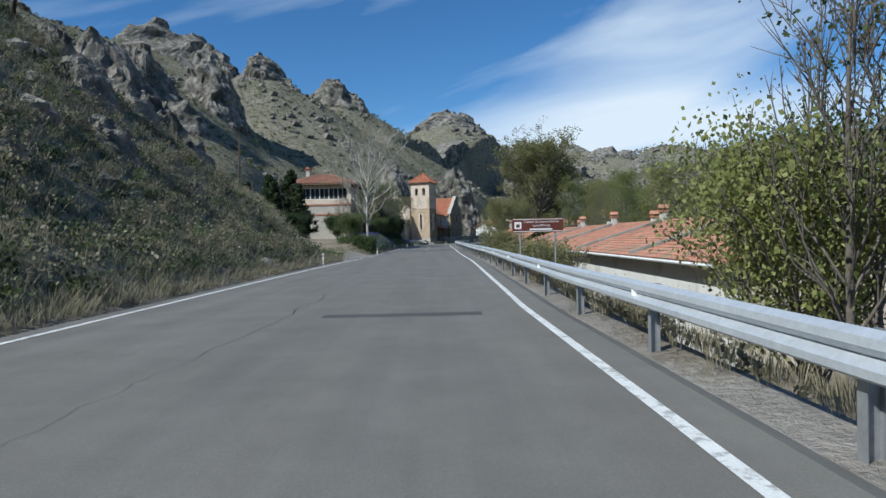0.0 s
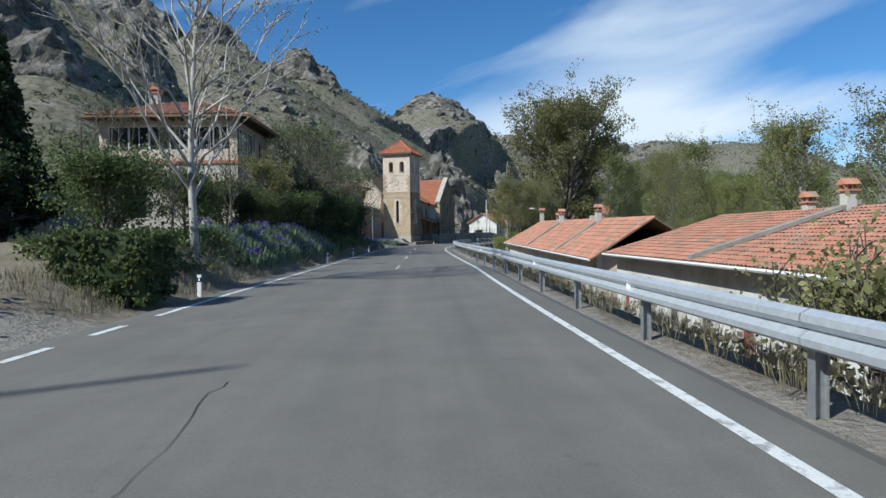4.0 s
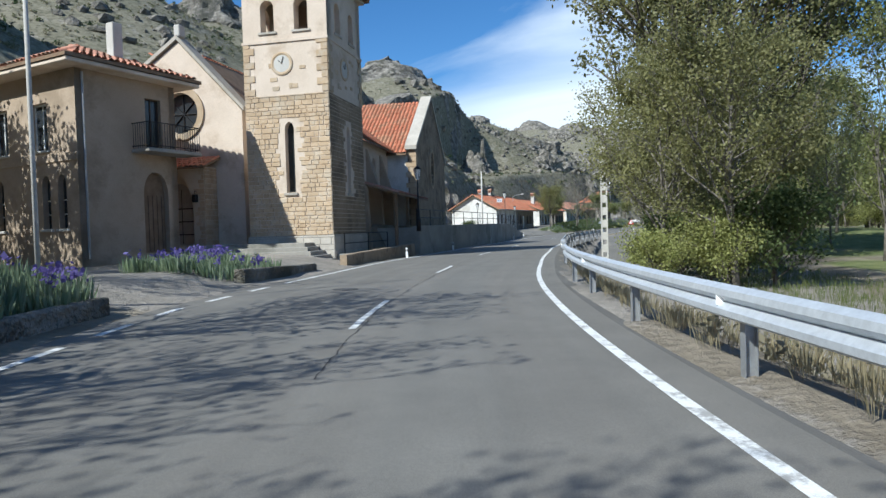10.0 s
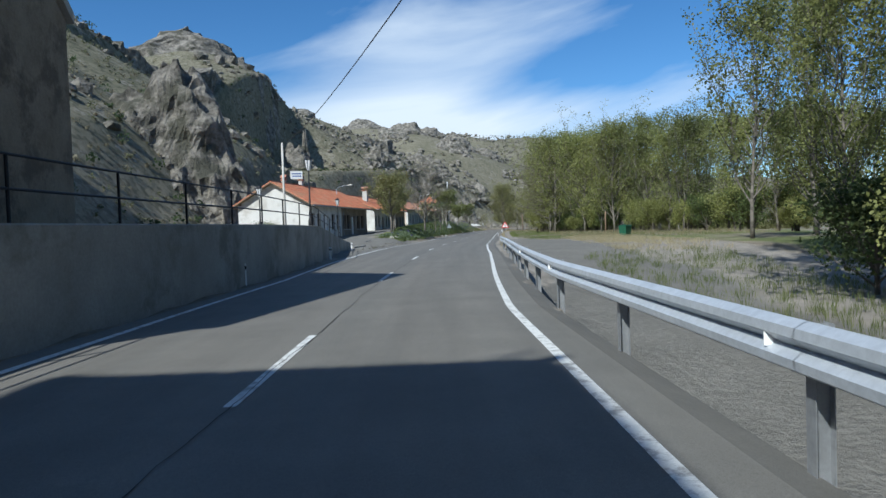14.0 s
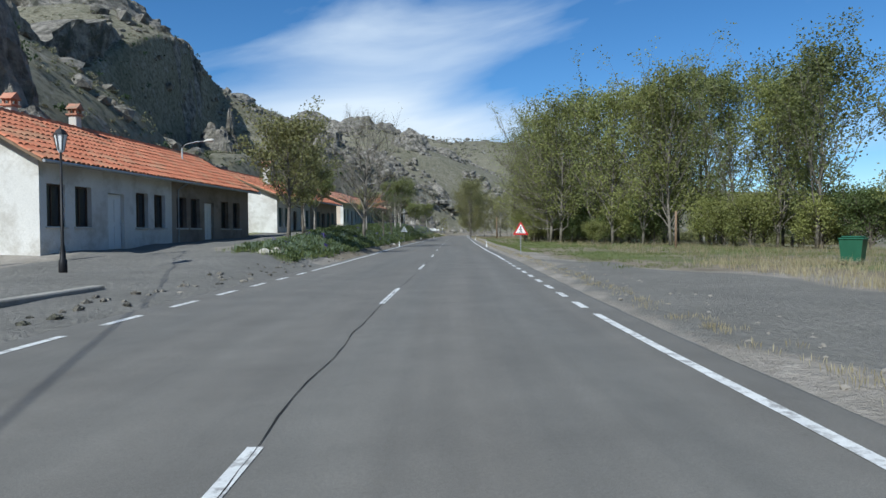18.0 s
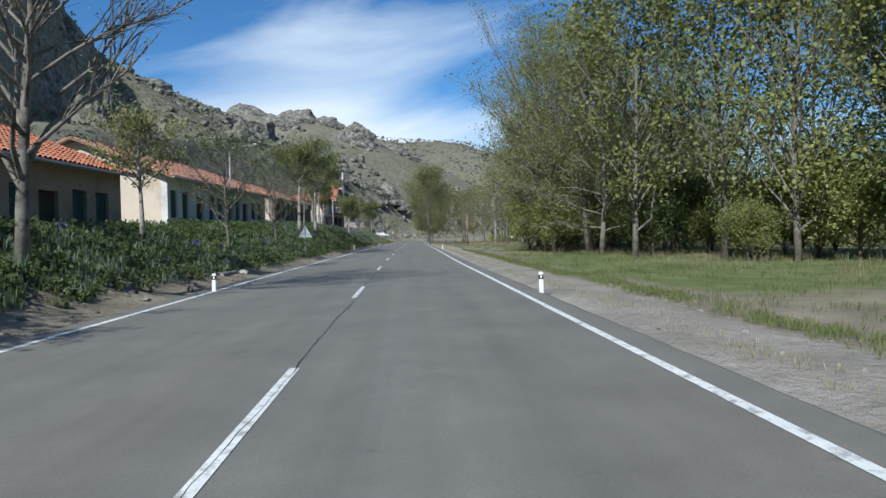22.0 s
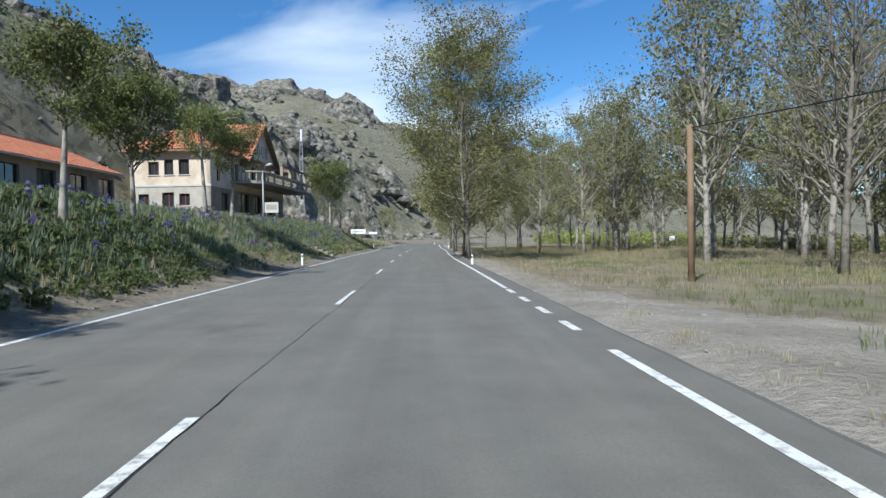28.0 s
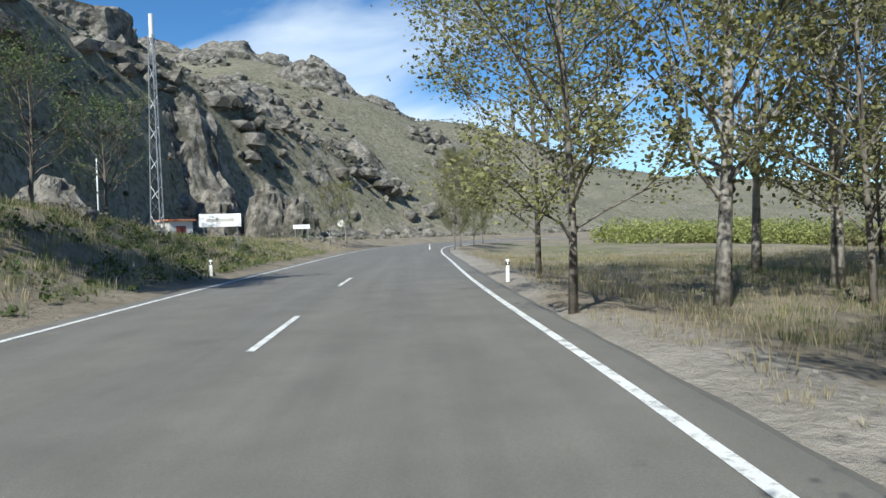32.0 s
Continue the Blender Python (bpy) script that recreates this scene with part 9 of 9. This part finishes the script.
bs_ = rect_sign("tourist_sign", 3.25, 22.5, heading(1.6) - 90, 1.75, 1.5, 1.98, (-0.6, 0.6), M_BROWNSIGN, "brown tourist direction sign with white lettering on two posts", ((-0.28, 1.575, 0.5, 1.63), (-0.80, 1.62, -0.56, 1.86), (-0.86, 1.935, 0.86, 1.955), (-0.86, 1.525, 0.86, 1.545)), M_SIGNWHITE, zg=0.0)
bm = B()
box(bm, -0.74, -0.62, -0.068, -0.066, 1.67, 1.78, 0.0005)
part("pictogram", bm, M_BROWNSIGN, bs_.children[2], "small dark pictogram")


def lettering(parent, text, x, z, size, y=-0.0635):
    cu = bpy.data.curves.new("lettering", "FONT")
    cu.body = text
    cu.size = size
    cu.align_x = "CENTER"
    cu.extrude = 0.001
    cu.materials.append(M_SIGNWHITE)
    ob = new("lettering", cu)
    ob.parent = parent
    ob.matrix_basis = pose(x, y, z, 90, 0, 0)
    return ob


lettering(bs_.children[2], "Centro de Interpretación", 0.13, 1.825, 0.115)
lettering(bs_.children[2], "de la Minería", 0.13, 1.695, 0.115)


def triangle(e, w, z0, material, y, name="panel", label=""):
    h = w * 0.866
    v = [(-w / 2, y, z0), (w / 2, y, z0), (0, y, z0 + h)]
    bm = B()
    a = [bm.verts.new(p) for p in v]
    b = [bm.verts.new((p[0], p[1] + 0.012, p[2])) for p in v]
    bm.faces.new(a)
    bm.faces.new(b[::-1])
    for i in range(3):
        bm.faces.new((a[i], b[i], b[(i + 1) % 3], a[(i + 1) % 3]))
    bmesh.ops.recalc_face_normals(bm, faces=bm.faces)
    return part(name, bm, material, e, label)


def warning_sign(x, y, turn, label, zg):
    e = empty("warning_sign", pose(x, y, zg, 0, 0, turn), label, "road sign", "warning signs")
    sign_post(e, 0, 1.9)
    triangle(e, 0.95, 1.18, M_REDSIGN, -0.06, "border", "red border")
    triangle(e, 0.95, 1.18, M_GALV, -0.0465, "back_plate", "plain grey metal back")
    triangle(e, 0.66, 1.275, M_SIGNWHITE, -0.068, "field", "white field")
    bm = B()
    tube(bm, [(0, -0.070, 1.62), (0, -0.070, 1.70)], 0.035, 8)
    for a, b in (((0.0, 1.60), (0.02, 1.45)), ((0.02, 1.46), (0.10, 1.31)), ((0.02, 1.46), (-0.09, 1.31)), ((0.0, 1.57), (0.11, 1.47)), ((0.0, 1.57), (-0.10, 1.48))):
        tube(bm, [(a[0], -0.070, a[1]), (b[0], -0.070, b[1])], 0.022, 6)
    for v in bm.verts:
        v.co.y = -0.0725 + (v.co.y + 0.07) * 0.1
    for k in range(4):
        box(bm, -0.24 + k * 0.13, -0.17 + k * 0.13, -0.074, -0.0715, 1.285, 1.315)
    part("pictogram", bm, M_BLACK, e, "black crossing pictogram")
    bm = B()
    box(bm, -0.2, 0.2, -0.033, -0.02, 1.4, 1.45)
    part("bracket", bm, M_GALV_POST, e)


warning_sign(43.5, 227.5, heading(20.8) - 90, "red and white triangular pedestrian crossing warning sign", 0.06)
warning_sign(55.3, 279.2, heading(24) + 90, "triangular warning sign seen from its grey back", 0.35)
rect_sign("town_sign", 117.5, 414.6, heading(34.5) - 90, 2.4, 1.45, 2.2, (-0.95, 0.95), M_SIGNWHITE, "white town sign on two posts on the bank", ((-0.8, 1.75, 0.8, 1.92),), M_PALECON, zg=0.7)
rect_sign("town_sign", 128.9, 437, heading(36) - 90, 1.6, 1.3, 1.7, (-0.6, 0.6), M_SIGNWHITE, "small white direction sign on two posts", ((-0.5, 1.45, 0.5, 1.55),), M_PALECON)
rect_sign("information_board", 95.3, 378, heading(31) - 90, 1.3, 0.9, 1.9, (-0.5, 0.5), M_PALECON, "grey information board on two posts in front of the house", ((-0.5, 1.2, 0.5, 1.7),), M_CONCRETE)
e = empty("speed_sign", pose(139.4, 455, hz(139.4, 455), 0, 0, heading(36) - 90), "round white road sign seen on its post", "road sign")
sign_post(e, 0, 2.3)
bm = B()
bmesh.ops.create_cone(bm, cap_ends=True, segments=28, radius1=0.45, radius2=0.45, depth=0.02, matrix=Matrix.Translation((0, -0.06, 2.2)) @ Matrix.Rotation(radians(90), 4, "X"))
part("panel", bm, M_SIGNWHITE, e)
for x, y, h in ((107.8, 328.2, 1.5), (106.8, 316.7, 1.5), (124.1, 355.6, 1.5)):
    rect_sign("marker_sign", x, y, heading(29) - 90, 0.5, h - 0.4, h, (0,), M_SIGNWHITE, "small white marker plate on a post in the meadow")

# ---- bin, mast, hut ----
bn = empty("waste_bin", pose(49.2, 210.4, hz(49.2, 210.4), 0, 0, 25), "large dark green plastic waste container on wheels", "waste bin")
bm = B()
v = box(bm, -0.62, 0.62, -0.42, 0.42, 0.18, 1.05)
for q in v[:4]:
    q.co.x *= 0.86
    q.co.y *= 0.82
part("body", bm, M_GREENBIN, bn)
bm = B()
box(bm, -0.66, 0.66, -0.46, 0.46, 1.054, 1.13, 0.03)
box(bm, -0.56, 0.56, -0.36, 0.36, 1.131, 1.20, 0.03)
part("lid", bm, M_GREENBIN, bn)
for sx_ in (-0.42, 0.42):
    for sy_ in (-0.28, 0.28):
        bm = B()
        tube(bm, [(sx_ - 0.03, sy_, 0.09), (sx_ + 0.03, sy_, 0.09)], 0.09, 12)
        part("wheel", bm, M_BLACK, bn)

mz = hz(117, 445)
ms = empty("radio_mast", pose(117, 445, mz, 0, 0, 20), "tall grey steel lattice mast with antenna on the hillside", "mast")
MH = 23.5 - mz
legs = [(0.75 * math.cos(a), 0.75 * math.sin(a)) for a in (0.3, 2.4, 4.5)]
for lx, ly in legs:
    bm = B()
    tube(bm, [(lx, ly, -0.5), (lx * 0.4, ly * 0.4, MH - 2)], 0.06, 6)
    part("leg", bm, M_GALV_POST, ms)
nz_ = 14
for k in range(nz_):
    for j in range(3):
        f0, f1 = k / nz_, (k + 1) / nz_
        a, b = legs[j], legs[(j + 1) % 3]
        if k % 2:
            a, b = b, a
        s0, s1 = 1 - 0.6 * f0, 1 - 0.6 * f1
        bm = B()
        tube(bm, [(a[0] * s0, a[1] * s0, (MH - 2) * f0), (b[0] * s1, b[1] * s1, (MH - 2) * f1)], 0.03, 4)
        part("brace", bm, M_GALV_POST, ms)
bm = B()
tube(bm, [(0, 0, MH - 2.3), (0, 0, MH)], 0.22, 10)
part("antenna", bm, M_SIGNWHITE, ms, "white antenna")
hz0 = hz(113.2, 448.3)
ht = empty("hut", pose(113.2, 448.3, hz0, 0, 0, 20), "small white hut with a red roof on the hillside", "hut")
bm = B()
box(bm, -1, 1, -0.9, 0.9, -1.0, 1.9, 0.02)
part("wall", bm, M_WHITE, ht)
bm = B()
box(bm, -1.2, 1.2, -1.1, 1.1, 1.904, 2.05, 0.02)
part("roof", bm, M_TILE, ht)
bm = B()
box(bm, -0.4, 0.4, -0.93, -0.904, -0.3, 1.5, 0.01)
part("door", bm, M_REDBRICK, ht)
hut2 = copy_thing(ht, pose(118.8, 447.0, hz(118.8, 447.0), 0, 0, 20) @ Matrix.Scale(1.25, 4))

# ---- road wear ----
for x, y in ((-3, 80.5), (-1.5, 129.9), (25.6, 215.5)):
    bm = B()
    bmesh.ops.create_cone(bm, cap_ends=True, segments=28, radius1=0.32, radius2=0.31, depth=0.016, matrix=Matrix.Translation((x, y, 0.004)))
    tagged(obj("manhole_cover", bm, M_PATCH), "dark iron manhole cover flush with the road", "manhole cover", "manhole covers")


def crack(u0, u1, f, w, seed, amp=0.12):
    us = np.arange(u0, u1, 0.02)
    rg = np.random.RandomState(seed)
    wob = np.convolve(rg.normal(0, 1, len(us) + 8), np.ones(9) / 9, "valid") * amp
    wid = np.abs(np.convolve(rg.normal(0, 1, len(us) + 4), np.ones(5) / 5, "valid")) * w + w * 0.35
    ob = ribbon("road_crack", u0, u1 - 0.03, lambda q: f(q) + np.interp(q, us, wob), lambda q: f(q) + np.interp(q, us, wob) + np.interp(q, us, wid), 0.0075, M_CRACK, step=0.02)
    tagged(ob, "dark irregular crack running along the asphalt", "crack", kind="structure")


crack(10.6, 13.2, fc(0.10), 0.014, 1, 0.10)
crack(13.2, 24.0, fc(0.02), 0.014, 2, 0.07)
crack(24.0, 30.6, fc(0.05), 0.013, 3, 0.05)
crack(3.0, 4.6, fc(-0.6), 0.010, 4, 0.2)
crack(0.2, 1.6, fc(-1.0), 0.008, 5, 0.3)
for a, b, l, r in ((1.0, 1.035, -0.2, 2.7),):
    ob = ribbon("asphalt_patch", a, b, fc(l), fc(r), 0.0045, M_PATCH, step=0.02)
    tagged(ob, "darker repaired strip in the asphalt", "patch", kind="structure")


# ---- rough steps up the banks ----
for ux, n in ((23.9, 4), (31.15, 4)):
    st = empty("bank_steps", Matrix.Identity(4), "rough concrete steps cut into the roadside bank", "steps", "bank steps")
    for k in range(n):
        us = np.arange(ux, ux + 0.16, 0.05)
        strip_wall("step", us, 1.5 + 0.42 * k, 2.0 + 0.42 * k, -0.1, 0.2 + 0.2 * k, -1, M_CONCRETE, "", "", parent=st)
